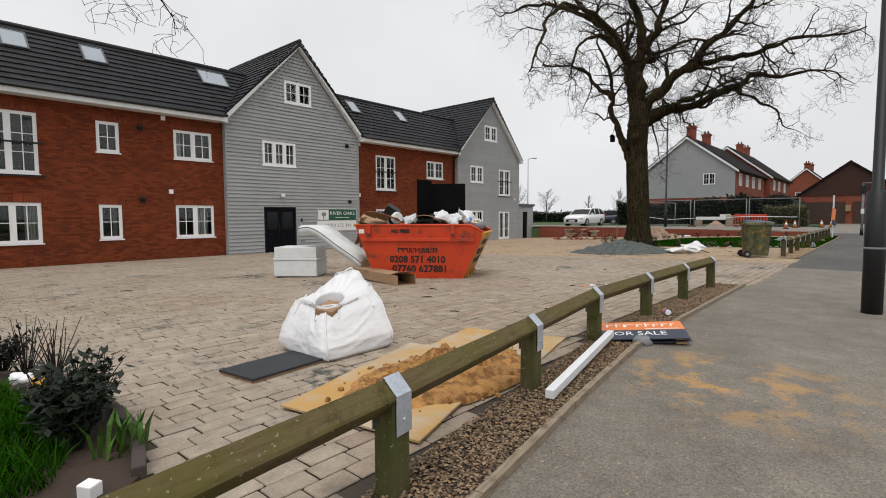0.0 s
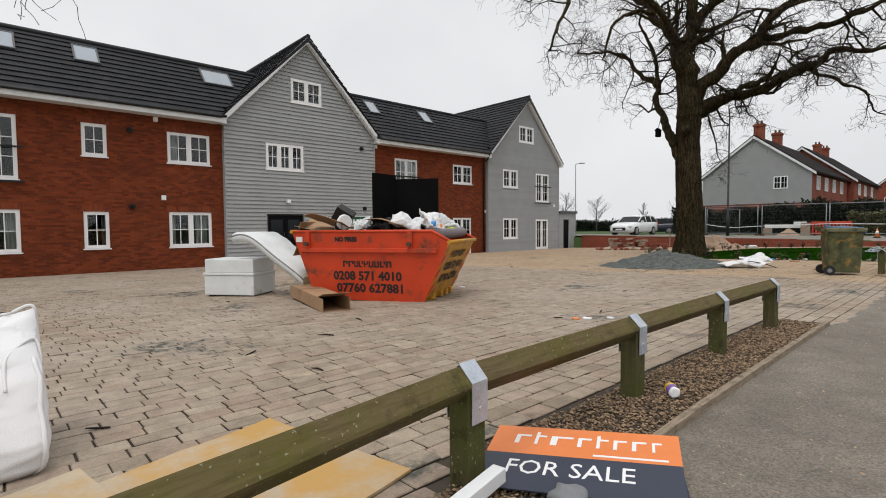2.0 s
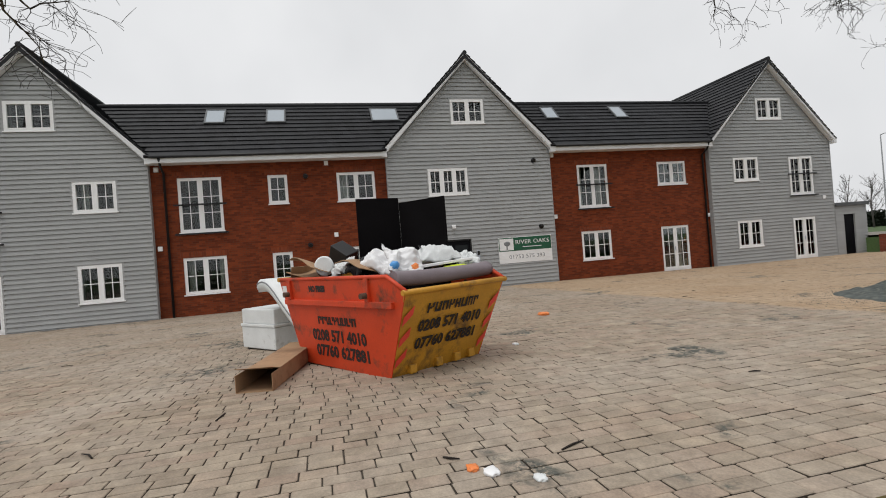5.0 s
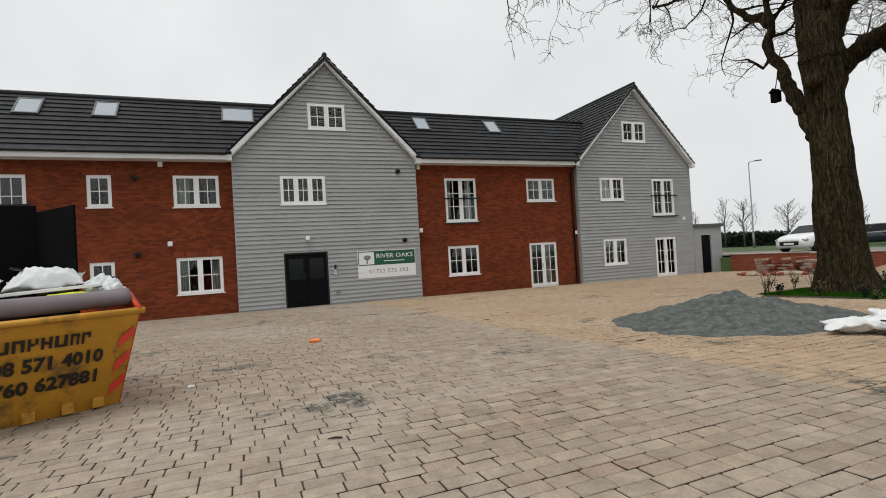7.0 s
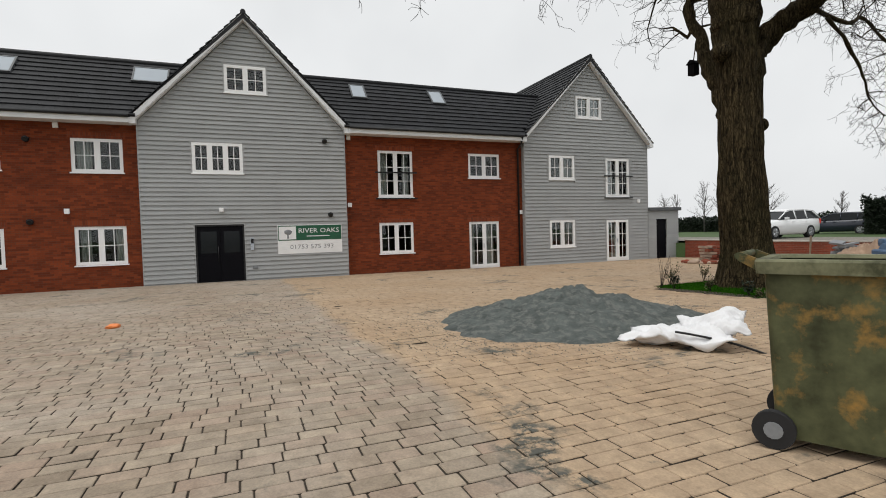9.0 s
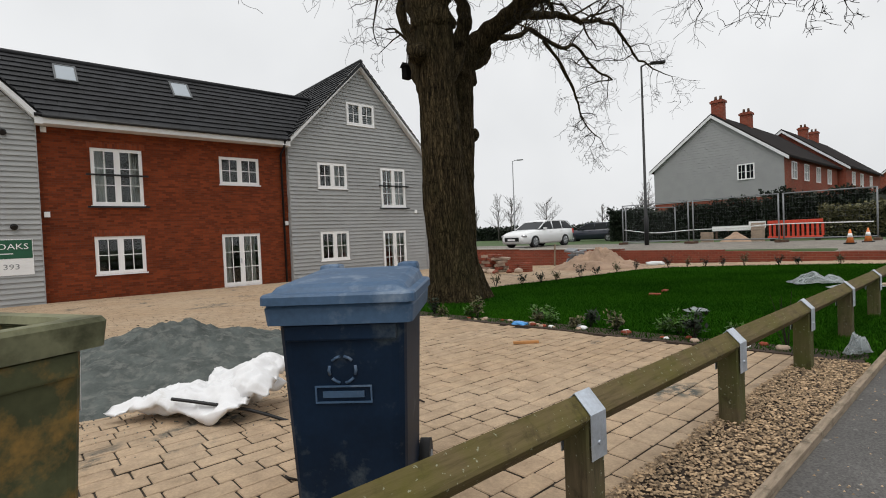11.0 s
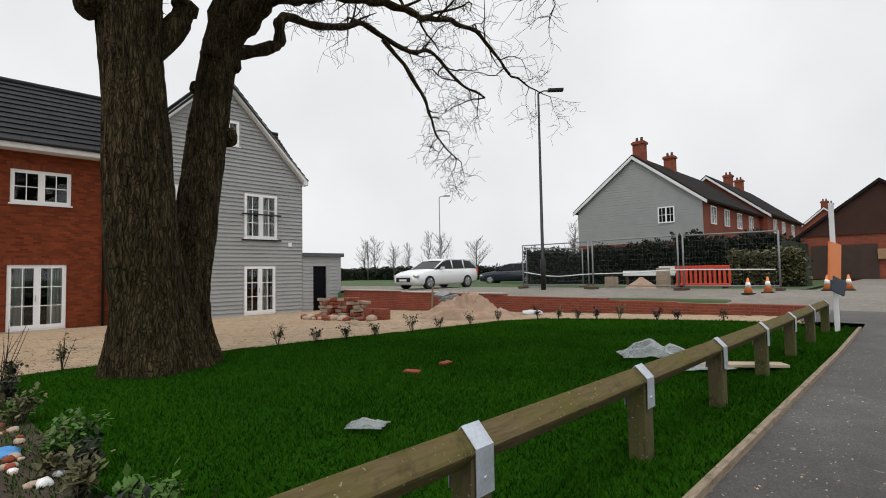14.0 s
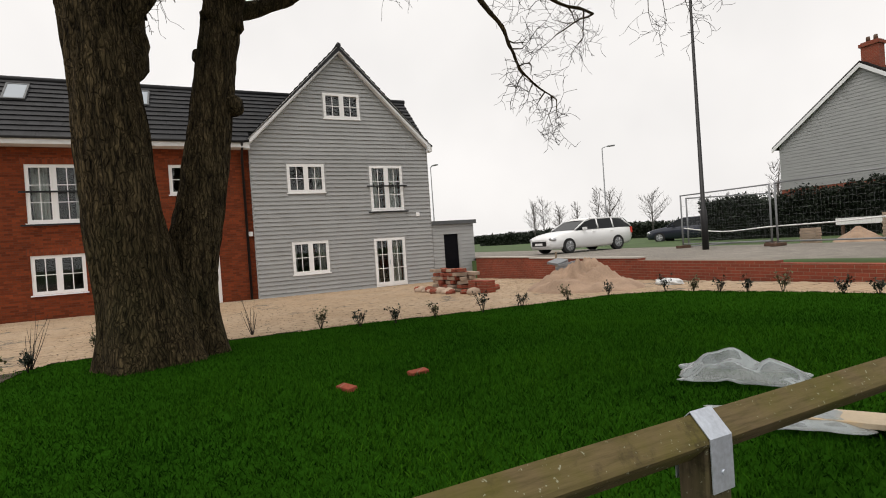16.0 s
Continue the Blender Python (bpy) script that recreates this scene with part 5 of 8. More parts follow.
limb([O(0.7, 1.88, 6.3), O(1.6, 3.0, 7.0), O(2.2, 4.6, 7.7), O(2.6, 6.4, 8.1), O(2.6, 7.8, 7.5)], 0.14, 0.03, 10, 1.7, 0.3)
limb([O(0.05, -0.62, 7.2), O(-0.2, -2.2, 8.7), O(-0.6, -4.4, 9.5), O(-0.9, -6.6, 8.9), O(-1.0, -7.8, 7.0), O(-1.0, -8.1, 6.4)], 0.14, 0.02, 8, 1.4, 0.35, start=0.5)
limb([O(-0.5, -2.2, 9.0), O(-1.1, -3.4, 8.8), O(-1.3, -4.1, 7.6), O(-1.3, -4.3, 7.0)], 0.08, 0.02, 5, 1.1, 0.35, start=0.5)
ob = part("crown", twigs, "twig", oak, "crown of fine bare twigs")
ob["kind"] = "stuff"

# nesting box on the oak
bm = B()
box(bm, -0.09, 0.09, -0.09, 0.09, 0, 0.26, bev=0.01)
prism(bm, [(-0.12, 0.26), (0.12, 0.26), (0, 0.36)], -0.12, 0.12, "y")
nb = solid("nest_box", bm, "darkboard", "small dark wooden nesting box on the oak", "bird box")
nb.matrix_world = pose(OX - 1.28, OY - 0.05, 4.78)
bm = B()
cyl(bm, (0.0, 0.0, 0.34), (0.15, -0.05, 0.85), 0.012, 6)
part("hanger", bm, "rust", nb)

# ---- low brick retaining wall ----
for i, (x0, x1, zt) in enumerate(((-21.0, -16.8, 0.39), (-16.8, -11.5, 0.35), (-11.5, -7.7, 0.3), (-7.7, -5.7, 0.245), (-5.7, -4.4, 0.225), (-4.4, -2.7, 0.235))):
    bm = B()
    box(bm, x0, x1 - 0.002, 35.6, 35.9, court_z(x0, 35) - 0.3, zt)
    lw = solid("low_wall_%d" % (i + 1), bm, "brick_low", "low red brick retaining wall of the road", "wall", kind="structure")
    if zt > 0.34:
        bm = B()
        box(bm, x0 + 0.002, x1 - 0.004, 35.57, 35.96, zt, zt + 0.045, bev=0.006)
        part("coping", bm, "concrete", lw)

bm = B()
box(bm, -2.7, -2.58, 33.9, 35.6, -0.2, 0.17)
solid("low_wall_return", bm, "brick_low", "short red brick return of the low wall", "wall", kind="structure")

# ---- far houses ----


def house(name, x0, x1, y0, y1, z0, ze, zr, front, label, side_windows=(), gable_windows=(), chimneys=()):
    """A two-storey house whose gable faces -y."""
    h = thing(name, label, "house", "houses beyond the hedge")
    xm = (x0 + x1) / 2
    bm = B()
    prism(bm, [(x0, z0), (x1, z0), (x1, ze), (xm, zr), (x0, ze)], y0, y1, "y")
    part("wall", bm, "brick_low", h)
    if front == "clad":
        bm = B()
        zz = 3.1
        while zz < zr - 0.15:
            f = lambda q: (x1 - xm) if q < ze else (x1 - xm) * (zr - q) / (zr - ze)
            prism(bm, [(xm - f(zz), zz), (xm + f(zz), zz), (xm + max(f(zz + 0.17), 0.01), zz + 0.17), (xm - max(f(zz + 0.17), 0.01), zz + 0.17)], y0 - 0.03, y0 - 0.001, "y")
            prism(bm, [(xm - f(zz), zz + 0.17), (xm + f(zz), zz + 0.17), (xm + max(f(zz + 0.2), 0.01), zz + 0.2), (xm - max(f(zz + 0.2), 0.01), zz + 0.2)], y0 - 0.006, y0 - 0.001, "y")
            zz += 0.2
        part("cladding", bm, "clad", h, "grey boarded gable")
    run, rise = (x1 - xm) + 0.35, (zr - ze) * ((x1 - xm) + 0.35) / (x1 - xm)
    for s in (-1, 1):
        bm = B()
        prism(bm, [(xm, zr + 0.05), (xm + s * run, zr - rise + 0.05), (xm + s * run, zr - rise + 0.22), (xm, zr + 0.25)], y0 - 0.2, y1 + 0.2, "y")
        part("roof", bm, "tile_brown", h, "dark tiled roof slope")
        bm = B()
        prism(bm, [(xm, zr - 0.12), (xm + s * run, zr - rise - 0.12), (xm + s * run, zr - rise + 0.12), (xm, zr + 0.12)], y0 - 0.25, y0 - 0.2, "y")
        part("bargeboard", bm, "white_paint", h)
    for gx0, gx1, gz0, gz1 in gable_windows:
        far_window(h, gx0, gx1, gz0, gz1, y0 - 0.03, "y", -1)
    for wy0, wy1, wz0, wz1 in side_windows:
        far_window(h, wy0, wy1, wz0, wz1, x1, "x", 1)
    for cx, cy, ch in chimneys:
        bm = B()
        box(bm, cx - 0.42, cx + 0.42, cy - 0.32, cy + 0.32, zr - 0.8, zr + ch)
        box(bm, cx - 0.5, cx + 0.5, cy - 0.4, cy + 0.4, zr + ch - 0.25, zr + ch - 0.08)
        c = part("chimney", bm, "brick_low", h, "red brick chimney")
        for dx in (-0.18, 0.18):
            bm = B()
            cyl(bm, (cx + dx, cy, zr + ch), (cx + dx, cy, zr + ch + 0.32), 0.11, 8, 0.09)
            part("chimney_pot", bm, "rust", c)
    return h


def far_window(parent, a, b, z0, z1, plane, axis, s):
    def bx(bm, u0, u1, w0, w1, d0, d1):
        lo, hi = sorted((plane + s * d0, plane + s * d1))
        return box(bm, u0, u1, lo, hi, w0, w1) if axis == "y" else box(bm, lo, hi, u0, u1, w0, w1)
    bm = B()
    f = 0.08
    for q in ((a, a + f, z0, z1), (b - f, b, z0, z1), (a + f, b - f, z1 - f, z1), (a + f, b - f, z0, z0 + f), ((a + b) / 2 - 0.05, (a + b) / 2 + 0.05, z0 + f, z1 - f)):
        bx(bm, *q, 0.0, 0.06)
    w = part("window", bm, "upvc", parent)
    bm = B()
    for k in (0.25, 0.75):
        u = a + (b - a) * k
        bx(bm, u - 0.015, u + 0.015, z0 + f, z1 - f, 0.02, 0.04)
    zm = (z0 + z1) / 2
    bx(bm, a + f, b - f, zm - 0.015, zm + 0.015, 0.02, 0.039)
    part("glazing_bar", bm, "upvc", w)
    bm = B()
    bx(bm, a + f, b - f, z0 + f, z1 - f, 0.003, 0.018)
    part("pane", bm, "carglass", w)


house("grey_gable_house", -21.0, -11.6, 58.5, 74.8, 0.2, 5.95, 9.55, "clad", "two-storey brick house with a grey boarded gable and dark roof",
      [(60.2, 61.5, 4.3, 5.6), (63.6, 64.9, 4.3, 5.6), (67.2, 68.5, 4.3, 5.6), (71.0, 72.3, 4.3, 5.6)], [(-14.6, -13.45, 4.45, 5.62)], [(-16.1, 59.3, 1.35), (-16.3, 66.2, 1.35)])
house("brick_house", -20.9, -11.0, 75.1, 93.0, 0.2, 6.1, 10.1, "brick", "red brick terrace house with dark roof and white verge",
      [(77.5, 78.9, 4.4, 5.7), (81.5, 82.9, 4.4, 5.7), (86.5, 87.9, 4.4, 5.7)], [], [(-16.0, 83.0, 1.3), (-16.0, 87.5, 1.3)])
house("brick_house", -14.5, -6.5, 108.0, 122.0, 0.2, 5.6, 9.2, "brick", "distant red brick house with paired chimneys", [], [(-12.0, -10.6, 4.0, 5.2)], [(-10.6, 110.0, 1.2), (-10.4, 113.5, 1.2)])
house("brick_house", 4.0, 13.0, 84.0, 100.0, 0.2, 5.6, 9.6, "brick", "distant red brick house behind the garage", [], [(7.6, 8.8, 4.0, 5.2)], [(6.0, 86.0, 1.2)])

garage = thing("garage", "brown brick garage with a steep dark roof and timber doors", "garage")
bm = B()
prism(bm, [(-6.4, 0.2), (1.4, 0.2), (1.4, 3.0), (-2.5, 6.0), (-6.4, 3.0)], 60.0, 67.0, "y")
part("wall", bm, "brick_low", garage)
for s in (-1, 1):
    bm = B()
    prism(bm, [(-2.5, 6.02), (-2.5 + s * 4.3, 2.72), (-2.5 + s * 4.3, 2.9), (-2.5, 6.22)], 59.75, 67.2, "y")
    part("roof", bm, "tile_brown", garage)
bm = B()
for i in range(18):
    f = lambda q: 3.9 * (6.0 - q) / 3.0
    z = 3.0 + i * 0.16
    prism(bm, [(-2.5 - f(z), z), (-2.5 + f(z), z), (-2.5 + f(z + 0.155), z + 0.155), (-2.5 - f(z + 0.155), z + 0.155)], 59.92, 59.999, "y")
part("gable_tiles", bm, "tile_red", garage)
for x0 in (-5.9, -2.2):
    bm = B()
    box(bm, x0, x0 + 3.18, 59.93, 59.98, 0.36, 2.4)
    part("garage_door", bm, "door_brown", garage, "brown boarded garage door")
bm = B()
box(bm, -2.75, -2.35, 59.8, 59.9, 1.5, 2.1, bev=0.02)
part("wall_lantern", bm, "card", garage)

# ---- lamp columns and sign posts ----


def lamp_column(x, y, z, h, arm, label, mat="lampgrey", r=0.07, door_top=1.3, swell=1.5):
    t = thing("street_lamp", label, "street lamp", "street lamp columns")
    bm = B()
    tube(bm, [(x, y, z - 0.2), (x, y, z + door_top), (x, y, z + door_top + 0.03), (x, y, z + h)], [r * swell, r * swell, r, r * 0.6], 14)
    part("column", bm, mat, t)
    bm = B()
    tube(bm, [(x, y, z + h), (x + arm[0] * 0.5, y + arm[1] * 0.5, z + h + 0.1), (x + arm[0], y + arm[1], z + h + 0.1)], [r * 0.6, 0.03, 0.03], 8)
    part("arm", bm, mat, t)
    bm = B()
    a = math.degrees(math.atan2(arm[1], arm[0]))
    box(bm, -0.05, 0.6, -0.14, 0.14, -0.03, 0.07, pose(x + arm[0], y + arm[1], z + h + 0.1, 0, 0, a), bev=0.02)
    part("lantern", bm, mat, t)
    return t


lamp_column(-12.45, 39.7, 0.36, 8.4, (0.35, 0.3), "tall dark street lamp column beside the brick wall", "black")
lamp_column(-35.3, 57.0, 0.36, 8.3, (0.4, 0.3), "tall grey street lamp column beyond the road")
lamp_column(-24.5, 82.0, 0.36, 8.3, (0.4, 0.3), "distant grey street lamp column beside the houses")
lamp_column(-44.0, 44.0, 0.36, 8.0, (0.4, 0.1), "distant grey street lamp column along the road")
near_lamp = lamp_column(-0.07, 7.85, 0.03, 8.0, (0.6, -0.4), "black street lamp column standing on the footpath", "black", 0.058, 1.44, 1.8)
bm = B()
tube(bm, [(-0.07, 7.85, 0.80), (-0.07, 7.85, 0.825)], [0.109, 0.109], 14)
part("collar", bm, "lampgrey", near_lamp)
# crossing sign post
sp = thing("sign_post", "grey post with black sign box beside the path", "sign post")
bm = B()
tube(bm, [(-0.85, 33.6, 0.0), (-0.85, 33.6, 2.8)], 0.05, 12)
part("pole", bm, "lampgrey", sp)
bm = B()
tube(bm, [(-0.85, 33.6, 0.14), (-0.85, 33.6, 0.5)], 0.075, 12)
part("sleeve", bm, "black", sp)
bm = B()
box(bm, -1.0, -0.7, 33.5, 33.54, 2.28, 2.68, bev=0.015)
part("sign_plate", bm, "black", sp)
bm = B()
box(bm, -0.9, -0.52, 33.45, 33.7, 2.8, 2.84, bev=0.005)
part("solar_cap", bm, "lampgrey", sp)
bm = B()
box(bm, -0.92, -0.78, 33.53, 33.545, 1.25, 1.5)
part("notice", bm, "paint_white", sp)


# ---- the skip and what lies in it ----
SK = pose(-7.77, 8.21, court_z(-7.77, 8.21) + 0.015, 0, 0, 30)
skip = thing("rubbish_skip", "orange and yellow steel skip heaped with rubbish, on the block paving", "skip", at=SK)
LB, WB, H_ = 0.97, 0.7, 1.13
ends = {-1: (1.36, 1.13), 1: (1.42, 0.96)}


def plate(bm, quad, t):
    """A flat plate of thickness t from four or more corners."""
    q = [Vector(p) for p in quad]
    n = (q[1] - q[0]).cross(q[2] - q[0]).normalized() * t
    a = [bm.verts.new(p) for p in q]
    b = [bm.verts.new(p + n) for p in q]
    k = len(q)
    bm.faces.new(a[::-1])
    bm.faces.new(b)
    for i in range(k):
        bm.faces.new((a[i], a[(i + 1) % k], b[(i + 1) % k], b[i]))
    return bm


for s in (-1, 1):
    bm = B()
    w = lambda z: WB + 0.09 * z / H_
    out = [(-LB, 0), (LB, 0), (1.42, 0.96), (1.14, H_), (-1.36, H_)]
    q = [(x, s * w(z), z) for x, z in out]
    plate(bm, q if s > 0 else q[::-1], -0.012)
    side = part("side_plate", bm, "orange", skip, "scuffed orange side plate")
    yy = lambda z: s * w(z)
    # rolled top edge, ledge bar, ribs and lifting lugs
    bm = B()
    tube(bm, [(-1.38, yy(H_), H_), (1.14, yy(H_), H_), (1.43, yy(0.96), 0.97)], 0.026, 8)
    part("top_edge", bm, "orange", side)
    bm = B()
    box(bm, -1.2, 1.22, min(yy(0.8), yy(0.8) + s * 0.06), max(yy(0.8), yy(0.8) + s * 0.06), 0.79, 0.86, bev=0.008)
    part("ledge_bar", bm, "orange", side)
    for x in (-1.05, 0.78):
        bm = B()
        box(bm, x - 0.04, x + 0.04, min(yy(1), yy(1) + s * 0.05), max(yy(1), yy(1) + s * 0.05), 0.86, 1.12, bev=0.006)
        part("rib", bm, "orange", side)
        bm = B()
        cyl(bm, (x, yy(0.92), 0.93), (x, yy(0.92) + s * 0.13, 0.93), 0.035, 10)
        part("lifting_lug", bm, "rust", side)
for s in (-1, 1):
    xt, zt = ends[s]
    zt_ = zt if s > 0 else H_
    bm = B()
    q = [(s * LB, -WB, 0), (s * LB, WB, 0), (s * xt, WB + 0.09, zt_), (s * xt, -WB - 0.09, zt_)]
    plate(bm, q if s < 0 else q[::-1], 0.012)
    endp = part("end_plate", bm, "yellow", skip, "dirty yellow sloping end plate")
    bm = B()
    tube(bm, [(s * xt, -WB - 0.12, zt_), (s * xt, WB + 0.12, zt_)], 0.032, 8)
    part("top_edge", bm, "yellow", endp)
    for y in (-0.45, -0.05, 0.25, 0.5):
        bm = B()
        box(bm, s * LB - 0.03, s * LB + 0.09, y - 0.05, y + 0.05, 0.02, 0.12, bev=0.01)
        part("foot_rib", bm, "yellow", endp)
bm = B()
box(bm, -LB, LB, -WB, WB, 0.0, 0.02)
part("floor_plate", bm, "rust", skip)
# stencilled paint: the firm's name is left as a bar, the rest can be read


def on_side(x, z, dep=0.017):
    y = -(WB + 0.09 * z / H_) - dep
    return frame_m((x, y, z), (1, 0, 0), Vector((0, -1, -0.08)))


def on_end(y, z, dep=0.016):
    t = z / 0.96
    ex, ez = Vector((0, 1, 0)), Vector((0.96, 0, -0.45))
    return frame_m((LB + 0.45 * t + dep * 0.9, y, z - dep * 0.42), ex, ez)


def bars_line(parent, mf, u0, u1, v, h, mat="stencil", seed=1, gap=0.02):
    """A line of writing that cannot be set in letters: short plain bars."""
    r = random.Random(seed)
    u = u0
    while u < u1 - 0.03:
        w_ = r.uniform(0.06, 0.1)
        bm = B()
        st = w_ * 0.3
        box(bm, -w_ / 2, -w_ / 2 + st, -h / 2, h / 2, 0, 0.002, mf(u + w_ / 2, v))
        box(bm, w_ / 2 - st, w_ / 2, -h / 2 if r.random() < 0.6 else 0, h / 2, 0, 0.002, mf(u + w_ / 2, v))
        zc = r.choice((-0.4, 0.0, 0.36)) * h
        box(bm, -w_ / 2 + st, w_ / 2 - st, zc - h * 0.11, zc + h * 0.11, 0, 0.002, mf(u + w_ / 2, v))
        part("name_bar", bm, mat, parent)
        u += w_ + gap


lettering("stencil_words", "NO FIRES", 0.1, "stencil", skip, on_side(-0.35, 1.0), width=0.4, bold=0.007)
bars_line(skip, on_side, -0.42, 0.46, 0.6, 0.1, seed=5, gap=0.012)
lettering("stencil_number", "0208 571 4010", 0.2, "stencil", skip, on_side(0.0, 0.4), width=1.22, bold=0.007)
lettering("stencil_number", "07760 627881", 0.2, "stencil", skip, on_side(0.05, 0.2), width=1.18, bold=0.007)
bars_line(skip, on_end, -0.42, 0.42, 0.76, 0.12, seed=6)
lettering("stencil_number", "0208 571 4010", 0.19, "stencil", skip, on_end(0.0, 0.56), width=1.0, bold=0.007)
lettering("stencil_number", "07760 627881", 0.19, "stencil", skip, on_end(0.0, 0.36), width=0.96, bold=0.007)
for i, z in enumerate((0.22, 0.46, 0.7)):
    for s in (-1, 1):
        yy = s * (WB - 0.06 + 0.06 * z)
        bm = B()
        v = [on_end(yy + a, z + b) @ Vector((0, 0, 0)) for a, b in ((-0.06, -0.1), (0.06, 0.02), (0.06, 0.12), (-0.06, 0.0))]
        plate(bm, v, 0.002)
        part("stripe", bm, "red", skip, "red reflective stripe")
bm = B()
box(bm, -0.06, 0.06, -0.045, 0.045, 0, 0.003, on_side(-1.22, 1.0))
part("sticker", bm, "paint_white", skip)


def crumple(bm, c, size, seed, amp=0.16, freq=2.2, sub=4, flat=True):
    """A crumpled sack: a rounded lump with sharp folds and a flat underside."""
    tmp = bmesh.new()
    bmesh.ops.create_icosphere(tmp, subdivisions=sub, radius=1.0)
    for v in tmp.verts:
        p = v.co.copy()
        q = Vector((math.copysign(abs(p.x) ** 0.75, p.x), math.copysign(abs(p.y) ** 0.75, p.y), math.copysign(abs(p.z) ** 0.8, p.z)))
        f = noise.noise(p * freq + Vector((seed, 3.1, 0)))
        g = 1 - abs(noise.noise(p * freq * 2.1 + Vector((0, seed, 5)))) * 2
        h = 1 - abs(noise.noise(p * freq * 4.3 + Vector((2, seed, 1)))) * 2
        q *= 1 + amp * f + amp * 0.55 * g + amp * 0.22 * h
        q = Vector((q.x * size[0], q.y * size[1], q.z * size[2]))
        if flat and q.z < -size[2] * 0.55:
            q.z = -size[2] * 0.55 - 0.02 * (abs(f))
        v.co = q + Vector(c) + Vector((0, 0, size[2] * 0.55 if flat else 0))
    for f in tmp.faces:
        f.smooth = True
    me = bpy.data.meshes.new("tmp")
    tmp.to_mesh(me)
    tmp.free()
    bm.from_mesh(me)
    bpy.data.meshes.remove(me)
    return bm


def in_skip(ob, up=0.1):
    ob.matrix_world = SK @ pose(0, 0, up)
    return ob


bm = B()
mound(bm, 0, 0, 1.22, 0.74, 0.43, lambda x, y: 0.68, 5, 0.5, 0.9, 10, 30)
in_skip(solid("mixed_rubbish", bm, "darkboard", "dark mixed builders' rubbish heaped in the skip", "rubbish", kind="stuff"))
# tall dark boards standing on edge in the skip
for (xa, ya), (xb, yb), top_, lab in (((-0.11, -0.26), (0.08, 0.3), 2.03, "tall dark board standing upright in the skip"), ((0.085, 0.31), (0.85, 0.43), 1.96, "tall dark board leaning beside another in the skip")):
    Lb = math.hypot(xb - xa, yb - ya)
    bm = B()
    box(bm, 0, Lb, -0.012, 0.013, 0.3, top_, pose(xa, ya, 0, 0, 0, math.degrees(math.atan2(yb - ya, xb - xa))), bev=0.004)
    in_skip(solid("dark_board", bm, "darkboard", lab, "board", "dark boards in the skip"))


def pillow(bm, w, d, h, seed, m, k=26, crease=0.05):
    """A stuffed sack: two quilted faces that meet in a pinched seam with pointed corners."""
    grid = {}
    for s in (1, -1):
        for i in range(k + 1):
            for j in range(k + 1):
                u, v = 2 * i / k - 1, 2 * j / k - 1
                edge = i in (0, k) or j in (0, k)
                if s < 0 and edge:
                    grid[(s, i, j)] = grid[(1, i, j)]
                    continue
                fat = (1 - u ** 4) * (1 - v ** 4)
                n1 = noise.noise(Vector((u * 1.4 + seed, v * 1.4, s)))
                n2 = 1 - 2 * abs(noise.noise(Vector((u * 2.6, v * 2.6 + seed, s * 2))))
                n3 = 1 - 2 * abs(noise.noise(Vector((u * 6 + seed, v * 5, s))))
                z = s * h * fat * (0.8 + 0.5 * n1) + crease * n2 * 0.8 + crease * 0.35 * n3
                pin = 1 - 0.13 * (1 - u * u) * v * v - 0.13 * (1 - v * v) * u * u
                bend = 0.1 * noise.noise(Vector((u, v, seed)))
                grid[(s, i, j)] = bm.verts.new(m @ Vector((w / 2 * u * pin + bend * 0.3, d / 2 * v * pin, z + bend)))
        for i in range(k):
            for j in range(k):
                q = [grid[(s, i, j)], grid[(s, i + 1, j)], grid[(s, i + 1, j + 1)], grid[(s, i, j + 1)]]
                f = bm.faces.new(q if s > 0 else q[::-1])
                f.smooth = True
    return bm


SACKS = (
    ("printed_sack", "bagw", "white sack with orange and blue print lying on the heap", 0.5, 0.42, 0.09, 3, pose(1.02, -0.46, 1.15, 48, 16, 80)),
    ("clear_sack", "plastic_w", "bulging milky plastic sack on the skip's heap", 0.65, 0.46, 0.13, 6, pose(0.8, 0.18, 1.16, 14, -6, 70)),
    ("white_sack", "bagw", "long crumpled white sack on the skip's heap", 0.58, 0.36, 0.1, 9, pose(0.56, -0.4, 1.15, 24, 10, 10)),
    ("white_sack", "plastic_w", "small crumpled white sack beside cardboard", 0.34, 0.26, 0.07, 14, pose(-0.22, -0.44, 1.12, 35, -18, 20)),
    ("grey_sack", "black", "small torn grey plastic sack in the skip", 0.4, 0.28, 0.09, 17, pose(0.18, -0.46, 1.1, 30, 8, -10)),
    ("clear_sack", "plastic_w", "small milky plastic bag at the skip's corner", 0.34, 0.28, 0.08, 23, pose(1.0, 0.6, 1.08, 10, 20, 40)),
)
for nm_, mt_, lab, w_, d_, h_, sd_, mm in SACKS:
    bm = B()
    pillow(bm, w_, d_, h_, sd_, mm)
    in_skip(solid(nm_, bm, mt_, lab, "sack", "sacks in the skip"))
for (u_, v_), sz, mt_, lab in (((0.1, -0.08), 0.085, "signorange", "orange printed patch on the white sack"), ((-0.16, -0.12), 0.06, "bluish", "blue printed patch on the white sack")):
    bm = B()
    mound(bm, 0, 0, sz, sz * 0.8, 0.05, lambda x, y: 0, 2, 0.2, 1, 5, 20)
    bmesh.ops.transform(bm, matrix=pose(1.02, -0.46, 1.15, 48, 16, 80) @ pose(u_, v_, 0.065), verts=bm.verts)
    in_skip(solid("label_patch", bm, mt_, lab, "label"))
bm = B()
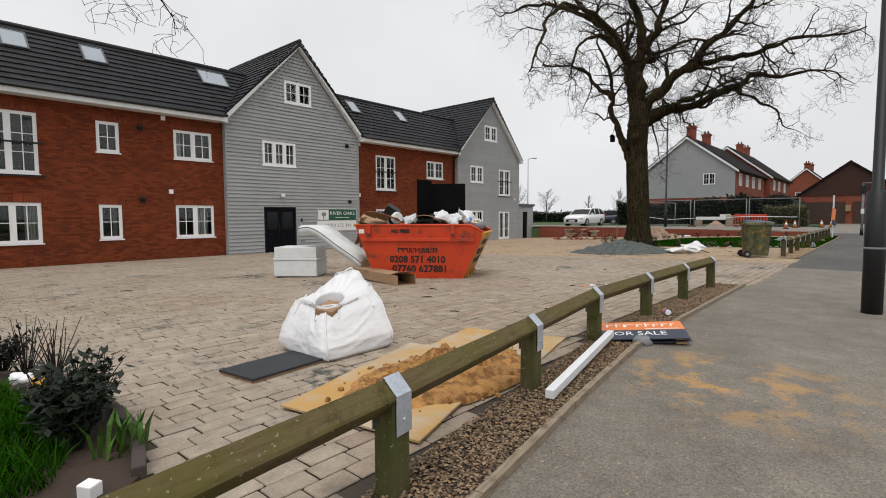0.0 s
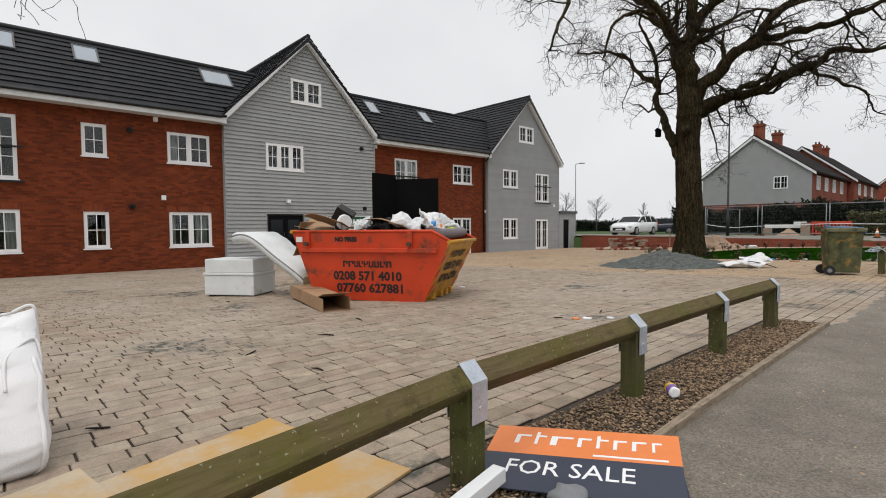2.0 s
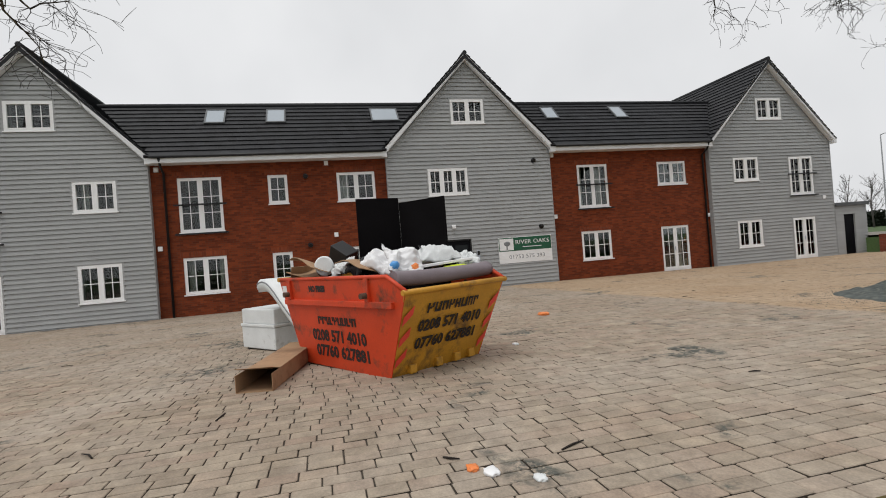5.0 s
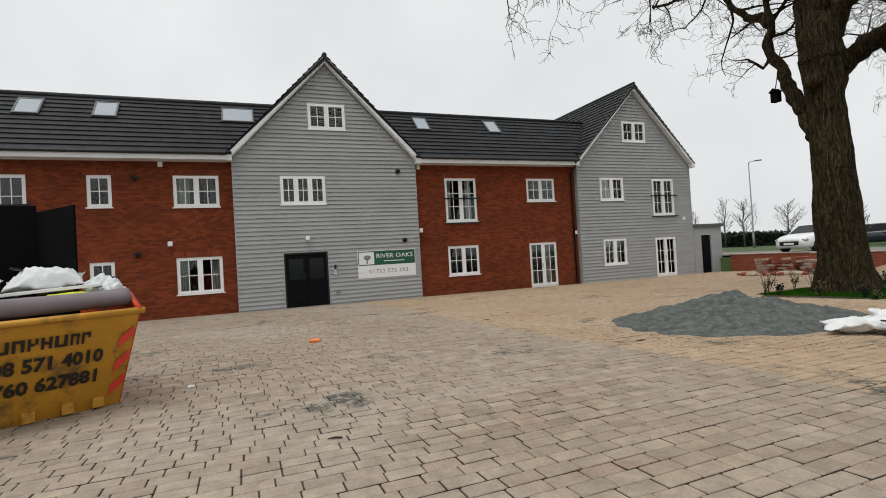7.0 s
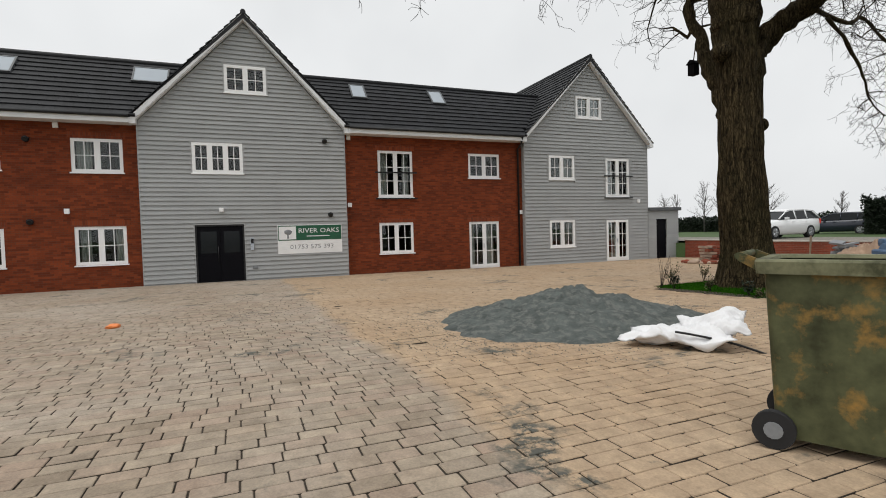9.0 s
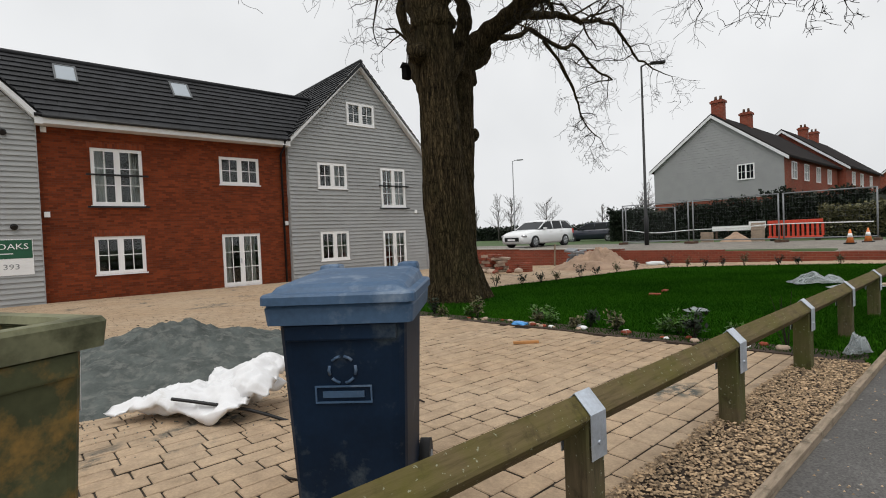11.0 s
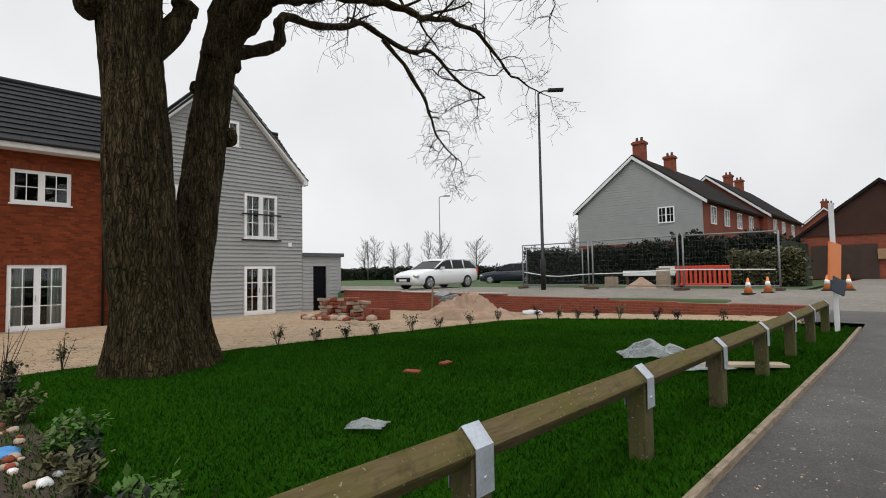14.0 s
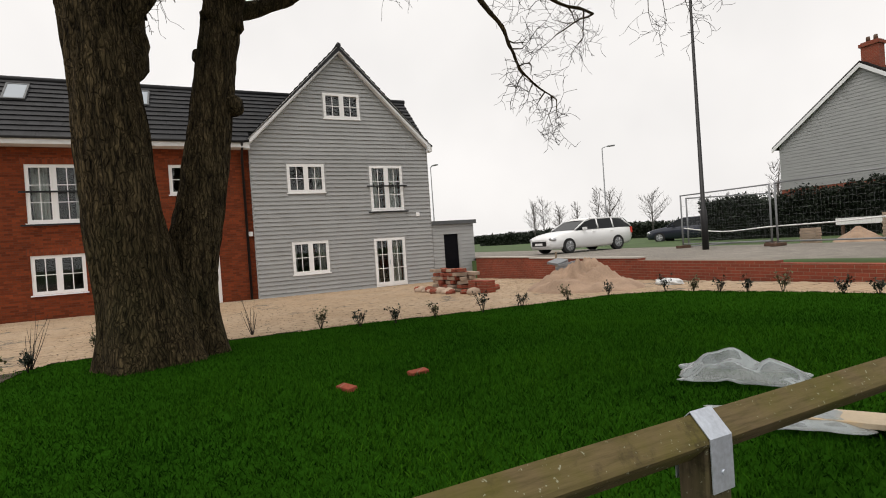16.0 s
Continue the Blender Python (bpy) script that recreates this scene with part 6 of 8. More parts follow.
tube(bm, limb_line([(1.18, -0.74, 1.0), (1.19, -0.3, 0.985), (1.2, 0.2, 0.985), (1.2, 0.76, 1.0)]), 0.085, 16, wob=0.12)
cr = in_skip(solid("carpet_roll", bm, "foam", "rolled grey-lilac carpet along the skip's end", "carpet"))
bm = B()
box(bm, -0.5, 0.5, -0.04, 0.04, 0, 0.03, pose(1.06, 0.12, 1.1, 0, -3, 84), bev=0.004)
in_skip(solid("white_strip", bm, "upvc", "long white plastic strip lying on rubbish", "trim"))
bm = B()
crumple(bm, (1.1, 0.3, 0.99), (0.09, 0.2, 0.06), 21, sub=3)
in_skip(solid("yellow_cloth", bm, surf("lime_cloth", (0.5, 0.6, 0.03), 0.7, 0.1, 3, 50, 0.1), "small lime yellow cloth on the heap", "cloth"))
for a_, b_, r_ in (((0.55, 0.5, 1.12), (1.0, 0.75, 1.2), 0.014), ((0.4, 0.3, 1.18), (0.9, -0.1, 1.34), 0.012), ((-0.3, 0.1, 1.1), (0.5, -0.2, 1.25), 0.016)):
    bm = B()
    tube(bm, limb_line([a_, tuple((p + q) / 2 + 0.03 for p, q in zip(a_, b_)), b_]), r_, 6)
    in_skip(solid("black_pipe", bm, "black", "thin black plastic pipe poking from the rubbish", "pipe", "pipes in the skip"))
bm = B()
tube(bm, [(-0.66, -0.4, 1.06), (-0.64, -0.44, 1.1), (-0.46, -0.6, 1.2), (-0.45, -0.61, 1.2)], [0.1, 0.115, 0.125, 0.1], 18)
bk = in_skip(solid("bucket", bm, "plastic_w", "white plastic bucket lying on its side in the skip", "bucket"))
bm = B()
tube(bm, [(-0.6, -0.476, 1.122), (-0.53, -0.54, 1.162)], 0.127, 18)
part("band", bm, "black", bk)
bm = B()
box(bm, -0.16, 0.16, -0.12, 0.12, -0.14, 0.14, pose(-0.76, -0.1, 1.3, 20, 32, 20), bev=0.012)
in_skip(solid("black_box", bm, "black", "black plastic crate poking out of the skip", "crate"))


def bent_sheet(bm, w, d, k=10, amp=0.06, seed=0, t=0.008):
    """A warped sheet in the xy plane."""
    rows = []
    for i in range(k + 1):
        row = []
        for j in range(k + 1):
            x, y = w * (i / k - 0.5), d * (j / k - 0.5)
            row.append((x, y, amp * noise.noise(Vector((x * 1.6 + seed, y * 1.6, seed)))))
        rows.append(row)
    top = [[bm.verts.new((x, y, z + t)) for x, y, z in r] for r in rows]
    bot = [[bm.verts.new(p) for p in r] for r in rows]
    for i in range(k):
        for j in range(k):
            bm.faces.new((top[i][j], top[i + 1][j], top[i + 1][j + 1], top[i][j + 1]))
            bm.faces.new((bot[i][j], bot[i][j + 1], bot[i + 1][j + 1], bot[i + 1][j]))
    for i in range(k):
        bm.faces.new((top[i][0], bot[i][0], bot[i + 1][0], top[i + 1][0]))
        bm.faces.new((top[i][k], top[i + 1][k], bot[i + 1][k], bot[i][k]))
        bm.faces.new((top[0][i], top[0][i + 1], bot[0][i + 1], bot[0][i]))
        bm.faces.new((top[k][i], bot[k][i], bot[k][i + 1], top[k][i + 1]))
    return bm


for i, (m, w, d, lab) in enumerate(((pose(-1.05, -0.25, 1.12, 8, 14, 10), 0.8, 0.75, "flattened brown cardboard over the skip's edge"),
                                    (pose(-1.44, -0.3, 0.92, 0, -68, 6), 0.6, 0.7, "brown cardboard bent down over the skip's side"),
                                    (pose(0.25, -0.5, 1.13, -12, 4, -8), 0.7, 0.4, "torn brown cardboard on the heap"),
                                    (pose(-0.78, -0.56, 1.19, -8, 4, -6), 0.8, 0.42, "folded brown cardboard lying along the skip's edge"))):
    bm = B()
    bent_sheet(bm, w, d, 8, 0.14, i * 3.3)
    bmesh.ops.transform(bm, matrix=m, verts=bm.verts)
    in_skip(solid("cardboard_sheet", bm, "card", lab, "cardboard", "cardboard in the skip"))

# mattress and white box beside the skip
bm = B()
k = 16
prev = None
for i in range(k + 1):
    t = i / k
    x = -2.86 + 1.5 * t
    z = 0.9 - 0.76 * t ** 1.7 + 0.1 * math.sin(t * 6.3) * (1 - t)
    ring = []
    for dy, dz in ((-0.42, -0.09), (-0.45, 0), (-0.42, 0.09), (0.42, 0.09), (0.45, 0), (0.42, -0.09)):
        ring.append(bm.verts.new((x, -0.05 + dy, z + dz + 0.012 * math.sin(i * 2.2) * (dz > 0))))
    if prev:
        for j in range(6):
            f = bm.faces.new((prev[j], prev[(j + 1) % 6], ring[(j + 1) % 6], ring[j]))
            f.smooth = True
    else:
        bm.faces.new(ring)
    prev = ring
bm.faces.new(prev[::-1])
bmesh.ops.recalc_face_normals(bm, faces=bm.faces)
mt = in_skip(solid("mattress", bm, "plastic_w", "bent white mattress slumped between skip and white box", "mattress"))
for s in (-1, 1):
    bm = B()
    pts = []
    for i in range(k + 1):
        t = i / k
        pts.append((-2.86 + 1.5 * t, -0.05 + s * 0.44, 0.9 - 0.76 * t ** 1.7 + 0.1 * math.sin(t * 6.3) * (1 - t) + 0.045))
    tube(bm, pts, 0.012, 6)
    part("piping", bm, "lampgrey", mt)
wb = thing("white_tank", "white plastic box with a moulded band standing on the paving", "box", at=pose(-10.32, 6.62, court_z(-10.3, 6.6), 0, 0, 38))
bm = B()
box(bm, -0.5, 0.5, -0.4, 0.4, 0.03, 0.4, bev=0.02)
part("body", bm, "plastic_w", wb)
bm = B()
box(bm, -0.515, 0.515, -0.415, 0.415, 0.4, 0.45, bev=0.012)
part("band", bm, "plastic_w", wb)
bm = B()
box(bm, -0.49, 0.49, -0.39, 0.39, 0.45, 0.7, bev=0.02)
part("lid", bm, "plastic_w", wb)
for a, b in ((-0.4, -0.3), (0.4, -0.3), (-0.4, 0.3), (0.4, 0.3)):
    bm = B()
    box(bm, a - 0.05, a + 0.05, b - 0.05, b + 0.05, 0, 0.03)
    part("foot_block", bm, "black", wb)
# long open carton
ct = thing("long_carton", "long open brown cardboard carton on the paving", "carton", at=pose(-6.78, 6.64, court_z(-6.8, 6.6), 0, 0, 167))
bm = B()
box(bm, 0.0, 2.0, -0.2, 0.2, 0, 0.006)
box(bm, 0.0, 2.0, -0.2, -0.194, 0.006, 0.19)
box(bm, 0.0, 2.0, 0.194, 0.2, 0.006, 0.19)
box(bm, 0.3, 2.0, -0.194, 0.194, 0.185, 0.191)
box(bm, 1.994, 2.0, -0.194, 0.194, 0.006, 0.185)
part("body", bm, "card", ct)
bm = B()
bent_sheet(bm, 0.34, 0.39, 4, 0.03, 3, 0.005)
bmesh.ops.transform(bm, matrix=pose(0.16, 0, 0.22, 0, 14, 0), verts=bm.verts)
part("flap", bm, "card", ct)

# ---- bulk bag, slab, plywood and sand ----
bag = thing("bulk_bag", "white woven builder's bag, open and slumped, on the paving", "bulk bag")
bm = B()
bx, by, bz = -3.8, 2.81, court_z(-3.8, 2.8)
NS, NR = 144, 40
# height up the side, shift and half size of the bag's outline
BAG = ((0.0, 0.0, 0.0, 0.33, 0.35), (0.07, 0.0, 0.0, 0.365, 0.385), (0.3, -0.01, 0.0, 0.37, 0.385), (0.6, -0.05, 0.02, 0.33, 0.36), (0.85, -0.08, 0.05, 0.285, 0.33), (1.0, -0.1, 0.07, 0.24, 0.295))


def bag_pt(u, s):
    """A point of the bag's cloth: u goes up the side, s round it."""
    t = 2 * math.pi * s / NS
    c, q = math.cos(t), math.sin(t)
    sq = (abs(c) ** 9 + abs(q) ** 9) ** (-1 / 9)
    lo, hi_ = [(a, b) for a, b in zip(BAG, BAG[1:]) if a[0] <= u <= b[0]][0]
    f = (u - lo[0]) / (hi_[0] - lo[0])
    dx, dy, hx, hy = (lo[k] + (hi_[k] - lo[k]) * f for k in (1, 2, 3, 4))
    top = 0.5 + 0.19 * max(0, -0.45 * c + 0.8 * q) ** 2 + 0.03 * q - 0.05 * max(0, -q) - 0.05 * max(0, c)
    f1 = 0.05 * noise.noise(Vector((c * 1.6, q * 1.6, u * 2.0)))
    slant = (u * 6.0 - q * 2.2) * max(0.0, c)
    f2 = 0.026 * (1 - 2 * abs(noise.noise(Vector((slant * 0.9 + 3, q * 0.7, u * 2.4 + c)))))
    f3 = 0.012 * (1 - 2 * abs(noise.noise(Vector((c * 5 + 4, q * 5, u * 9)))))
    k = 1 + (f1 + f2 + f3) * min(1, u * 5)
    return Vector((bx + dx + hx * c * sq * k, by + dy + hy * q * sq * k, bz + 0.004 + top * u * (1 + 0.05 * noise.noise(Vector((c * 3, q * 3, 7))))))


rings = [[bm.verts.new(bag_pt(i / NR, s)) for s in range(NS)] for i in range(NR + 1)]
# cloth drawn in over the top to a small open mouth, then down inside
mouth = Vector((bx + 0.06, by - 0.12, bz + 0.5))
for grow, sink in ((0.9, 0.0), (0.78, -0.012), (0.64, -0.03), (0.52, -0.03), (0.45, -0.012), (0.41, -0.03), (0.39, -0.1), (0.38, -0.22)):
    ring = []
    for s in range(NS):
        p = bag_pt(1, s)
        t = 2 * math.pi * s / NS
        hole = mouth + Vector((0.1 * math.cos(t), 0.14 * math.sin(t), 0.04 * math.sin(t + 0.6) - 0.06 * math.cos(t)))
        w_ = min(1.0, (1 - grow) / 0.55)
        q = p.lerp(hole, w_)
        fold = 0.035 * (1 - 2 * abs(noise.noise(Vector((math.cos(t) * 2.4, math.sin(t) * 2.4, grow * 2))))) * math.sin(math.pi * w_)
        ring.append(bm.verts.new((q.x, q.y, max(bz + 0.1, q.z + sink + fold))))
    rings.append(ring)
for a, b in zip(rings, rings[1:]):
    for s in range(NS):
        f = bm.faces.new((a[s], a[(s + 1) % NS], b[(s + 1) % NS], b[s]))
        f.smooth = True
bm.faces.new(rings[-1])
bm.faces.new(rings[0][::-1])
part("cloth", bm, "bagw", bag)
for s0 in (18, 54, 90, 126):
    # stitched seam up each corner, and a limp loop lying on the shoulder
    bm = B()
    tube(bm, [bag_pt(k / 12, s0) + (bag_pt(k / 12, s0) - Vector((bx, by, bag_pt(k / 12, s0).z))) * 0.01 for k in range(13)], 0.011, 6)
    part("seam", bm, "bagw", bag)
    bm = B()
    a, b = bag_pt(1, s0 - 6), bag_pt(1, s0 + 6)
    tube(bm, limb_line([bag_pt(0.8, s0 - 6), a + Vector((0, 0, 0.012)), (a + b) / 2 + ((a + b) / 2 - mouth) * -0.06 + Vector((0, 0, 0.02)), b + Vector((0, 0, 0.012)), bag_pt(0.8, s0 + 6)]), 0.008, 5)
    part("lifting_loop", bm, "bagw", bag)
bm = B()
box(bm, -0.085, 0.085, -0.12, 0.12, 0, 0.24, pose(mouth.x - 0.01, mouth.y, bz + 0.2, 10, 8, 25), bev=0.006)
solid("small_carton", bm, "card", "brown carton stuffed inside the white bag", "carton")
bm = B()
box(bm, -0.23, 0.23, -0.45, 0.45, 0.014, 0.034, pose(-3.7, 2.2, court_z(-3.7, 2.2) + 0.004, 0, -1.3, 5), bev=0.004)
slab = solid("flat_board", bm, surf("slate_grey_panel", (0.022, 0.025, 0.028), 0.6, 0.2, 4, 60, 0.1), "dark grey flat panel lying on paving under the bag", "panel")
bm = B()
box(bm, -0.225, 0.225, -0.445, 0.445, 0.0, 0.0135, pose(-3.7, 2.2, court_z(-3.7, 2.2) + 0.004, 0, -1.3, 5))
part("board_edge", bm, "card", slab)


def ply(c, a, b, la, lb, z, label):
    a, b = Vector((*a, 0)).normalized(), Vector((*b, 0)).normalized()
    bm = B()
    n = 8
    top = [[None] * (n + 1) for _ in range(n + 1)]
    for lvl, dz in ((0, 0.0), (1, 0.012)):
        for i in range(n + 1):
            for j in range(n + 1):
                p = Vector((*c, 0)) + a * (la * i / n) + b * (lb * j / n)
                w_ = 0.012 * noise.noise(Vector((i * 0.5, j * 0.5, la)))
                v = bm.verts.new((p.x, p.y, court_z(p.x, p.y) + z + dz + max(0, w_)))
                top[i][j] = (v,) if lvl == 0 else top[i][j] + (v,)
    for i in range(n):
        for j in range(n):
            bm.faces.new([top[i][j][1], top[i + 1][j][1], top[i + 1][j + 1][1], top[i][j + 1][1]])
            bm.faces.new([top[i][j][0], top[i][j + 1][0], top[i + 1][j + 1][0], top[i + 1][j][0]])
    for i in range(n):
        for p0, p1 in (((i, 0), (i + 1, 0)), ((i, n), (i + 1, n)), ((0, i), (0, i + 1)), ((n, i), (n, i + 1))):
            u, v = top[p0[0]][p0[1]], top[p1[0]][p1[1]]
            bm.faces.new((u[0], v[0], v[1], u[1]))
    bmesh.ops.recalc_face_normals(bm, faces=bm.faces)
    return solid("plywood_sheet", bm, "ply", label, "plywood", "plywood sheets under the sand")


ply((-1.76, 1.8), (-0.3, 0.95), (-0.98, -0.17), 1.75, 1.05, 0.016, "pale plywood sheet dusted with sand, lying on paving")
ply((-2.27, 4.36), (0.24, -0.97), (-0.985, -0.17), 1.35, 1.08, 0.004, "pale warped plywood sheet lying on paving")
bm = B()
mound(bm, -2.4, 2.75, 0.5, 0.85, 0.13, lambda x, y: court_z(x, y) + 0.03, 12, 0.25, 0.9, 30, 96)
for v in bm.verts:
    hgt = v.co.z - court_z(v.co.x, v.co.y) - 0.03
    if hgt > 0.004:
        v.co.z += min(1, hgt * 14) * (0.06 * noise.noise(v.co * 7) + 0.05 * noise.noise(v.co * 15) + 0.03 * noise.noise(v.co * 34))
rs = random.Random(31)
for i in range(170):
    a, q = rs.uniform(0, 6.28), rs.random() ** 0.5 * 1.12
    x, y = -2.4 + 0.52 * q * math.cos(a), 2.75 + 0.88 * q * math.sin(a)
    r_ = rs.uniform(0.006, 0.022)
    base_ = court_z(x, y) + 0.03 + 0.1 * max(0, 1 - q)
    tmp = bmesh.ops.create_icosphere(bm, subdivisions=1, radius=r_)
    for v in tmp["verts"]:
        v.co = v.co * (1 + 0.5 * noise.noise(v.co * 60 + Vector((i, 0, 0)))) + Vector((x, y, base_ + r_ * 0.3))
solid("sand_heap", bm, "sand", "small heap of orange building sand on plywood", "sand", kind="stuff")

# fallen estate board and its white post
SGN = frame_m((-1.75, 4.86, path_z(0, 5) + 0.085), Vector((0.74, 0.36, 0.07)), Vector((-0.02, -0.12, 1)))
for dz, rot, lab in ((0.0, 4, "fallen sale board lying under another board"), (0.035, 0, "fallen orange and charcoal sale board lying on gravel")):
    top_ = rot == 0
    sb = thing("sale_board", lab, "sale board", "fallen sale boards", at=SGN @ pose(0, 0, dz - 0.05, 0, 0, rot))
    bm = B()
    box(bm, -0.41, 0.41, 0.0, 0.25, 0, 0.006)
    part("upper_panel", bm, "signorange", sb)
    bm = B()
    box(bm, -0.41, 0.41, -0.27, -0.0005, 0, 0.006)
    part("lower_panel", bm, "signnavy", sb)
    if top_:
        lettering("sale_words", "FOR SALE", 0.15, "paint_white", sb, pose(-0.03, -0.11, 0.0065), width=0.52)
        u = -0.3
        for w_ in (0.07, 0.05, 0.1, 0.06, 0.05, 0.055, 0.06, 0.04):
            bm = B()
            box(bm, u, u + w_ * 0.3, 0.09, 0.09 + (0.08 if w_ != 0.05 else 0.11), 0.0062, 0.0075)
            box(bm, u + w_ * 0.3, u + w_, 0.155, 0.17, 0.0062, 0.0075)
            part("name_bar", bm, "paint_white", sb)
            u += w_ + 0.022
        bm = B()
        box(bm, 0.06, 0.36, 0.02, 0.034, 0.0062, 0.0075)
        part("small_print", bm, "paint_white", sb)
bm = B()
box(bm, -0.029, 0.029, 0, 1.74, 0, 0.058, bev=0.004)
wp = solid("white_post", bm, "white_paint", "white painted square timber post lying on gravel", "post")
wp.matrix_world = pose(-1.56, 2.79, path_z(0, 3) + 0.02, 1.3, 0, math.degrees(math.atan2(1.72, -0.32)) - 90)
bm = B()
box(bm, -0.05, 0.05, -0.04, 0.04, 0, 0.07, pose(-1.37, 4.86, path_z(0, 5) + 0.005, 0, 0, 40), bev=0.006)
solid("timber_offcut", bm, surf("raw_offcut", (0.42, 0.27, 0.12), 0.8, 0.2, 4, 50, 0.1), "short raw timber offcut by the sale board", "timber")
bm = B()
crumple(bm, (-1.63, 4.62, path_z(0, 5)), (0.07, 0.06, 0.045), 8, 0.3, 2, 3)
solid("crushed_can", bm, "lampgrey", "crushed grey packaging beside the white post", "litter")
CAN = pose(-1.89, 6.14, path_z(0, 6) + 0.045, 90, 8, 38)
can = thing("drinks_can", "crumpled white and violet drinks can lying on the gravel", "can", at=CAN)
bm = B()
tube(bm, [(0, 0, -0.055), (0, 0, -0.048), (0, 0, 0.02), (0, 0, 0.048), (0, 0, 0.055)], [0.024, 0.033, 0.031, 0.033, 0.024], 16, wob=0.25)
part("body", bm, "paint_white", can)
bm = B()
tube(bm, [(0, 0, -0.012), (0, 0, 0.03)], [0.0355, 0.0355], 16)
part("band", bm, surf("violet_print", (0.22, 0.12, 0.4), 0.4, 0.1, 4, 60, 0.0), can)
bm = B()
tube(bm, [(0, 0, -0.047), (0, 0, -0.028)], [0.0355, 0.0355], 16)
part("base_band", bm, surf("yellow_print", (0.7, 0.42, 0.03), 0.4, 0.1, 4, 60, 0.0), can)


# ---- wheelie bins ----


def bin_body(bm, w, d, h, z0=0.06, taper=0.8, wall=0.012):
    """A tapered open box with rounded corners and an inner skin."""
    def ring(z, k, inset):
        hw, hd, c = w / 2 * k - inset, d / 2 * k - inset, 0.05
        out = []
        for sx, sy in ((1, 1), (-1, 1), (-1, -1), (1, -1)):
            for j in range(4):
                a = math.atan2(sy, sx) - math.pi / 4 + math.pi / 2 * j / 3
                out.append((sx * (hw - c) + c * math.cos(a), sy * (hd - c) + c * math.sin(a), z))
        return [bm.verts.new(p) for p in out]
    rings = [ring(z0 + (h - z0) * t, taper + (1 - taper) * t, 0) for t in (0, 0.3, 0.6, 0.88, 1)]
    rings += [ring(z0 + (h - z0) * t, taper + (1 - taper) * t, wall) for t in (1, 0.5, 0.05)]
    for a, b in zip(rings, rings[1:]):
        for i in range(16):
            f = bm.faces.new((a[i], a[(i + 1) % 16], b[(i + 1) % 16], b[i]))
    bm.faces.new(rings[0][::-1])
    bm.faces.new(rings[-1])
    return bm


def rim_ring(bm, w, d, z0, z1, out, lip, c=0.075):
    """A flanged rim with rounded corners: a sloping outer lip and a flat top round the mouth."""
    def loop(hw, hd, z, r):
        pts = []
        for sx, sy in ((1, 1), (-1, 1), (-1, -1), (1, -1)):
            for j in range(5):
                a = math.atan2(sy, sx) - math.pi / 4 + math.pi / 2 * j / 4
                pts.append(bm.verts.new((sx * (hw - r) + r * math.cos(a), sy * (hd - r) + r * math.sin(a), z)))
        return pts
    hw, hd = w / 2, d / 2
    loops = [loop(hw - lip, hd - lip, z1 - 0.02, c), loop(hw - lip + 0.008, hd - lip + 0.008, z1, c), loop(hw + out * 0.8, hd + out * 0.8, z1, 0.03), loop(hw + out, hd + out, z1 - 0.012, 0.03), loop(hw + out - 0.006, hd + out - 0.006, z0, 0.03), loop(hw + out - 0.016, hd + out - 0.016, z0, 0.03), loop(hw - lip * 0.4, hd - lip * 0.4, z1 - 0.025, 0.05)]
    for a, b in zip(loops, loops[1:] + loops[:1]):
        for i in range(20):
            bm.faces.new((a[i], a[(i + 1) % 20], b[(i + 1) % 20], b[i]))
    return bm


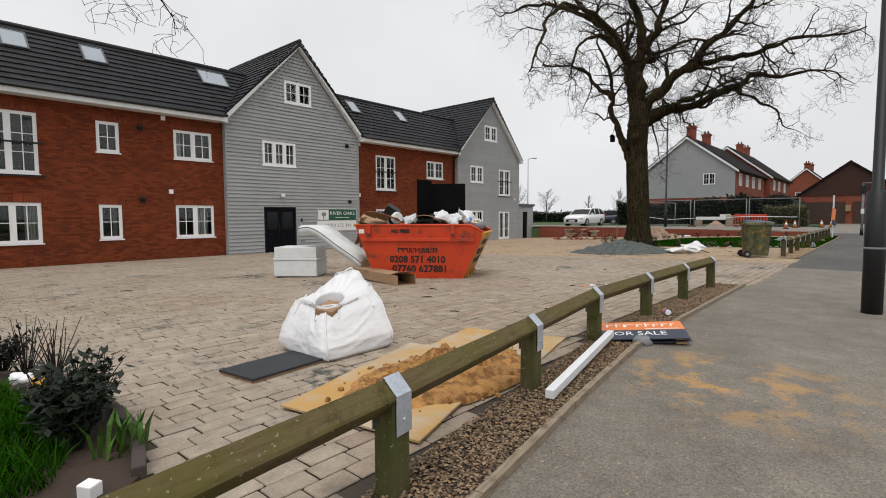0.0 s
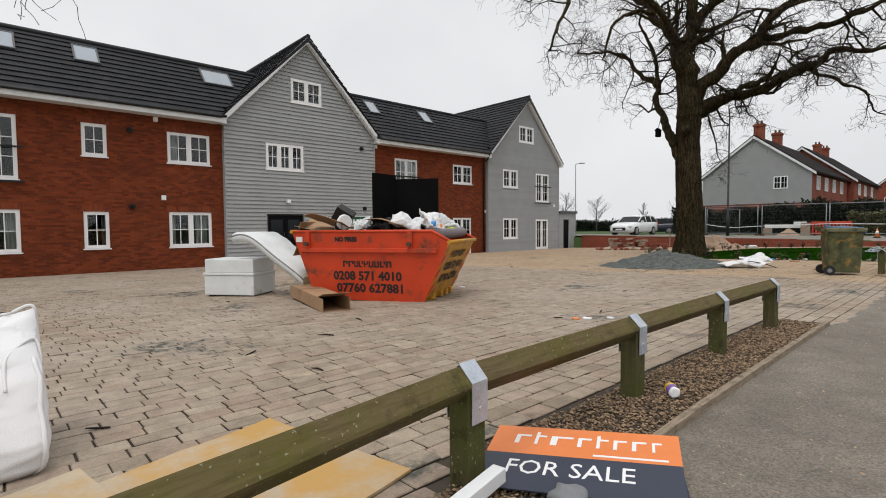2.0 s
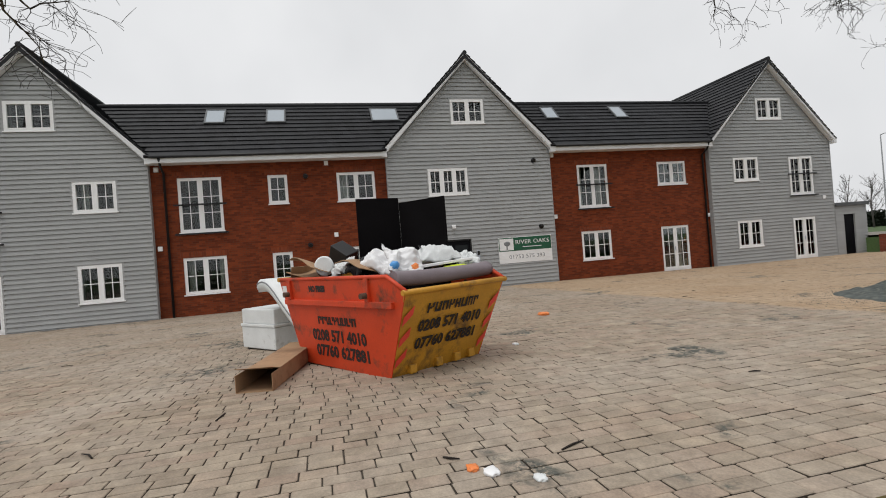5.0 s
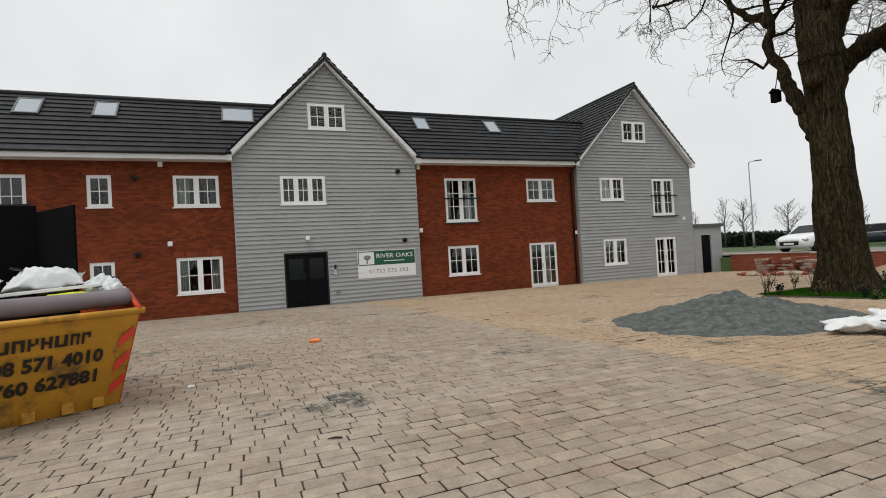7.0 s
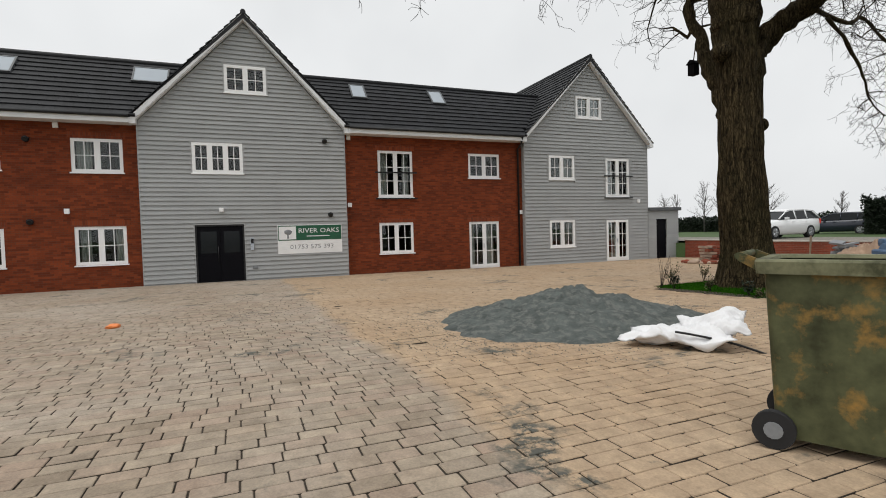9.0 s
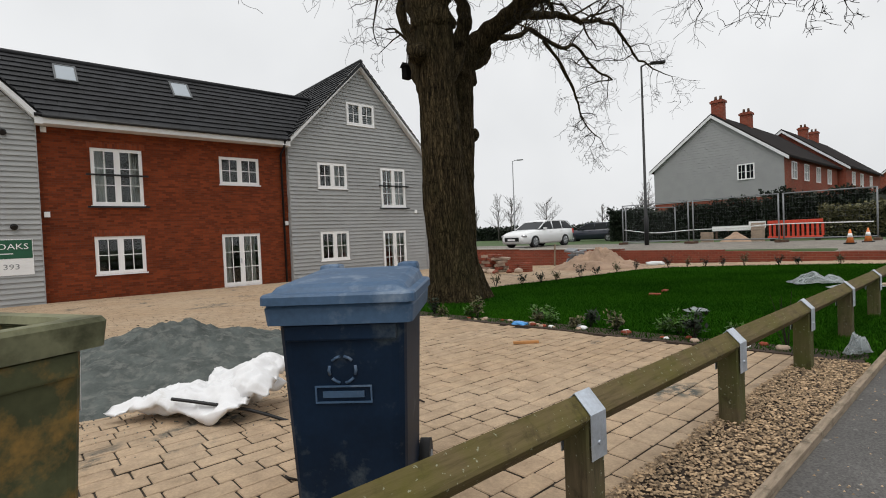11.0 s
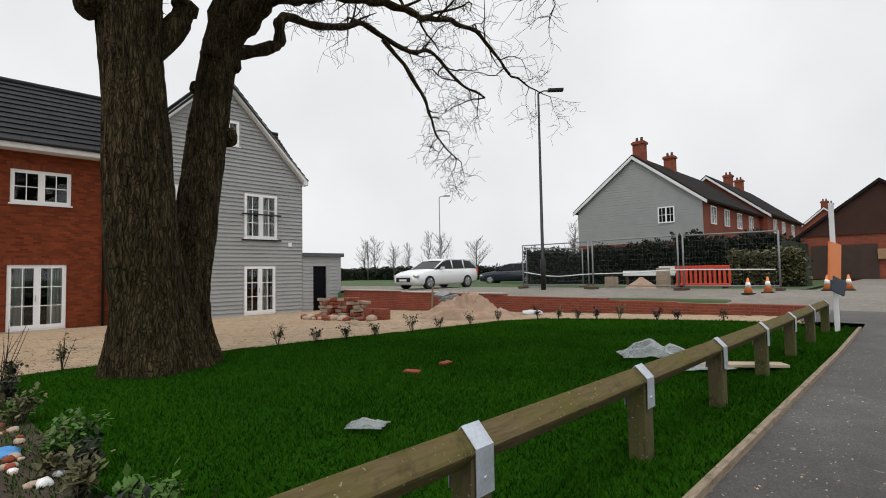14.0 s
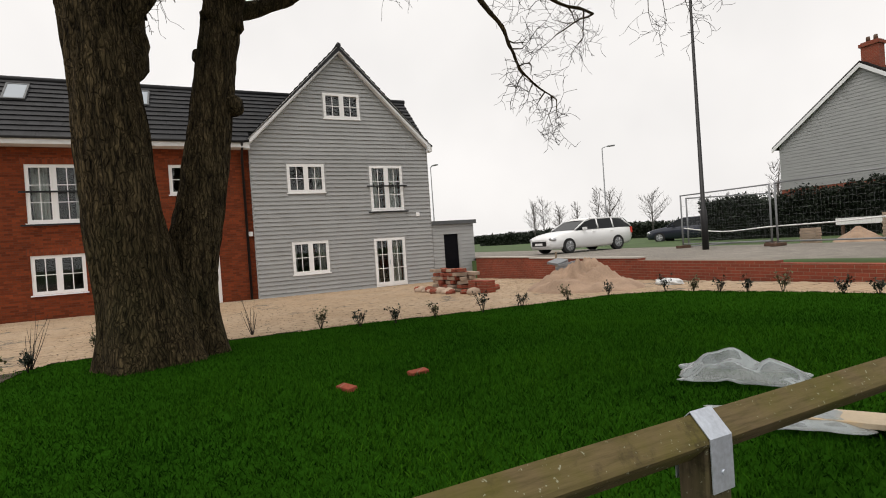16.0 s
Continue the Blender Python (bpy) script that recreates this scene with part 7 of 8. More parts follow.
def wheelie_bin(label, m, body, rim, lid, closed, Hh, W, D):
    t = thing("wheelie_bin", label, "wheelie bin", "wheelie bins by the rail", at=m)
    bm = B()
    bin_body(bm, W, D, Hh - 0.03, 0.06, 0.86)
    part("body", bm, body, t)
    bm = B()
    rim_ring(bm, W, D, Hh - 0.075, Hh, 0.035, 0.03)
    part("rim", bm, rim, t)
    bm = B()
    box(bm, -W / 2 * 0.86, W / 2 * 0.86, -D / 2 - 0.012, -D / 2 + 0.03, Hh - 0.14, Hh - 0.08, bev=0.008)
    part("lifting_comb", bm, body, t)
    for s in (-1, 1):
        bm = B()
        cyl(bm, (s * 0.22, D / 2 * 0.86, 0.1), (s * 0.27, D / 2 * 0.86, 0.1), 0.1, 18)
        wh = part("wheel", bm, "tyre", t)
        bm = B()
        cyl(bm, (s * 0.265, D / 2 * 0.86, 0.1), (s * 0.275, D / 2 * 0.86, 0.1), 0.045, 12)
        part("hub", bm, "lampgrey", wh)
    bm = B()
    cyl(bm, (-0.22, D / 2 * 0.86, 0.1), (0.22, D / 2 * 0.86, 0.1), 0.012, 8)
    part("axle", bm, "rust", t)
    bm = B()
    cyl(bm, (-0.21, D / 2 + 0.12, Hh + 0.012), (0.21, D / 2 + 0.12, Hh + 0.012), 0.02, 12)
    for s in (-1, 1):
        prism(bm, [(D / 2 + 0.02, Hh - 0.07), (D / 2 + 0.12, Hh - 0.012), (D / 2 + 0.14, Hh + 0.02), (D / 2 + 0.1, Hh + 0.03), (D / 2 + 0.02, Hh - 0.005)], s * 0.21 - 0.012, s * 0.21 + 0.012, "x")
    part("handle", bm, body, t)
    if not closed:
        return t
    # shut lid: a flat skirt with a raised, rounded crown that slopes to the front
    bm = B()
    hw, hd = W / 2 + 0.045, D / 2 + 0.055
    loops = []
    for z, q, back in ((0.0, 0.0, 0.0), (0.03, 0.0, 0.0), (0.038, 0.006, 0.0), (0.042, 0.03, 0.0), (0.07, 0.045, 0.025), (0.085, 0.075, 0.035), (0.09, 0.16, 0.035)):
        lp = []
        for sx, sy in ((1, 1), (-1, 1), (-1, -1), (1, -1)):
            for j in range(4):
                a = math.atan2(sy, sx) - math.pi / 4 + math.pi / 2 * j / 3
                y = sy * (hd - q - 0.04) + 0.04 * math.sin(a)
                lp.append(bm.verts.new((sx * (hw - q - 0.04) + 0.04 * math.cos(a), y, Hh + 0.004 + z + back * (y / hd) * 0.5)))
        loops.append(lp)
    for a, b in zip(loops, loops[1:]):
        for i in range(16):
            bm.faces.new((a[i], a[(i + 1) % 16], b[(i + 1) % 16], b[i]))
    bm.faces.new(loops[-1])
    bm.faces.new(loops[0][::-1])
    cap = part("lid", bm, lid, t)
    for s in (-1, 1):
        bm = B()
        box(bm, s * 0.19 - 0.05, s * 0.19 + 0.05, D / 2 - 0.03, D / 2 + 0.09, Hh + 0.06, Hh + 0.12, bev=0.022)
        part("hinge", bm, lid, cap)
    return t


GB = pose(-2.73, 16.57, court_z(-2.73, 16.57), 0, 0, 117)
green_bin = wheelie_bin("dirty green wheelie bin, lidless and stained with sand", GB, "bin_green", "bin_rim", "bin_green", False, 1.0, 0.52, 0.64)
BB = pose(-2.89, 17.93, court_z(-2.89, 17.93), 0, 0, 45)
blue_bin = wheelie_bin("dusty blue wheelie bin with closed faded lid", BB, "bin_blue", "bin_lid", "bin_lid", True, 0.935, 0.5, 0.56)
# recycling mark: three bent arrows as plain strokes, and a name plate as bars
face = frame_m((0, -0.2705, 0.68), (1, 0, 0), Vector((0, -1, -0.044)))
for i in range(3):
    bm = B()
    a = math.radians(90 + 120 * i)
    for d0, d1 in ((-48, -8), (8, 48)):
        p = [face @ Vector((0.052 * math.cos(a + math.radians(d)), 0.052 * math.sin(a + math.radians(d)), 0.002)) for d in (d0, (d0 + d1) / 2, d1)]
        tube(bm, p, 0.006, 5)
    part("recycling_mark", bm, "bin_lid", blue_bin)
bm = B()
plate_m = frame_m((0, -0.2665, 0.585), (1, 0, 0), Vector((0, -1, -0.044)))
for q in ((-0.11, 0.11, 0.028, 0.034), (-0.11, 0.11, -0.034, -0.028), (-0.11, -0.104, -0.028, 0.028), (0.104, 0.11, -0.028, 0.028), (-0.08, 0.08, -0.012, 0.012)):
    box(bm, *q, 0.0, 0.006, plate_m)
part("name_plate", bm, "bin_lid", blue_bin)
bm = B()
bent_sheet(bm, 0.06, 0.14, 4, 0.02, 2, 0.002)
bmesh.ops.transform(bm, matrix=pose(0.272, -0.22, 0.82, 90, 0, 90), verts=bm.verts)
part("torn_sticker", bm, "paint_white", green_bin)

# ---- grit pile, cloth bag, litter on the court ----
bm = B()
mound(bm, -7.15, 18.05, 1.8, 2.0, 0.44, court_z, 31, 0.2, 1.1, 44, 150)
for v in bm.verts:
    hgt = v.co.z - court_z(v.co.x, v.co.y)
    if hgt > 0.004:
        v.co.z += min(1, hgt * 12) * (0.05 * noise.noise(v.co * 2.4) + 0.028 * noise.noise(v.co * 6.5) + 0.016 * noise.noise(v.co * 19))
solid("grit_pile", bm, "grit", "low pile of grey-green grit spilt on the paving", "grit pile", kind="stuff")
vs, fs_ = [], []
rg = random.Random(77)
for _ in range(2600):
    a, r = rg.uniform(0, 6.28), abs(rg.gauss(0, 0.32))
    R = 1.0 + r
    x, y = -7.15 + 1.72 * R * math.cos(a), 18.05 + 1.92 * R * math.sin(a)
    if inside((x, y), LAWN):
        continue
    s, z, k = rg.uniform(0.004, 0.010), court_z(x, y), len(vs)
    vs += [(x - s, y - s * 0.6, z), (x + s, y - s * 0.5, z), (x, y + s, z), (x, y, z + s * 0.9)]
    fs_ += [(k, k + 1, k + 3), (k + 1, k + 2, k + 3), (k + 2, k, k + 3)]
tagged(pydata("grit_scatter", vs, fs_, "grit"), "scattered grey grit crumbs round the pile", "grit", kind="stuff")
wbz = court_z(-5.2, 17.6)
bm = B()
pillow(bm, 1.1, 0.62, 0.09, 17, pose(-4.97, 17.83, wbz + 0.09, 0, -4, 35), 44, 0.055)
pillow(bm, 0.66, 0.46, 0.1, 25, pose(-4.76, 18.06, wbz + 0.2, 22, -8, 40), 36, 0.05)
eb = solid("empty_sack", bm, "bagw", "crumpled empty white woven sack on the paving", "sack")
bm = B()
tube(bm, limb_line([(-4.8, 17.6, wbz + 0.2), (-4.65, 17.75, wbz + 0.17), (-4.46, 18.0, wbz + 0.1), (-4.28, 18.2, wbz + 0.01)]), 0.012, 5)
part("strap", bm, "black", eb)
rl = random.Random(5)
for i in range(26):
    x, y = rl.uniform(-12, -3.2), rl.uniform(3, 20)
    if inside((x, y), LAWN) or math.hypot(x + 7.77, y - 8.2) < 2.2 or math.hypot(x + 7.15, y - 18) < 2:
        continue
    bm = B()
    L2 = rl.uniform(0.05, 0.22)
    tube(bm, [(0, 0, 0.008), (L2 * 0.5, rl.uniform(-0.02, 0.02), 0.012), (L2, 0, 0.008)], [0.006, 0.008, 0.004], 5)
    ob = solid("stick", bm, "twig", "small dark broken stick lying on paving", "stick", "broken sticks on the court")
    ob.matrix_world = pose(x, y, court_z(x, y), 0, 0, rl.uniform(0, 360))
for i, (x, y, s, mt_) in enumerate(((-3.8, 8.28, 0.05, "paint_white"), (-3.62, 8.5, 0.04, "plastic_w"), (-3.9, 8.2, 0.04, "signorange"), (-10.45, 11.7, 0.12, "signorange"), (-5.4, 21.97, 0.1, "bluish"), (-9.2, 8.9, 0.04, "plastic_w"), (-7.6, 9.95, 0.05, "plastic_w"))):
    bm = B()
    crumple(bm, (x, y, court_z(x, y) + 0.002), (s, s * 0.7, s * 0.28), 40 + i, 0.35, 2.0, 3)
    solid("litter_scrap", bm, mt_, "crumpled scrap of coloured plastic on the paving", "litter", "scraps of litter")
bm = B()
box(bm, -0.14, 0.14, -0.025, 0.025, 0, 0.03, bev=0.006)
wd = solid("wood_offcut", bm, surf("orange_wood", (0.42, 0.2, 0.07), 0.7, 0.2, 5, 50, 0.1), "split orange-brown wood offcut on paving", "wood")
wd.matrix_world = pose(-4.54, 21.04, court_z(-4.5, 21) + 0.002, 0, 0, 50)
for x, y, a in ((-5.3, 25.62, 20), (-5.45, 26.35, 100)):
    bm = B()
    box(bm, -0.1, 0.1, -0.045, 0.045, 0, 0.045, bev=0.008)
    ob = solid("loose_brick", bm, "brick_low", "broken red brick sunk in the lawn", "brick", "loose bricks on the lawn")
    ob.matrix_world = pose(x, y, lawn_z(x, y) - 0.005, 6, 0, a)

# polythene on the lawn and by the edging


def film_sheet(name, pts, h, seed, label, k=22):
    """Billowing thin sheet over an outline of two axes: centre, half axes."""
    (cx, cy), (ax, ay), (bx_, by_) = pts
    bm = B()
    g = []
    for i in range(k + 1):
        row = []
        for j in range(k + 1):
            u, v = 2 * i / k - 1, 2 * j / k - 1
            e = 1 + 0.25 * noise.noise(Vector((u * 2, v * 2, seed)))
            x, y = cx + ax * u * e + bx_ * v * e, cy + ay * u * e + by_ * v * e
            z = h * max(0, 1 - u * u) * max(0, 1 - v * v) * (0.75 + 0.7 * noise.noise(Vector((u * 2.2, v * 2.2, seed + 3))))
            z += 0.04 * h / 0.3 * noise.noise(Vector((u * 3, v * 3, seed)))
            row.append(bm.verts.new((x, y, lawn_z(x, y) + 0.05 + max(0, z))))
        g.append(row)
    for i in range(k):
        for j in range(k):
            f = bm.faces.new((g[i][j], g[i + 1][j], g[i + 1][j + 1], g[i][j + 1]))
            f.smooth = True
    ext = bmesh.ops.extrude_face_region(bm, geom=bm.faces[:])
    for v in ext["geom"]:
        if isinstance(v, bmesh.types.BMVert):
            v.co.z -= 0.004
    bmesh.ops.recalc_face_normals(bm, faces=bm.faces)
    return solid(name, bm, "sheet", label, "polythene", "polythene sheets")


film_sheet("polythene_sheet", ((-3.4, 28.1), (0.36, 0.2), (-0.1, 0.17)), 0.22, 4, "billowing clear polythene sheet lying on the lawn")
film_sheet("polythene_sheet", ((-2.75, 27.45), (0.3, 0.25), (-0.1, 0.16)), 0.08, 9, "flattened white polythene under the timber rail")
film_sheet("polythene_sheet", ((-1.86, 22.05), (0.06, 0.11), (-0.03, 0.02)), 0.2, 12, "small clear plastic bag caught by the edging", 12)
film_sheet("polythene_sheet", ((-3.87, 23.85), (0.12, 0.08), (-0.06, 0.08)), 0.05, 15, "small white plastic scrap lying on the lawn", 8)
bm = B()
box(bm, -0.45, 0.45, -0.1, 0.1, 0, 0.03, pose(-2.35, 27.75, lawn_z(-2.35, 27.75) + 0.05, 0, 0, 35), bev=0.003)
solid("timber_board", bm, "ply", "pale timber board lying under the rail", "board")

# ---- plants along the beds ----


def shrub(x, y, zf, h, n, seed, mat, label, spread=0.6, leafy=True):
    r = random.Random(seed)
    t = thing("shrub", label, "shrub", "young shrubs round the lawn", at=pose(x, y, zf(x, y)))
    bm = B()
    lv, lf = [], []
    for i in range(n):
        a = r.uniform(0, 6.28)
        hh = h * r.uniform(0.55, 1.05)
        tip = Vector((spread * hh * math.cos(a) * r.random(), spread * hh * math.sin(a) * r.random(), hh))
        mid2 = tip * 0.5 + Vector((r.gauss(0, 0.03), r.gauss(0, 0.03), 0)) * h
        tube(bm, [(0, 0, -0.03), mid2, tip], [0.006, 0.004, 0.002], 4, cap=False)
        if leafy:
            for k in range(int(14 + 14 * r.random())):
                p = (mid2 if r.random() < 0.4 else mid2.lerp(tip, r.random())) + Vector((r.gauss(0, 0.03), r.gauss(0, 0.03), r.gauss(0, 0.02)))
                d = Vector((r.gauss(0, 1), r.gauss(0, 1), r.gauss(0.4, 0.6))).normalized()
                s = d.cross(Vector((0, 0, 1)))
                s = s.normalized() if s.length > 0.1 else Vector((1, 0, 0))
                L3 = r.uniform(0.04, 0.075)
                q = len(lv)
                lv += [p, p + d * L3 * 0.5 + s * L3 * 0.28, p + d * L3, p + d * L3 * 0.5 - s * L3 * 0.28]
                lf += [(q, q + 1, q + 2, q + 3)]
    part("stem", bm, "twig", t)
    if leafy:
        ob = pydata("leaves", lv, lf, mat)
        ob.parent = t
        ob["kind"] = "stuff"
    return t


BED = ((-9.85, 26.3), (-9.45, 26.9), (-9.3, 27.5), (-9.4, 28.3), (-9.2, 29.2), (-9.25, 30.1), (-9.2, 31.2), (-9.1, 32.2), (-8.5, 33.2), (-7.95, 33.35), (-7.45, 33.45), (-6.95, 33.55), (-6.4, 33.65), (-5.5, 33.7), (-5.05, 33.75), (-4.1, 33.8))
for i, (x, y) in enumerate(BED):
    shrub(x, y, lawn_z, 0.3 if i % 4 else 0.42, 7, 100 + i, "leaf" if i % 3 else "leaf_dry", "low young evergreen shrub along the lawn's edge" if i % 4 else "taller thin young shrub along the lawn's edge")
for i, (x, y, h, lf_) in enumerate(((-9.6, 22.3, 0.75, False), (-10.0, 23.0, 0.6, True), (-9.3, 22.35, 0.35, True), (-8.3, 22.25, 0.3, True), (-7.4, 22.15, 0.3, True), (-6.4, 22.15, 0.28, True), (-4.5, 22.25, 0.3, True), (-4.1, 22.15, 0.26, True), (-3.2, 22.1, 0.3, True), (-2.35, 22.05, 0.55, False), (-10.3, 25.2, 0.7, False), (-10.2, 24.3, 0.4, True))):
    shrub(x, y, lawn_z, h, 8, 200 + i, "leaf_dry" if i % 2 else "leaf", "sparse leafy shrub in the bed by the paving" if lf_ else "bare-stemmed young shrub in the bed by the paving", 0.5, lf_)
EDGE_SOUTH = [(-1.8, 21.86), (-9.4, 21.9), (-9.45, 22.25), (-1.8, 22.2)]
plot("bed_soil", EDGE_SOUTH, lambda x, y: lawn_z(x, y) + 0.012, "earth", "strip of bare dark soil along the lawn", "soil", 0.4, 0.08)

rd = random.Random(61)
for i in range(34):
    x, y = rd.uniform(-6.6, -2.3), rd.uniform(21.93, 22.16)
    sz = rd.uniform(0.018, 0.05)
    bm = B()
    crumple(bm, (x, y, lawn_z(x, y) + 0.012), (sz, sz * 0.8, sz * 0.55), 700 + i, 0.3, 1.7, 2)
    if i % 4:
        solid("bed_stone", bm, "stone" if i % 3 else "brick_low", "broken stone lying in the soil bed", "stone", "rubble in the soil bed")
    else:
        solid("litter_scrap", bm, "paint_white", "small white scrap lying in the soil bed", "litter", "scraps of litter")
for i in range(9):
    x, y = rd.uniform(-7.5, -2.8), rd.uniform(22.1, 22.45)
    shrub(x, y, lawn_z, rd.uniform(0.12, 0.24), 7, 400 + i, "irisleaf" if i % 3 else "leaf_dry", "low straggling weed in the soil bed", 0.9)
vs, fs_ = [], []
for _ in range(2600):
    y = rd.uniform(-1.0, 30.0)
    left = edge_x(EDGE_A, y) if y < 9.6 else -1.66 if y < 16.5 else edge_x(EDGE_B, y)
    x = left + 0.05 + abs(rd.gauss(0, 0.55))
    q, z, k = rd.uniform(0.003, 0.009), path_z(x, y) - 0.001, len(vs)
    vs += [(x - q, y - q * 0.6, z), (x + q, y - q * 0.5, z), (x, y + q, z), (x, y, z + q * 0.9)]
    fs_ += [(k, k + 1, k + 3), (k + 1, k + 2, k + 3), (k + 2, k, k + 3)]
tagged(pydata("path_grit", vs, fs_, "gravel_buff"), "loose grit scattered along the footpath's edge", "grit", kind="stuff")

# planted bed at the walk's beginning
PB = [(-2.45, 0.72), (-2.9, 0.86), (-3.4, 0.9), (-4.2, 0.92), (-4.8, 0.78), (-5.3, 0.3), (-5.6, -0.6), (-5.7, -3.0), (-1.7, -3.0), (-1.75, -0.2), (-2.1, 0.4)]
pb_z = lambda x, y: court_z(x, y) + 0.05
plot("planting_bed", PB, pb_z, "earth", "dark soil bed edged by paving", "soil", 0.4, 0.12)
bm = B()
for (x0, y0), (x1, y1) in zip(PB[:7], PB[1:7]):
    L4 = math.hypot(x1 - x0, y1 - y0)
    box(bm, 0.004, L4 - 0.004, -0.03, 0.03, -0.12, 0.09, pose(x0, y0, court_z(x0, y0), 0, 0, math.degrees(math.atan2(y1 - y0, x1 - x0))), bev=0.008)
solid("bed_edging", bm, surf("dark_stone_edging", (0.06, 0.045, 0.042), 0.85, 0.3, 5, 50, 0.3), "curved dark kerb edging of the planted bed", "edging", kind="structure")
GRASS_BED = [(-2.6, 0.42), (-2.93, 0.56), (-3.42, 0.57), (-4.0, 0.58), (-4.5, 0.52), (-5.1, 0.2), (-5.4, -2.8), (-2.2, -2.8), (-2.4, -0.4)]
blades("bed_grass", GRASS_BED, 60000, lambda x, y: pb_z(x, y) + 0.01, 0.11, "tall green grass in the planted bed", 9)
for i, (x, y, h, lf_) in enumerate(((-3.15, 0.68, 0.44, True), (-3.4, 0.74, 0.4, True), (-3.0, 0.62, 0.36, True), (-3.28, 0.56, 0.38, True), (-5.25, 0.5, 0.36, True), (-5.1, 0.6, 0.3, True), (-4.63, 0.84, 0.46, False), (-4.85, 0.7, 0.44, False), (-3.75, 0.78, 0.22, True))):
    shrub(x, y, pb_z, h, 20, 300 + i, "leaf", "dark leafy garden shrub in the planted bed" if lf_ else "tall bare flower stems in the planted bed", 0.7, lf_)
for i, (x, y, mt_) in enumerate(((-4.5, 0.6, "paint_white"), (-4.42, 0.64, "paint_white"), (-4.25, 0.68, "yellow"), (-4.12, 0.7, "yellow"))):
    bm = B()
    crumple(bm, (x, y, pb_z(x, y) + 0.08), (0.05, 0.04, 0.035), 60 + i, 0.3, 2, 3, False)
    cyl(bm, (x, y, pb_z(x, y) - 0.02), (x, y, pb_z(x, y) + 0.07), 0.005, 5)
    solid("flower", bm, mt_, "small pale garden flower in the planted bed", "flower", "flowers in the bed")

# pointed-leaved plant and a pale stone at the bed's corner
iris = thing("leafy_plant", "bright green plant with pointed upright leaves in the planted bed", "plant", at=pose(-2.8, 0.76, pb_z(-2.8, 0.76)))
ri = random.Random(77)
for i in range(26):
    a, L6 = ri.uniform(0, 6.28), ri.uniform(0.12, 0.24)
    b0 = Vector((ri.gauss(0, 0.06), ri.gauss(0, 0.05), -0.01))
    out = Vector((math.cos(a), math.sin(a), 0))
    sd = Vector((-math.sin(a), math.cos(a), 0)) * 0.013
    tp = b0 + out * L6 * 0.45 + Vector((0, 0, L6))
    md = b0 + out * L6 * 0.14 + Vector((0, 0, L6 * 0.6))
    bm = B()
    v = [bm.verts.new(q) for q in (b0 - sd * 0.7, b0 + sd * 0.7, md + sd, tp, md - sd, md + out * 0.006)]
    for q in ((0, 1, 5), (1, 2, 5), (2, 3, 5), (3, 4, 5), (4, 0, 5)):
        bm.faces.new([v[w] for w in q])
    part("leaf", bm, "irisleaf", iris)
bm = B()
box(bm, -0.035, 0.035, -0.03, 0.03, 0, 0.07, pose(-2.42, 0.53, pb_z(-2.42, 0.53) - 0.01, 4, 3, 30), bev=0.006)
solid("marker_block", bm, "paint_white", "small white marker block in the planted bed", "marker")

# ---- materials stacked by the low wall ----
ps = thing("stone_stack", "stack of reclaimed stone and bricks on a pallet", "brick stack")
rb = random.Random(21)
for i in range(64):
    lvl = i // 14
    bm = B()
    box(bm, -0.2, 0.2, -0.1, 0.1, 0, 0.1, bev=0.012)
    ob = part("stone", bm, "stone" if rb.random() < 0.6 else "brick_low", ps)
    px, py = -16.3 + (i % 7) * 0.3 + rb.uniform(-0.06, 0.06), 31.5 + ((i // 7) % 2) * 0.35 + rb.uniform(-0.05, 0.05)
    ob.matrix_local = pose(px, py, court_z(px, py) + 0.1 + lvl * 0.125, rb.uniform(-5, 5), rb.uniform(-5, 5), rb.uniform(-20, 20) + (90 if rb.random() < 0.3 else 0))
bm = B()
for k in range(5):
    box(bm, -16.6, -14.1, 31.3 + k * 0.16, 31.4 + k * 0.16, court_z(-15.3, 31.5) + 0.06, court_z(-15.3, 31.5) + 0.1)
for x in (-16.5, -15.35, -14.2):
    box(bm, x - 0.05, x + 0.05, 31.3, 32.04, court_z(x, 31.6), court_z(-15.3, 31.5) + 0.06)
part("pallet", bm, "edging", ps)
for i in range(34):
    bm = B()
    s = rb.uniform(0.08, 0.2)
    crumple(bm, (0, 0, 0), (s, s * 0.7, s * 0.6), 500 + i, 0.25, 1.6, 2)
    ob = solid("rubble_stone", bm, "stone" if i % 3 else "brick_low", "broken stone lying on paving by the wall", "rubble", "rubble by the low wall")
    x, y = rb.uniform(-17.4, -12.6), rb.uniform(31.0, 32.6)
    ob.matrix_world = pose(x, y, court_z(x, y), 0, 0, rb.uniform(0, 360))
    if -16.8 < x < -14.0 and y > 31.1:
        ob.matrix_world = pose(x, 30.9 + rb.uniform(-0.15, 0.15), court_z(x, 31), 0, 0, rb.uniform(0, 360))
for i, (x, y) in enumerate(((-13.6, 31.5), (-13.35, 31.55))):
    bm = B()
    for k in range(5):
        box(bm, -0.21, 0.21, -0.16, 0.16, k * 0.07, k * 0.07 + 0.065, bev=0.004)
    ob = solid("brick_pack", bm, "brick_low", "small stack of red bricks on the paving", "brick stack", "brick stacks by the wall")
    ob.matrix_world = pose(x + i * 0.2, y, court_z(x, y), 0, 0, 12 * i)
bm = B()
mound(bm, -11.2, 33.3, 1.75, 1.25, 0.6, court_z, 44, 0.4, 0.85, 26, 80)
solid("spoil_heap", bm, "rubble", "heap of buff sand and rubble against the low wall", "spoil heap", kind="stuff")
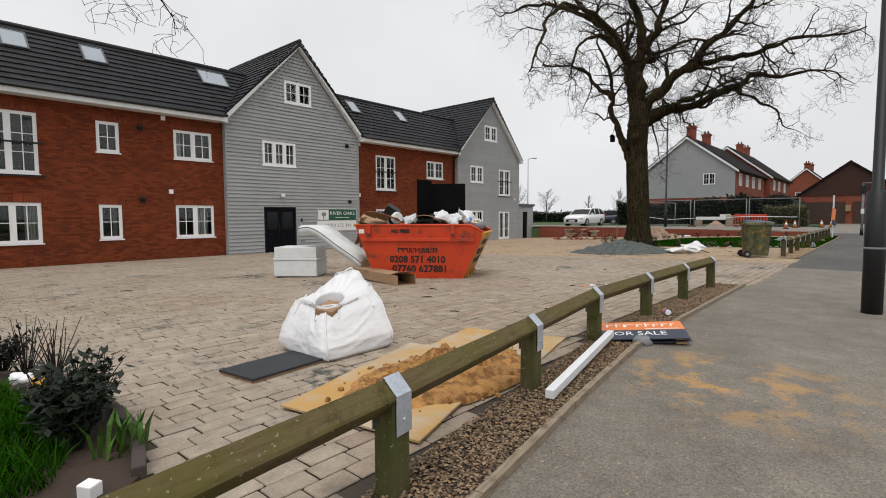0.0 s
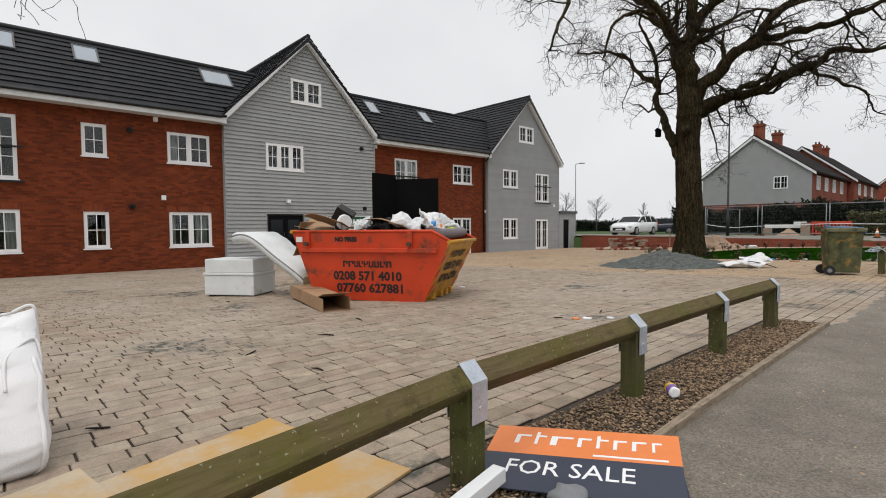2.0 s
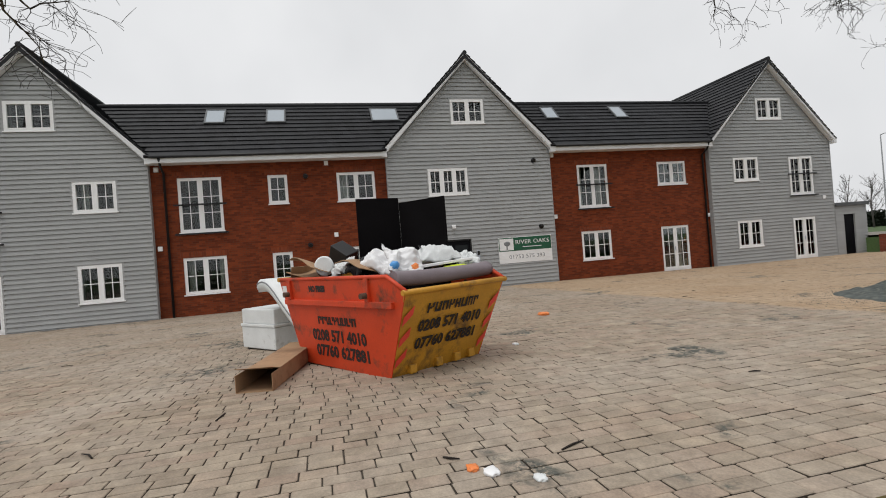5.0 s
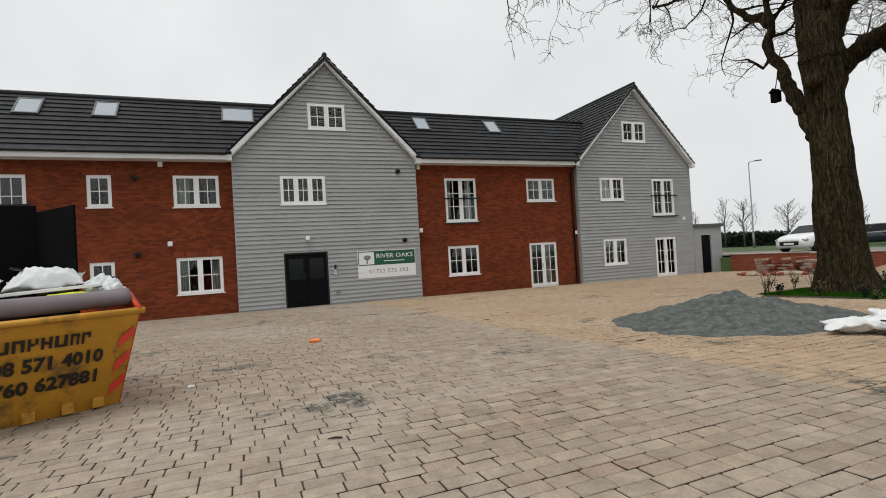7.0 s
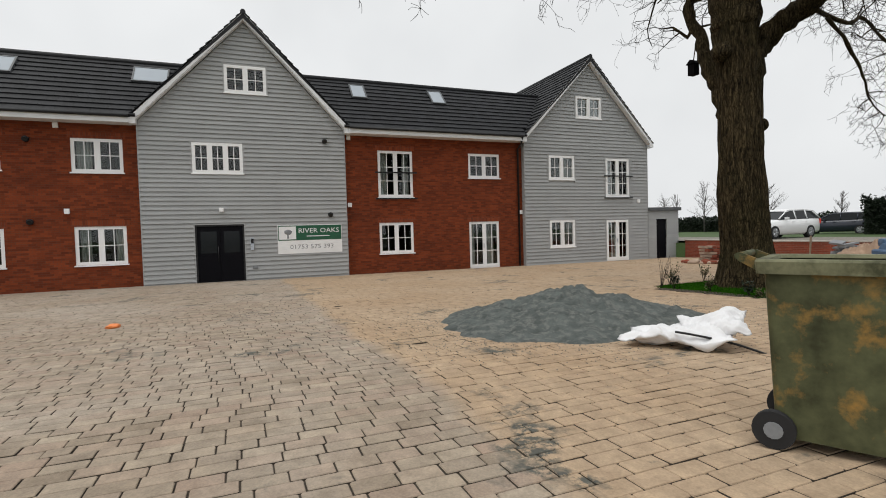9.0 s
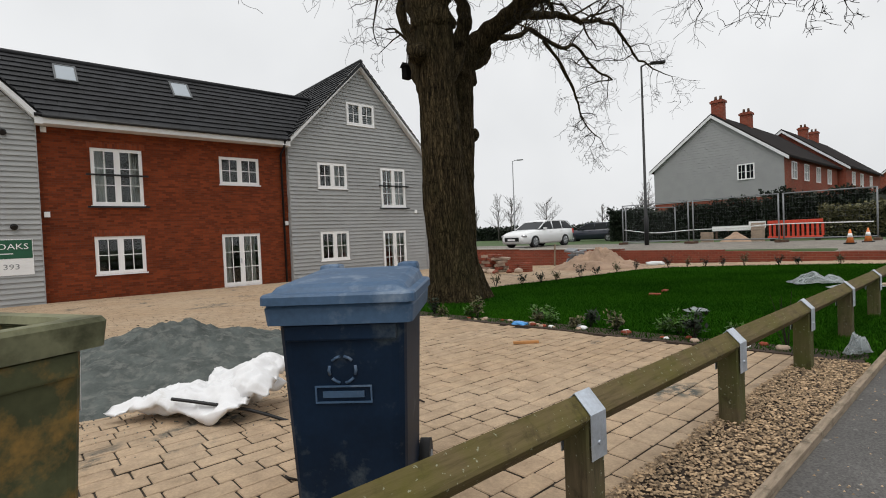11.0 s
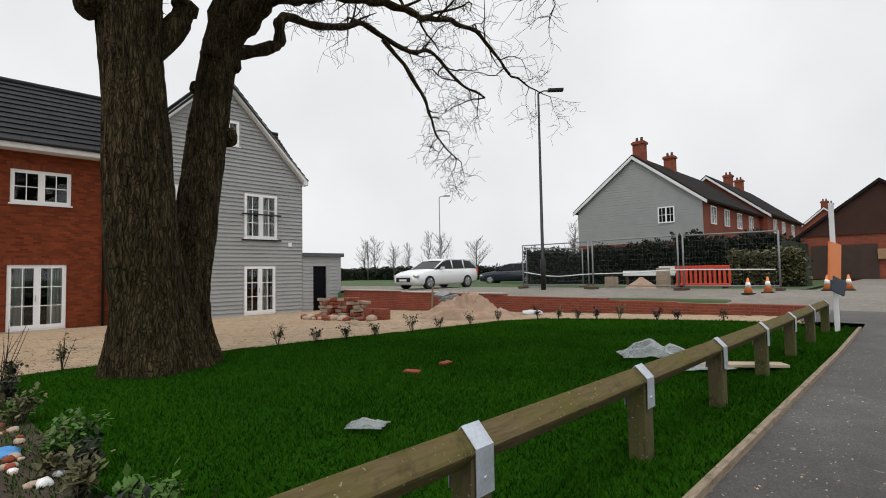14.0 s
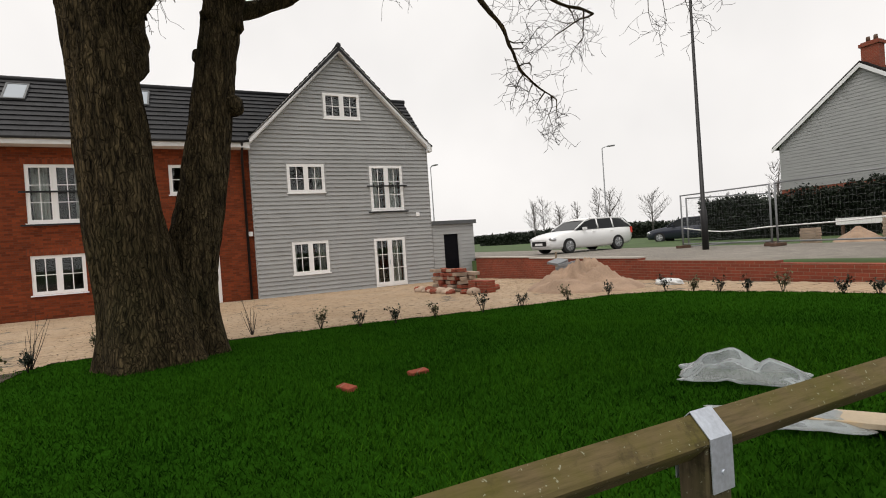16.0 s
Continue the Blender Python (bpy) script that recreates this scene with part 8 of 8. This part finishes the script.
for i in range(11):
    bm = B()
    box(bm, -0.24, 0.24, -0.19, 0.19, 0, 0.07, bev=0.006)
    ob = solid("stone_slab", bm, "lampgrey", "dark grey stone slab tipped on the spoil heap", "slab", "slabs on the spoil heap")
    ob.matrix_world = pose(-12.3 + rb.uniform(-0.32, 0.32), 33.7 + rb.uniform(-0.15, 0.15), court_z(-12.3, 33.7) + 0.03 + i * 0.062, rb.uniform(-14, 14), rb.uniform(-16, 16), rb.uniform(0, 180))
bm = B()
box(bm, -0.03, 0.03, -0.02, 0.02, -0.3, 0.95, pose(-14.2, 34.8, court_z(-14, 35), 0, 3, 0))
solid("timber_stake", bm, "edging", "upright timber stake by the low wall", "stake")
bm = B()
crumple(bm, (-9.6, 34.6, court_z(-9.6, 34.6)), (0.3, 0.2, 0.08), 91, 0.3, 1.8, 3)
solid("clear_wrap", bm, "plastic_w", "pale plastic wrap lying by the wall", "litter")

# ---- cars ----


def car(label, m, paint):
    """An estate car, nose to local -y, wheels on z = 0."""
    t = thing("car", label, "car", "parked cars", at=m)
    L = 4.83
    st = [(-2.41, 0.62, 0.35, 0.62), (-2.3, 0.78, 0.22, 0.74), (-1.9, 0.88, 0.2, 0.86), (-1.2, 0.91, 0.2, 0.97), (-0.6, 0.92, 0.2, 1.0), (0.6, 0.92, 0.2, 1.02), (1.6, 0.91, 0.22, 1.05), (2.2, 0.87, 0.26, 1.06), (2.4, 0.78, 0.4, 1.0)]
    bm = B()
    rows = []
    for y, w, zb, zt in st:
        pr = [(-w * 0.86, zb), (-w, zb + 0.12), (-w * 1.0, (zb + zt) / 2 + 0.05), (-w * 0.965, zt - 0.08), (-w * 0.86, zt), (-w * 0.3, zt + 0.025), (w * 0.3, zt + 0.025), (w * 0.86, zt), (w * 0.965, zt - 0.08), (w, (zb + zt) / 2 + 0.05), (w, zb + 0.12), (w * 0.86, zb)]
        rows.append([bm.verts.new((x, y, z)) for x, z in pr])
    for a, b in zip(rows, rows[1:]):
        for i in range(12):
            f = bm.faces.new((a[i], a[(i + 1) % 12], b[(i + 1) % 12], b[i]))
            f.smooth = True
    bm.faces.new(rows[0])
    bm.faces.new(rows[-1][::-1])
    bmesh.ops.recalc_face_normals(bm, faces=bm.faces)
    body = part("body", bm, paint, t)
    # glasshouse and roof
    gh_ = [(-1.05, 0.8, 1.0, 1.01), (-0.35, 0.72, 1.0, 1.4), (0.0, 0.69, 1.0, 1.49), (1.2, 0.68, 1.0, 1.5), (2.05, 0.66, 1.0, 1.43), (2.38, 0.7, 1.0, 1.03)]
    bm = B()
    rows = []
    for y, w, zb, zt in gh_:
        rows.append([bm.verts.new(p) for p in ((-0.84, y, zb), (-w, y, zt), (w, y, zt), (0.84, y, zb))])
    for a, b in zip(rows, rows[1:]):
        for i in range(3):
            bm.faces.new((a[i], a[i + 1], b[i + 1], b[i]))
    bm.faces.new(rows[0])
    bm.faces.new(rows[-1][::-1])
    bmesh.ops.recalc_face_normals(bm, faces=bm.faces)
    part("glasshouse", bm, "carglass", t)
    bm = B()
    rr = [(-0.36, 0.74, 1.4), (0.0, 0.71, 1.495), (1.2, 0.7, 1.505), (2.07, 0.68, 1.44)]
    prev = None
    for y, w, z in rr:
        row = [bm.verts.new(p) for p in ((-w, y, z - 0.03), (-w * 0.9, y, z + 0.02), (0, y, z + 0.04), (w * 0.9, y, z + 0.02), (w, y, z - 0.03))]
        if prev:
            for i in range(4):
                f = bm.faces.new((prev[i], prev[i + 1], row[i + 1], row[i]))
                f.smooth = True
        prev = row
    geo = bmesh.ops.extrude_face_region(bm, geom=bm.faces[:])
    for v in geo["geom"]:
        if isinstance(v, bmesh.types.BMVert):
            v.co.z -= 0.03
    bmesh.ops.recalc_face_normals(bm, faces=bm.faces)
    part("roof", bm, paint, t)
    for s in (-1, 1):
        for line in ([(s * 0.82, -1.04, 1.01), (s * 0.735, -0.35, 1.4)], [(s * 0.85, 0.28, 1.0), (s * 0.705, 0.3, 1.44)], [(s * 0.84, 1.2, 1.02), (s * 0.7, 1.22, 1.44)], [(s * 0.82, 2.3, 1.04), (s * 0.69, 1.9, 1.39)]):
            bm = B()
            tube(bm, line, 0.035, 6)
            part("pillar", bm, paint, t)
        bm = B()
        box(bm, min(s * 0.86, s * 1.04), max(s * 0.86, s * 1.04), -0.66, -0.52, 0.98, 1.1, bev=0.02)
        part("mirror", bm, paint, t)
        bm = B()
        crumple(bm, (s * 0.66, -2.2, 0.64), (0.2, 0.16, 0.09), 1, 0.0, 1, 2, False)
        part("headlight", bm, "alloy", t)
        bm = B()
        box(bm, min(s * 0.62, s * 0.84), max(s * 0.62, s * 0.84), 2.28, 2.4, 0.72, 1.0, bev=0.02)
        part("tail_light", bm, "red", t)
        for y in (-1.47, 1.38):
            bm = B()
            cyl(bm, (s * 0.7, y, 0.33), (s * 0.935, y, 0.33), 0.33, 26)
            wh = part("wheel", bm, "tyre", t)
            bm = B()
            cyl(bm, (s * 0.925, y, 0.33), (s * 0.945, y, 0.33), 0.22, 20)
            rim = part("rim", bm, "lampgrey", wh)
            for k in range(5):
                bm = B()
                a = k * 2 * math.pi / 5
                cyl(bm, (s * 0.948, y, 0.33), (s * 0.948, y + 0.2 * math.cos(a), 0.33 + 0.2 * math.sin(a)), 0.022, 5)
                part("spoke", bm, "alloy", wh)
        bm = B()
        for y in (-0.12, 0.95):
            box(bm, min(s * 0.915, s * 0.945), max(s * 0.915, s * 0.945), y, y + 0.18, 0.86, 0.89)
        part("door_handle", bm, paint, t)
    bm = B()
    box(bm, -0.5, 0.5, -2.43, -2.3, 0.36, 0.58, bev=0.02)
    part("grille", bm, "black", t)
    bm = B()
    box(bm, -0.26, 0.26, -2.445, -2.42, 0.4, 0.5)
    part("number_plate", bm, "paint_white", t)
    return t


car("white estate car parked on the road", pose(-19.3, 40.28, path_z(-19, 41) - 0.002, 0, 0, 1), "carwhite")
car("dark blue car parked by the hedge", pose(-23.2, 52.3, path_z(0, 41) - 0.12, 0, 0, -70), "cardark")

# ---- temporary fence, barrier, cones, street sign ----


def fence_panel(x0, y0, x1, y1, z):
    t = thing("temporary_fence", "galvanised temporary mesh fence panel on the roadside", "fence panel", "temporary fence panels")
    a, b = Vector((x0, y0, z)), Vector((x1, y1, z))
    for p in (a, b):
        bm = B()
        cyl(bm, p, p + Vector((0, 0, 2.0)), 0.03, 8)
        part("upright", bm, "lampgrey", t)
        bm = B()
        box(bm, -0.1, 0.1, -0.28, 0.28, 0, 0.1, pose(*p), bev=0.01)
        part("foot", bm, "rust", t)
    for h in (0.15, 1.98):
        bm = B()
        cyl(bm, a + Vector((0, 0, h)), b + Vector((0, 0, h)), 0.025, 8)
        part("bar", bm, "lampgrey", t)
    bm = B()
    n = int((b - a).length / 0.1)
    for i in range(1, n):
        p = a.lerp(b, i / n)
        tube(bm, [p + Vector((0, 0, 0.15)), p + Vector((0, 0, 1.98))], 0.0011, 3, cap=False)
    for i in range(1, 9):
        h = Vector((0, 0, 0.15 + 1.83 * i / 9))
        tube(bm, [a + h, b + h], 0.0016, 3, cap=False)
    ob = part("mesh", bm, "lampgrey", t)
    ob["kind"] = "stuff"
    return t


rz = path_z(-9, 41)
fence_panel(-14.3, 40.9, -11.05, 41.0, rz)
fence_panel(-10.75, 40.8, -7.3, 40.6, rz)
fence_panel(-7.15, 40.7, -4.3, 41.2, rz)
fence_panel(-14.3, 41.2, -13.2, 44.5, rz - 0.1)
bm = B()
tube(bm, limb_line([(-14.2, 40.86, rz + 0.75), (-12.6, 40.8, rz + 0.55), (-11.05, 40.94, rz + 0.62), (-9.0, 40.66, rz + 0.66), (-7.2, 40.55, rz + 0.74), (-4.4, 41.1, rz + 0.7)]), 0.022, 5)
solid("barrier_tape", bm, "paint_white", "sagging white tape strung along the fence", "tape")
bar = thing("plastic_barrier", "red plastic pedestrian barrier behind the fence", "barrier")
for z0, z1 in ((0.85, 1.0), (0.12, 0.24)):
    bm = B()
    box(bm, -8.9, -6.7, 44.85, 44.93, rz + z0 - 0.1, rz + z1 - 0.1, bev=0.02)
    part("beam", bm, "barrier", bar)
for i in range(12):
    bm = B()
    x = -8.85 + i * 0.19
    box(bm, x, x + 0.1, 44.87, 44.91, rz + 0.14, rz + 0.76)
    part("slat", bm, "barrier", bar)
for x in (-8.7, -6.9):
    bm = B()
    box(bm, x - 0.04, x + 0.04, 44.6, 45.2, rz - 0.1, rz + 0.04, bev=0.01)
    part("foot", bm, "tyre", bar)


def cone(x, y, z):
    t = thing("traffic_cone", "orange traffic cone with white sleeve on the road", "traffic cone", "traffic cones", at=pose(x, y, z))
    bm = B()
    box(bm, -0.16, 0.16, -0.16, 0.16, 0, 0.035, bev=0.008)
    part("base", bm, "tyre", t)
    bm = B()
    tube(bm, [(0, 0, 0.035), (0, 0, 0.5)], [0.12, 0.022], 16)
    c = part("body", bm, "signorange", t)
    bm = B()
    tube(bm, [(0, 0, 0.22), (0, 0, 0.36)], [0.086, 0.056], 16)
    part("sleeve", bm, "paint_white", c)
    return t


cone(-4.75, 39.0, path_z(-4, 39) - 0.01)
cone(-4.35, 39.6, path_z(-4, 39.6))
cone(-3.1, 41.5, path_z(-3, 41.5))
cone(-2.6, 41.9, path_z(-3, 41.9))
ns = thing("street_sign", "low white street name board on two short posts", "street sign")
bm = B()
box(bm, -12.2, -9.6, 46.9, 46.94, 0.82, 1.08)
box(bm, -10.35, -9.55, 46.88, 46.92, 0.92, 1.28)
part("board", bm, "paint_white", ns)
for x in (-12.0, -9.8):
    bm = B()
    box(bm, x - 0.05, x + 0.05, 46.94, 47.02, 0.1, 1.05)
    part("post", bm, "rust", ns)
for x, y, h in ((-8.95, 43.6, 0.9), (-11.0, 43.0, 0.55)):
    stk = thing("paver_stack", "stack of stone pavers by the fence", "paver stack", "paver stacks by the fence")
    for i in range(int(h / 0.09)):
        bm = B()
        box(bm, x - 0.24 + 0.02 * (i % 2), x + 0.24, y - 0.2, y + 0.2 - 0.02 * (i % 3), rz - 0.06 + i * 0.09, rz - 0.06 + i * 0.09 + 0.082, bev=0.006)
        part("slab", bm, "stone", stk)
bm = B()
mound(bm, -9.9, 43.6, 0.8, 0.6, 0.5, lambda x, y: rz - 0.06, 51, 0.15, 1.0, 10, 30)
solid("sand_heap", bm, "rubble", "heap of orange-brown sand beside the fence", "sand heap", kind="stuff")
# white post with drooping orange board at the rail's end
pst = thing("estate_post", "white timber post with a hanging orange sale board", "sale post")
bm = B()
box(bm, -1.985, -1.915, 32.165, 32.235, 0.0, 2.2, bev=0.005)
part("post", bm, "white_paint", pst)
bm = B()
box(bm, -0.2, 0.2, -0.015, 0.015, -0.32, 0.32, pose(-1.93, 32.1, 1.2, 0, 8, 74), bev=0.003)
part("board", bm, "signorange", pst)
bm = B()
box(bm, -0.18, 0.18, -0.016, 0.016, -0.12, 0.12, pose(-1.9, 32.1, 0.8, 0, 20, 66), bev=0.003)
part("lower_board", bm, "signnavy", pst)

# ---- hedges, verge, distant trees ----
verge = tagged(sheet_grid("verge", span(-60, -4, 14), [42.2, 44, 46, 50, 58, 70], lambda x, y: rz - 0.02 - 0.04 * smooth(42.2, 44, y) + 0.02 * math.sin(x), "meadow"), "rough green verge before the hedge", "verge", kind="structure")


def hedge(name, x0, x1, y0, y1, z0, h, count, seed, label, mat="leaf", size=0.16):
    r = random.Random(seed)
    vs, fs = [], []
    for _ in range(count):
        x = r.uniform(x0, x1)
        top = h * (0.82 + 0.3 * noise.noise(Vector((x * 0.45, seed, 0))) + 0.12 * noise.noise(Vector((x * 1.7, seed, 3))))
        v = r.random() ** 0.6
        y = y0 + (y1 - y0) * r.random() if r.random() < 0.5 else y0 + r.uniform(-0.15, 0.2)
        z = z0 + top * v + r.gauss(0, 0.06)
        d = Vector((r.gauss(0, 1), r.gauss(-0.4, 1), r.gauss(0.3, 0.8))).normalized()
        s = d.cross(Vector((r.gauss(0, 1), r.gauss(0, 1), 1))).normalized()
        L = size * r.uniform(0.6, 1.4)
        p, q = Vector((x, y, max(z0, z))), len(vs)
        vs += [p, p + d * L * 0.5 + s * L * 0.3, p + d * L, p + d * L * 0.5 - s * L * 0.3]
        fs.append((q, q + 1, q + 2, q + 3))
    hd = thing(name, label, "hedge", "hedges along the road")
    ob = pydata("foliage", vs, fs, mat)
    ob.parent = hd
    ob["kind"] = "stuff"
    bm = B()
    n = int((x1 - x0) / 0.8)
    for i in range(n):
        a, b = x0 + (x1 - x0) * i / n, x0 + (x1 - x0) * (i + 1) / n
        t = h * (0.7 + 0.3 * noise.noise(Vector((a * 0.45, seed, 0))))
        box(bm, a, b, y0 + 0.25, y1 - 0.1, z0 - 0.1, z0 + t)
    part("thicket", bm, "leaf", hd)
    return hd


hedge("hedge", -20.5, -10.0, 50.0, 52.5, 0.25, 2.75, 18000, 3, "dark dense evergreen hedge before the grey gable house")
hedge("hedge", -10.2, -5.6, 48.5, 57.0, 0.25, 3.1, 9000, 5, "tall dark overgrown hedge by the side road")
hedge("hedge", -7.2, -4.4, 46.8, 48.6, 0.25, 1.9, 4000, 7, "olive straggling bushes at the hedge's end", "leaf_dry", 0.14)
hedge("hedge", -75, -24, 66, 69, 0.2, 1.9, 14000, 9, "low dark hedgerow across the far verge", "leaf", 0.3)
hedge("hedge", -130, -60, 92, 96, 0.2, 2.6, 9000, 12, "distant dark hedgerow on the horizon", "leaf", 0.5)


def bare_tree(x, y, z, h, seed, label, mat="twig_far", spread=0.5, r0=0.1, kids=22):
    r = random.Random(seed)
    t = thing("bare_tree", label, "tree", "bare trees beyond the road", at=pose(x, y, z))
    bm = B()
    tube(bm, [(0, 0, -0.2), (r.gauss(0, 0.1), r.gauss(0, 0.1), h * 0.5), (r.gauss(0, 0.2), r.gauss(0, 0.2), h)], [r0, r0 * 0.6, 0.015], 6)
    part("trunk", bm, mat, t)
    bm = B()
    for i in range(kids):
        zz = h * (0.25 + 0.7 * i / kids)
        a = r.uniform(0, 6.28)
        L = h * spread * (1 - 0.6 * i / kids) * r.uniform(0.5, 1)
        d = Vector((math.cos(a), math.sin(a), r.uniform(0.5, 1.3))).normalized()
        p = [Vector((0, 0, zz))]
        for k in range(4):
            d = (d + Vector((r.gauss(0, 0.2), r.gauss(0, 0.2), 0.1))).normalized()
            p.append(p[-1] + d * L / 4)
        tube(bm, p, [r0 * 0.3, r0 * 0.24, r0 * 0.18, r0 * 0.12, 0.008], 4, cap=False)
        for k in range(1, 5):
            for _ in range(3):
                e = (d + Vector((r.gauss(0, 0.8), r.gauss(0, 0.8), r.gauss(0.2, 0.5)))).normalized()
                tube(bm, [p[k], p[k] + e * L * 0.16, p[k] + (e + Vector((0, 0, 0.2))) * L * 0.32], [r0 * 0.12, r0 * 0.1, 0.006], 3, cap=False)
    ob = part("crown", bm, mat, t)
    ob["kind"] = "stuff"
    return t


rtree = random.Random(33)
for i, (x, y, h) in enumerate(((-40, 62, 5.2), (-44, 64, 6.0), (-36.5, 64, 4.6), (-50, 66, 5.0), (-47, 61, 4.2), (-33, 70, 4.0), (-29, 72, 4.6), (-56, 64, 5.5), (-62, 70, 6.5), (-23.5, 62, 5.2), (-26.5, 78, 6.0), (-70, 74, 7.0))):
    bare_tree(x, y, 0.2, h, 40 + i, "slender bare tree beyond the far verge" if i % 2 else "bushy bare tree beyond the far verge", spread=0.35 if i % 2 else 0.55)

# tree overhanging the court from beyond the building's near end
ash = thing("overhanging_tree", "bare tree whose drooping twigs overhang the forecourt", "tree")
twigs = B()
rt = random.Random(17)
bm = B()
tube(bm, [(-12.5, -8.0, -0.5), (-12.4, -7.9, 2.0), (-12.3, -7.6, 5.0), (-12.2, -7.2, 8.5), (-12.0, -6.8, 11.5)], [0.45, 0.36, 0.3, 0.2, 0.08], 14, wob=0.2)
part("trunk", bm, "bark", ash)
for way in ([(-12.3, -7.6, 5.2), (-12.4, -5.0, 7.4), (-11.9, -2.2, 8.5), (-11.0, 0.6, 7.9), (-10.3, 2.3, 6.4), (-9.8, 3.1, 5.5)], [(-12.2, -7.2, 7.5), (-13.2, -4.0, 9.2), (-12.6, -1.0, 9.0), (-11.8, 1.4, 7.6), (-11.4, 2.6, 6.3)], [(-12.3, -7.6, 6.0), (-10.0, -6.5, 8.0), (-8.0, -4.5, 9.0)]):
    bm = B()
    line = limb_line(way)
    k = len(line)
    rad = [0.14 - 0.12 * i / (k - 1) for i in range(k)]
    tube(bm, line, rad, 7, wob=0.2)
    for s in range(7):
        i = min(k - 2, int(k * (0.45 + 0.55 * s / 7)))
        d0 = (line[i + 1] - line[i]).normalized()
        sprout(bm, line[i], d0 * 0.8 + Vector((rt.gauss(0, 0.5), rt.gauss(0, 0.5), rt.gauss(-0.2, 0.3))), max(0.01, rad[i] * 0.4), 1.5, 1, rt, 0.3)
    sprout(bm, line[-1], line[-1] - line[-2], 0.02, 1.3, 1, rt, 0.3)
    part("limb", bm, "bark", ash)
ob = part("crown", twigs, "twig", ash, "fine drooping bare twigs")
ob["kind"] = "stuff"

# ---- block paving, laid in courses along the facade ----
PW, PL = 0.136, 0.232
pav_vs, pav_fs, near_blocks = [], [], []
rp = random.Random(1234)


def paved(x, y):
    if x > (inner_a(y) - 0.06 if y < 9.62 else -1.66 if y < 16.45 else -2.2):
        return False
    if inside((x, y), LAWN_OUT) or inside((x, y), PB):
        return False
    return y < 35.5


LAWN_OUT = [(-1.6, 21.86)] + [(x, y - 0.02) if y < 22 else (x - 0.03, y + 0.03) for x, y in LAWN[1:]] + [(-1.6, 32.4)]
NEAR_X, NEAR_Y = (-4.35, -2.2), (9.8, 14.6)


def block(x0, x1, y0, y1, zf, jit=True):
    """A tumbled block: cut, uneven corners and worn, sloping edges."""
    g = 0.0042
    dz = rp.uniform(-0.002, 0.002)
    tx, ty = rp.uniform(-0.003, 0.003), rp.uniform(-0.003, 0.003)
    a0, a1, b0, b1 = (q + rp.uniform(-0.0015, 0.0015) for q in (x0 + g, x1 - g, y0 + g, y1 - g))
    k = [rp.uniform(0.003, 0.011) for _ in range(8)]
    low = [(a0 + k[0], b0), (a1 - k[1], b0), (a1, b0 + k[2]), (a1, b1 - k[3]), (a1 - k[4], b1), (a0 + k[5], b1), (a0, b1 - k[6]), (a0, b0 + k[7])]
    mx, my = (a0 + a1) / 2, (b0 + b1) / 2
    top = [(mx + (x - mx) * 0.945, my + (y - my) * 0.965) for x, y in low]
    z = lambda x, y: zf(x, y) + dz + tx * (x - x0) / PW + ty * (y - y0) / PL
    vs = [(x, y, z(x, y)) for x, y in top] + [(x, y, z(x, y) - 0.005) for x, y in low] + [(x, y, z(x, y) - 0.016) for x, y in low]
    fs = [tuple(range(8))] + [(q, q + 8, (q + 1) % 8 + 8, (q + 1) % 8) for q in range(8)] + [(q + 8, q + 16, (q + 1) % 8 + 16, (q + 1) % 8 + 8) for q in range(8)]
    return vs, fs


ncol = int((22.0 - 1.3) / PW)
for i in range(ncol):
    x0 = -22.0 + i * PW
    sh = (0.5 if i % 2 else 0.0) * PL + rp.uniform(-0.035, 0.035)
    y = -9.0 - sh
    while y < 35.5:
        L5 = 0.232 if rp.random() < 0.985 else 0.155
        xm, ym = x0 + PW / 2, y + L5 / 2
        if paved(xm, ym):
            if NEAR_X[0] < xm < NEAR_X[1] and NEAR_Y[0] < ym < NEAR_Y[1] and len(near_blocks) < 300:
                near_blocks.append((xm, ym, L5))
            else:
                v, f = block(x0, x0 + PW, y, y + L5, court_z)
                k = len(pav_vs)
                pav_vs += v
                pav_fs += [tuple(q + k for q in t) for t in f]
        y += L5
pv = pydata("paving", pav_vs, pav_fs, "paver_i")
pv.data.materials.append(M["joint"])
# block sides below the worn edge take the bed's dark joint colour
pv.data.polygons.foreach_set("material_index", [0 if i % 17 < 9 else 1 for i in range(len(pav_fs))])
pv.parent = court_bed
pv["kind"] = "stuff"
pv["label"] = "tumbled buff block paving"
kinds = {0.155: [], 0.232: []}
for _ in range(18):
    L5 = 0.155 if _ < 3 else 0.232
    v, f = block(-PW / 2, PW / 2, -L5 / 2, L5 / 2, lambda x, y: 0.0)
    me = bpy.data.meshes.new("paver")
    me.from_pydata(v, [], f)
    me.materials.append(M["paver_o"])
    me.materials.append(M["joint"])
    # sides again in the dark joint colour
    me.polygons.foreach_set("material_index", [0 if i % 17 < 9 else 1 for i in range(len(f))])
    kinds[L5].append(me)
for xm, ym, L5 in near_blocks:
    ob = new("paver", rp.choice(kinds[L5]))
    ob.parent = court_bed
    ob.location = (xm, ym, court_z(xm, ym))
    ob.rotation_euler = (0, math.atan(-0.0235), 0)
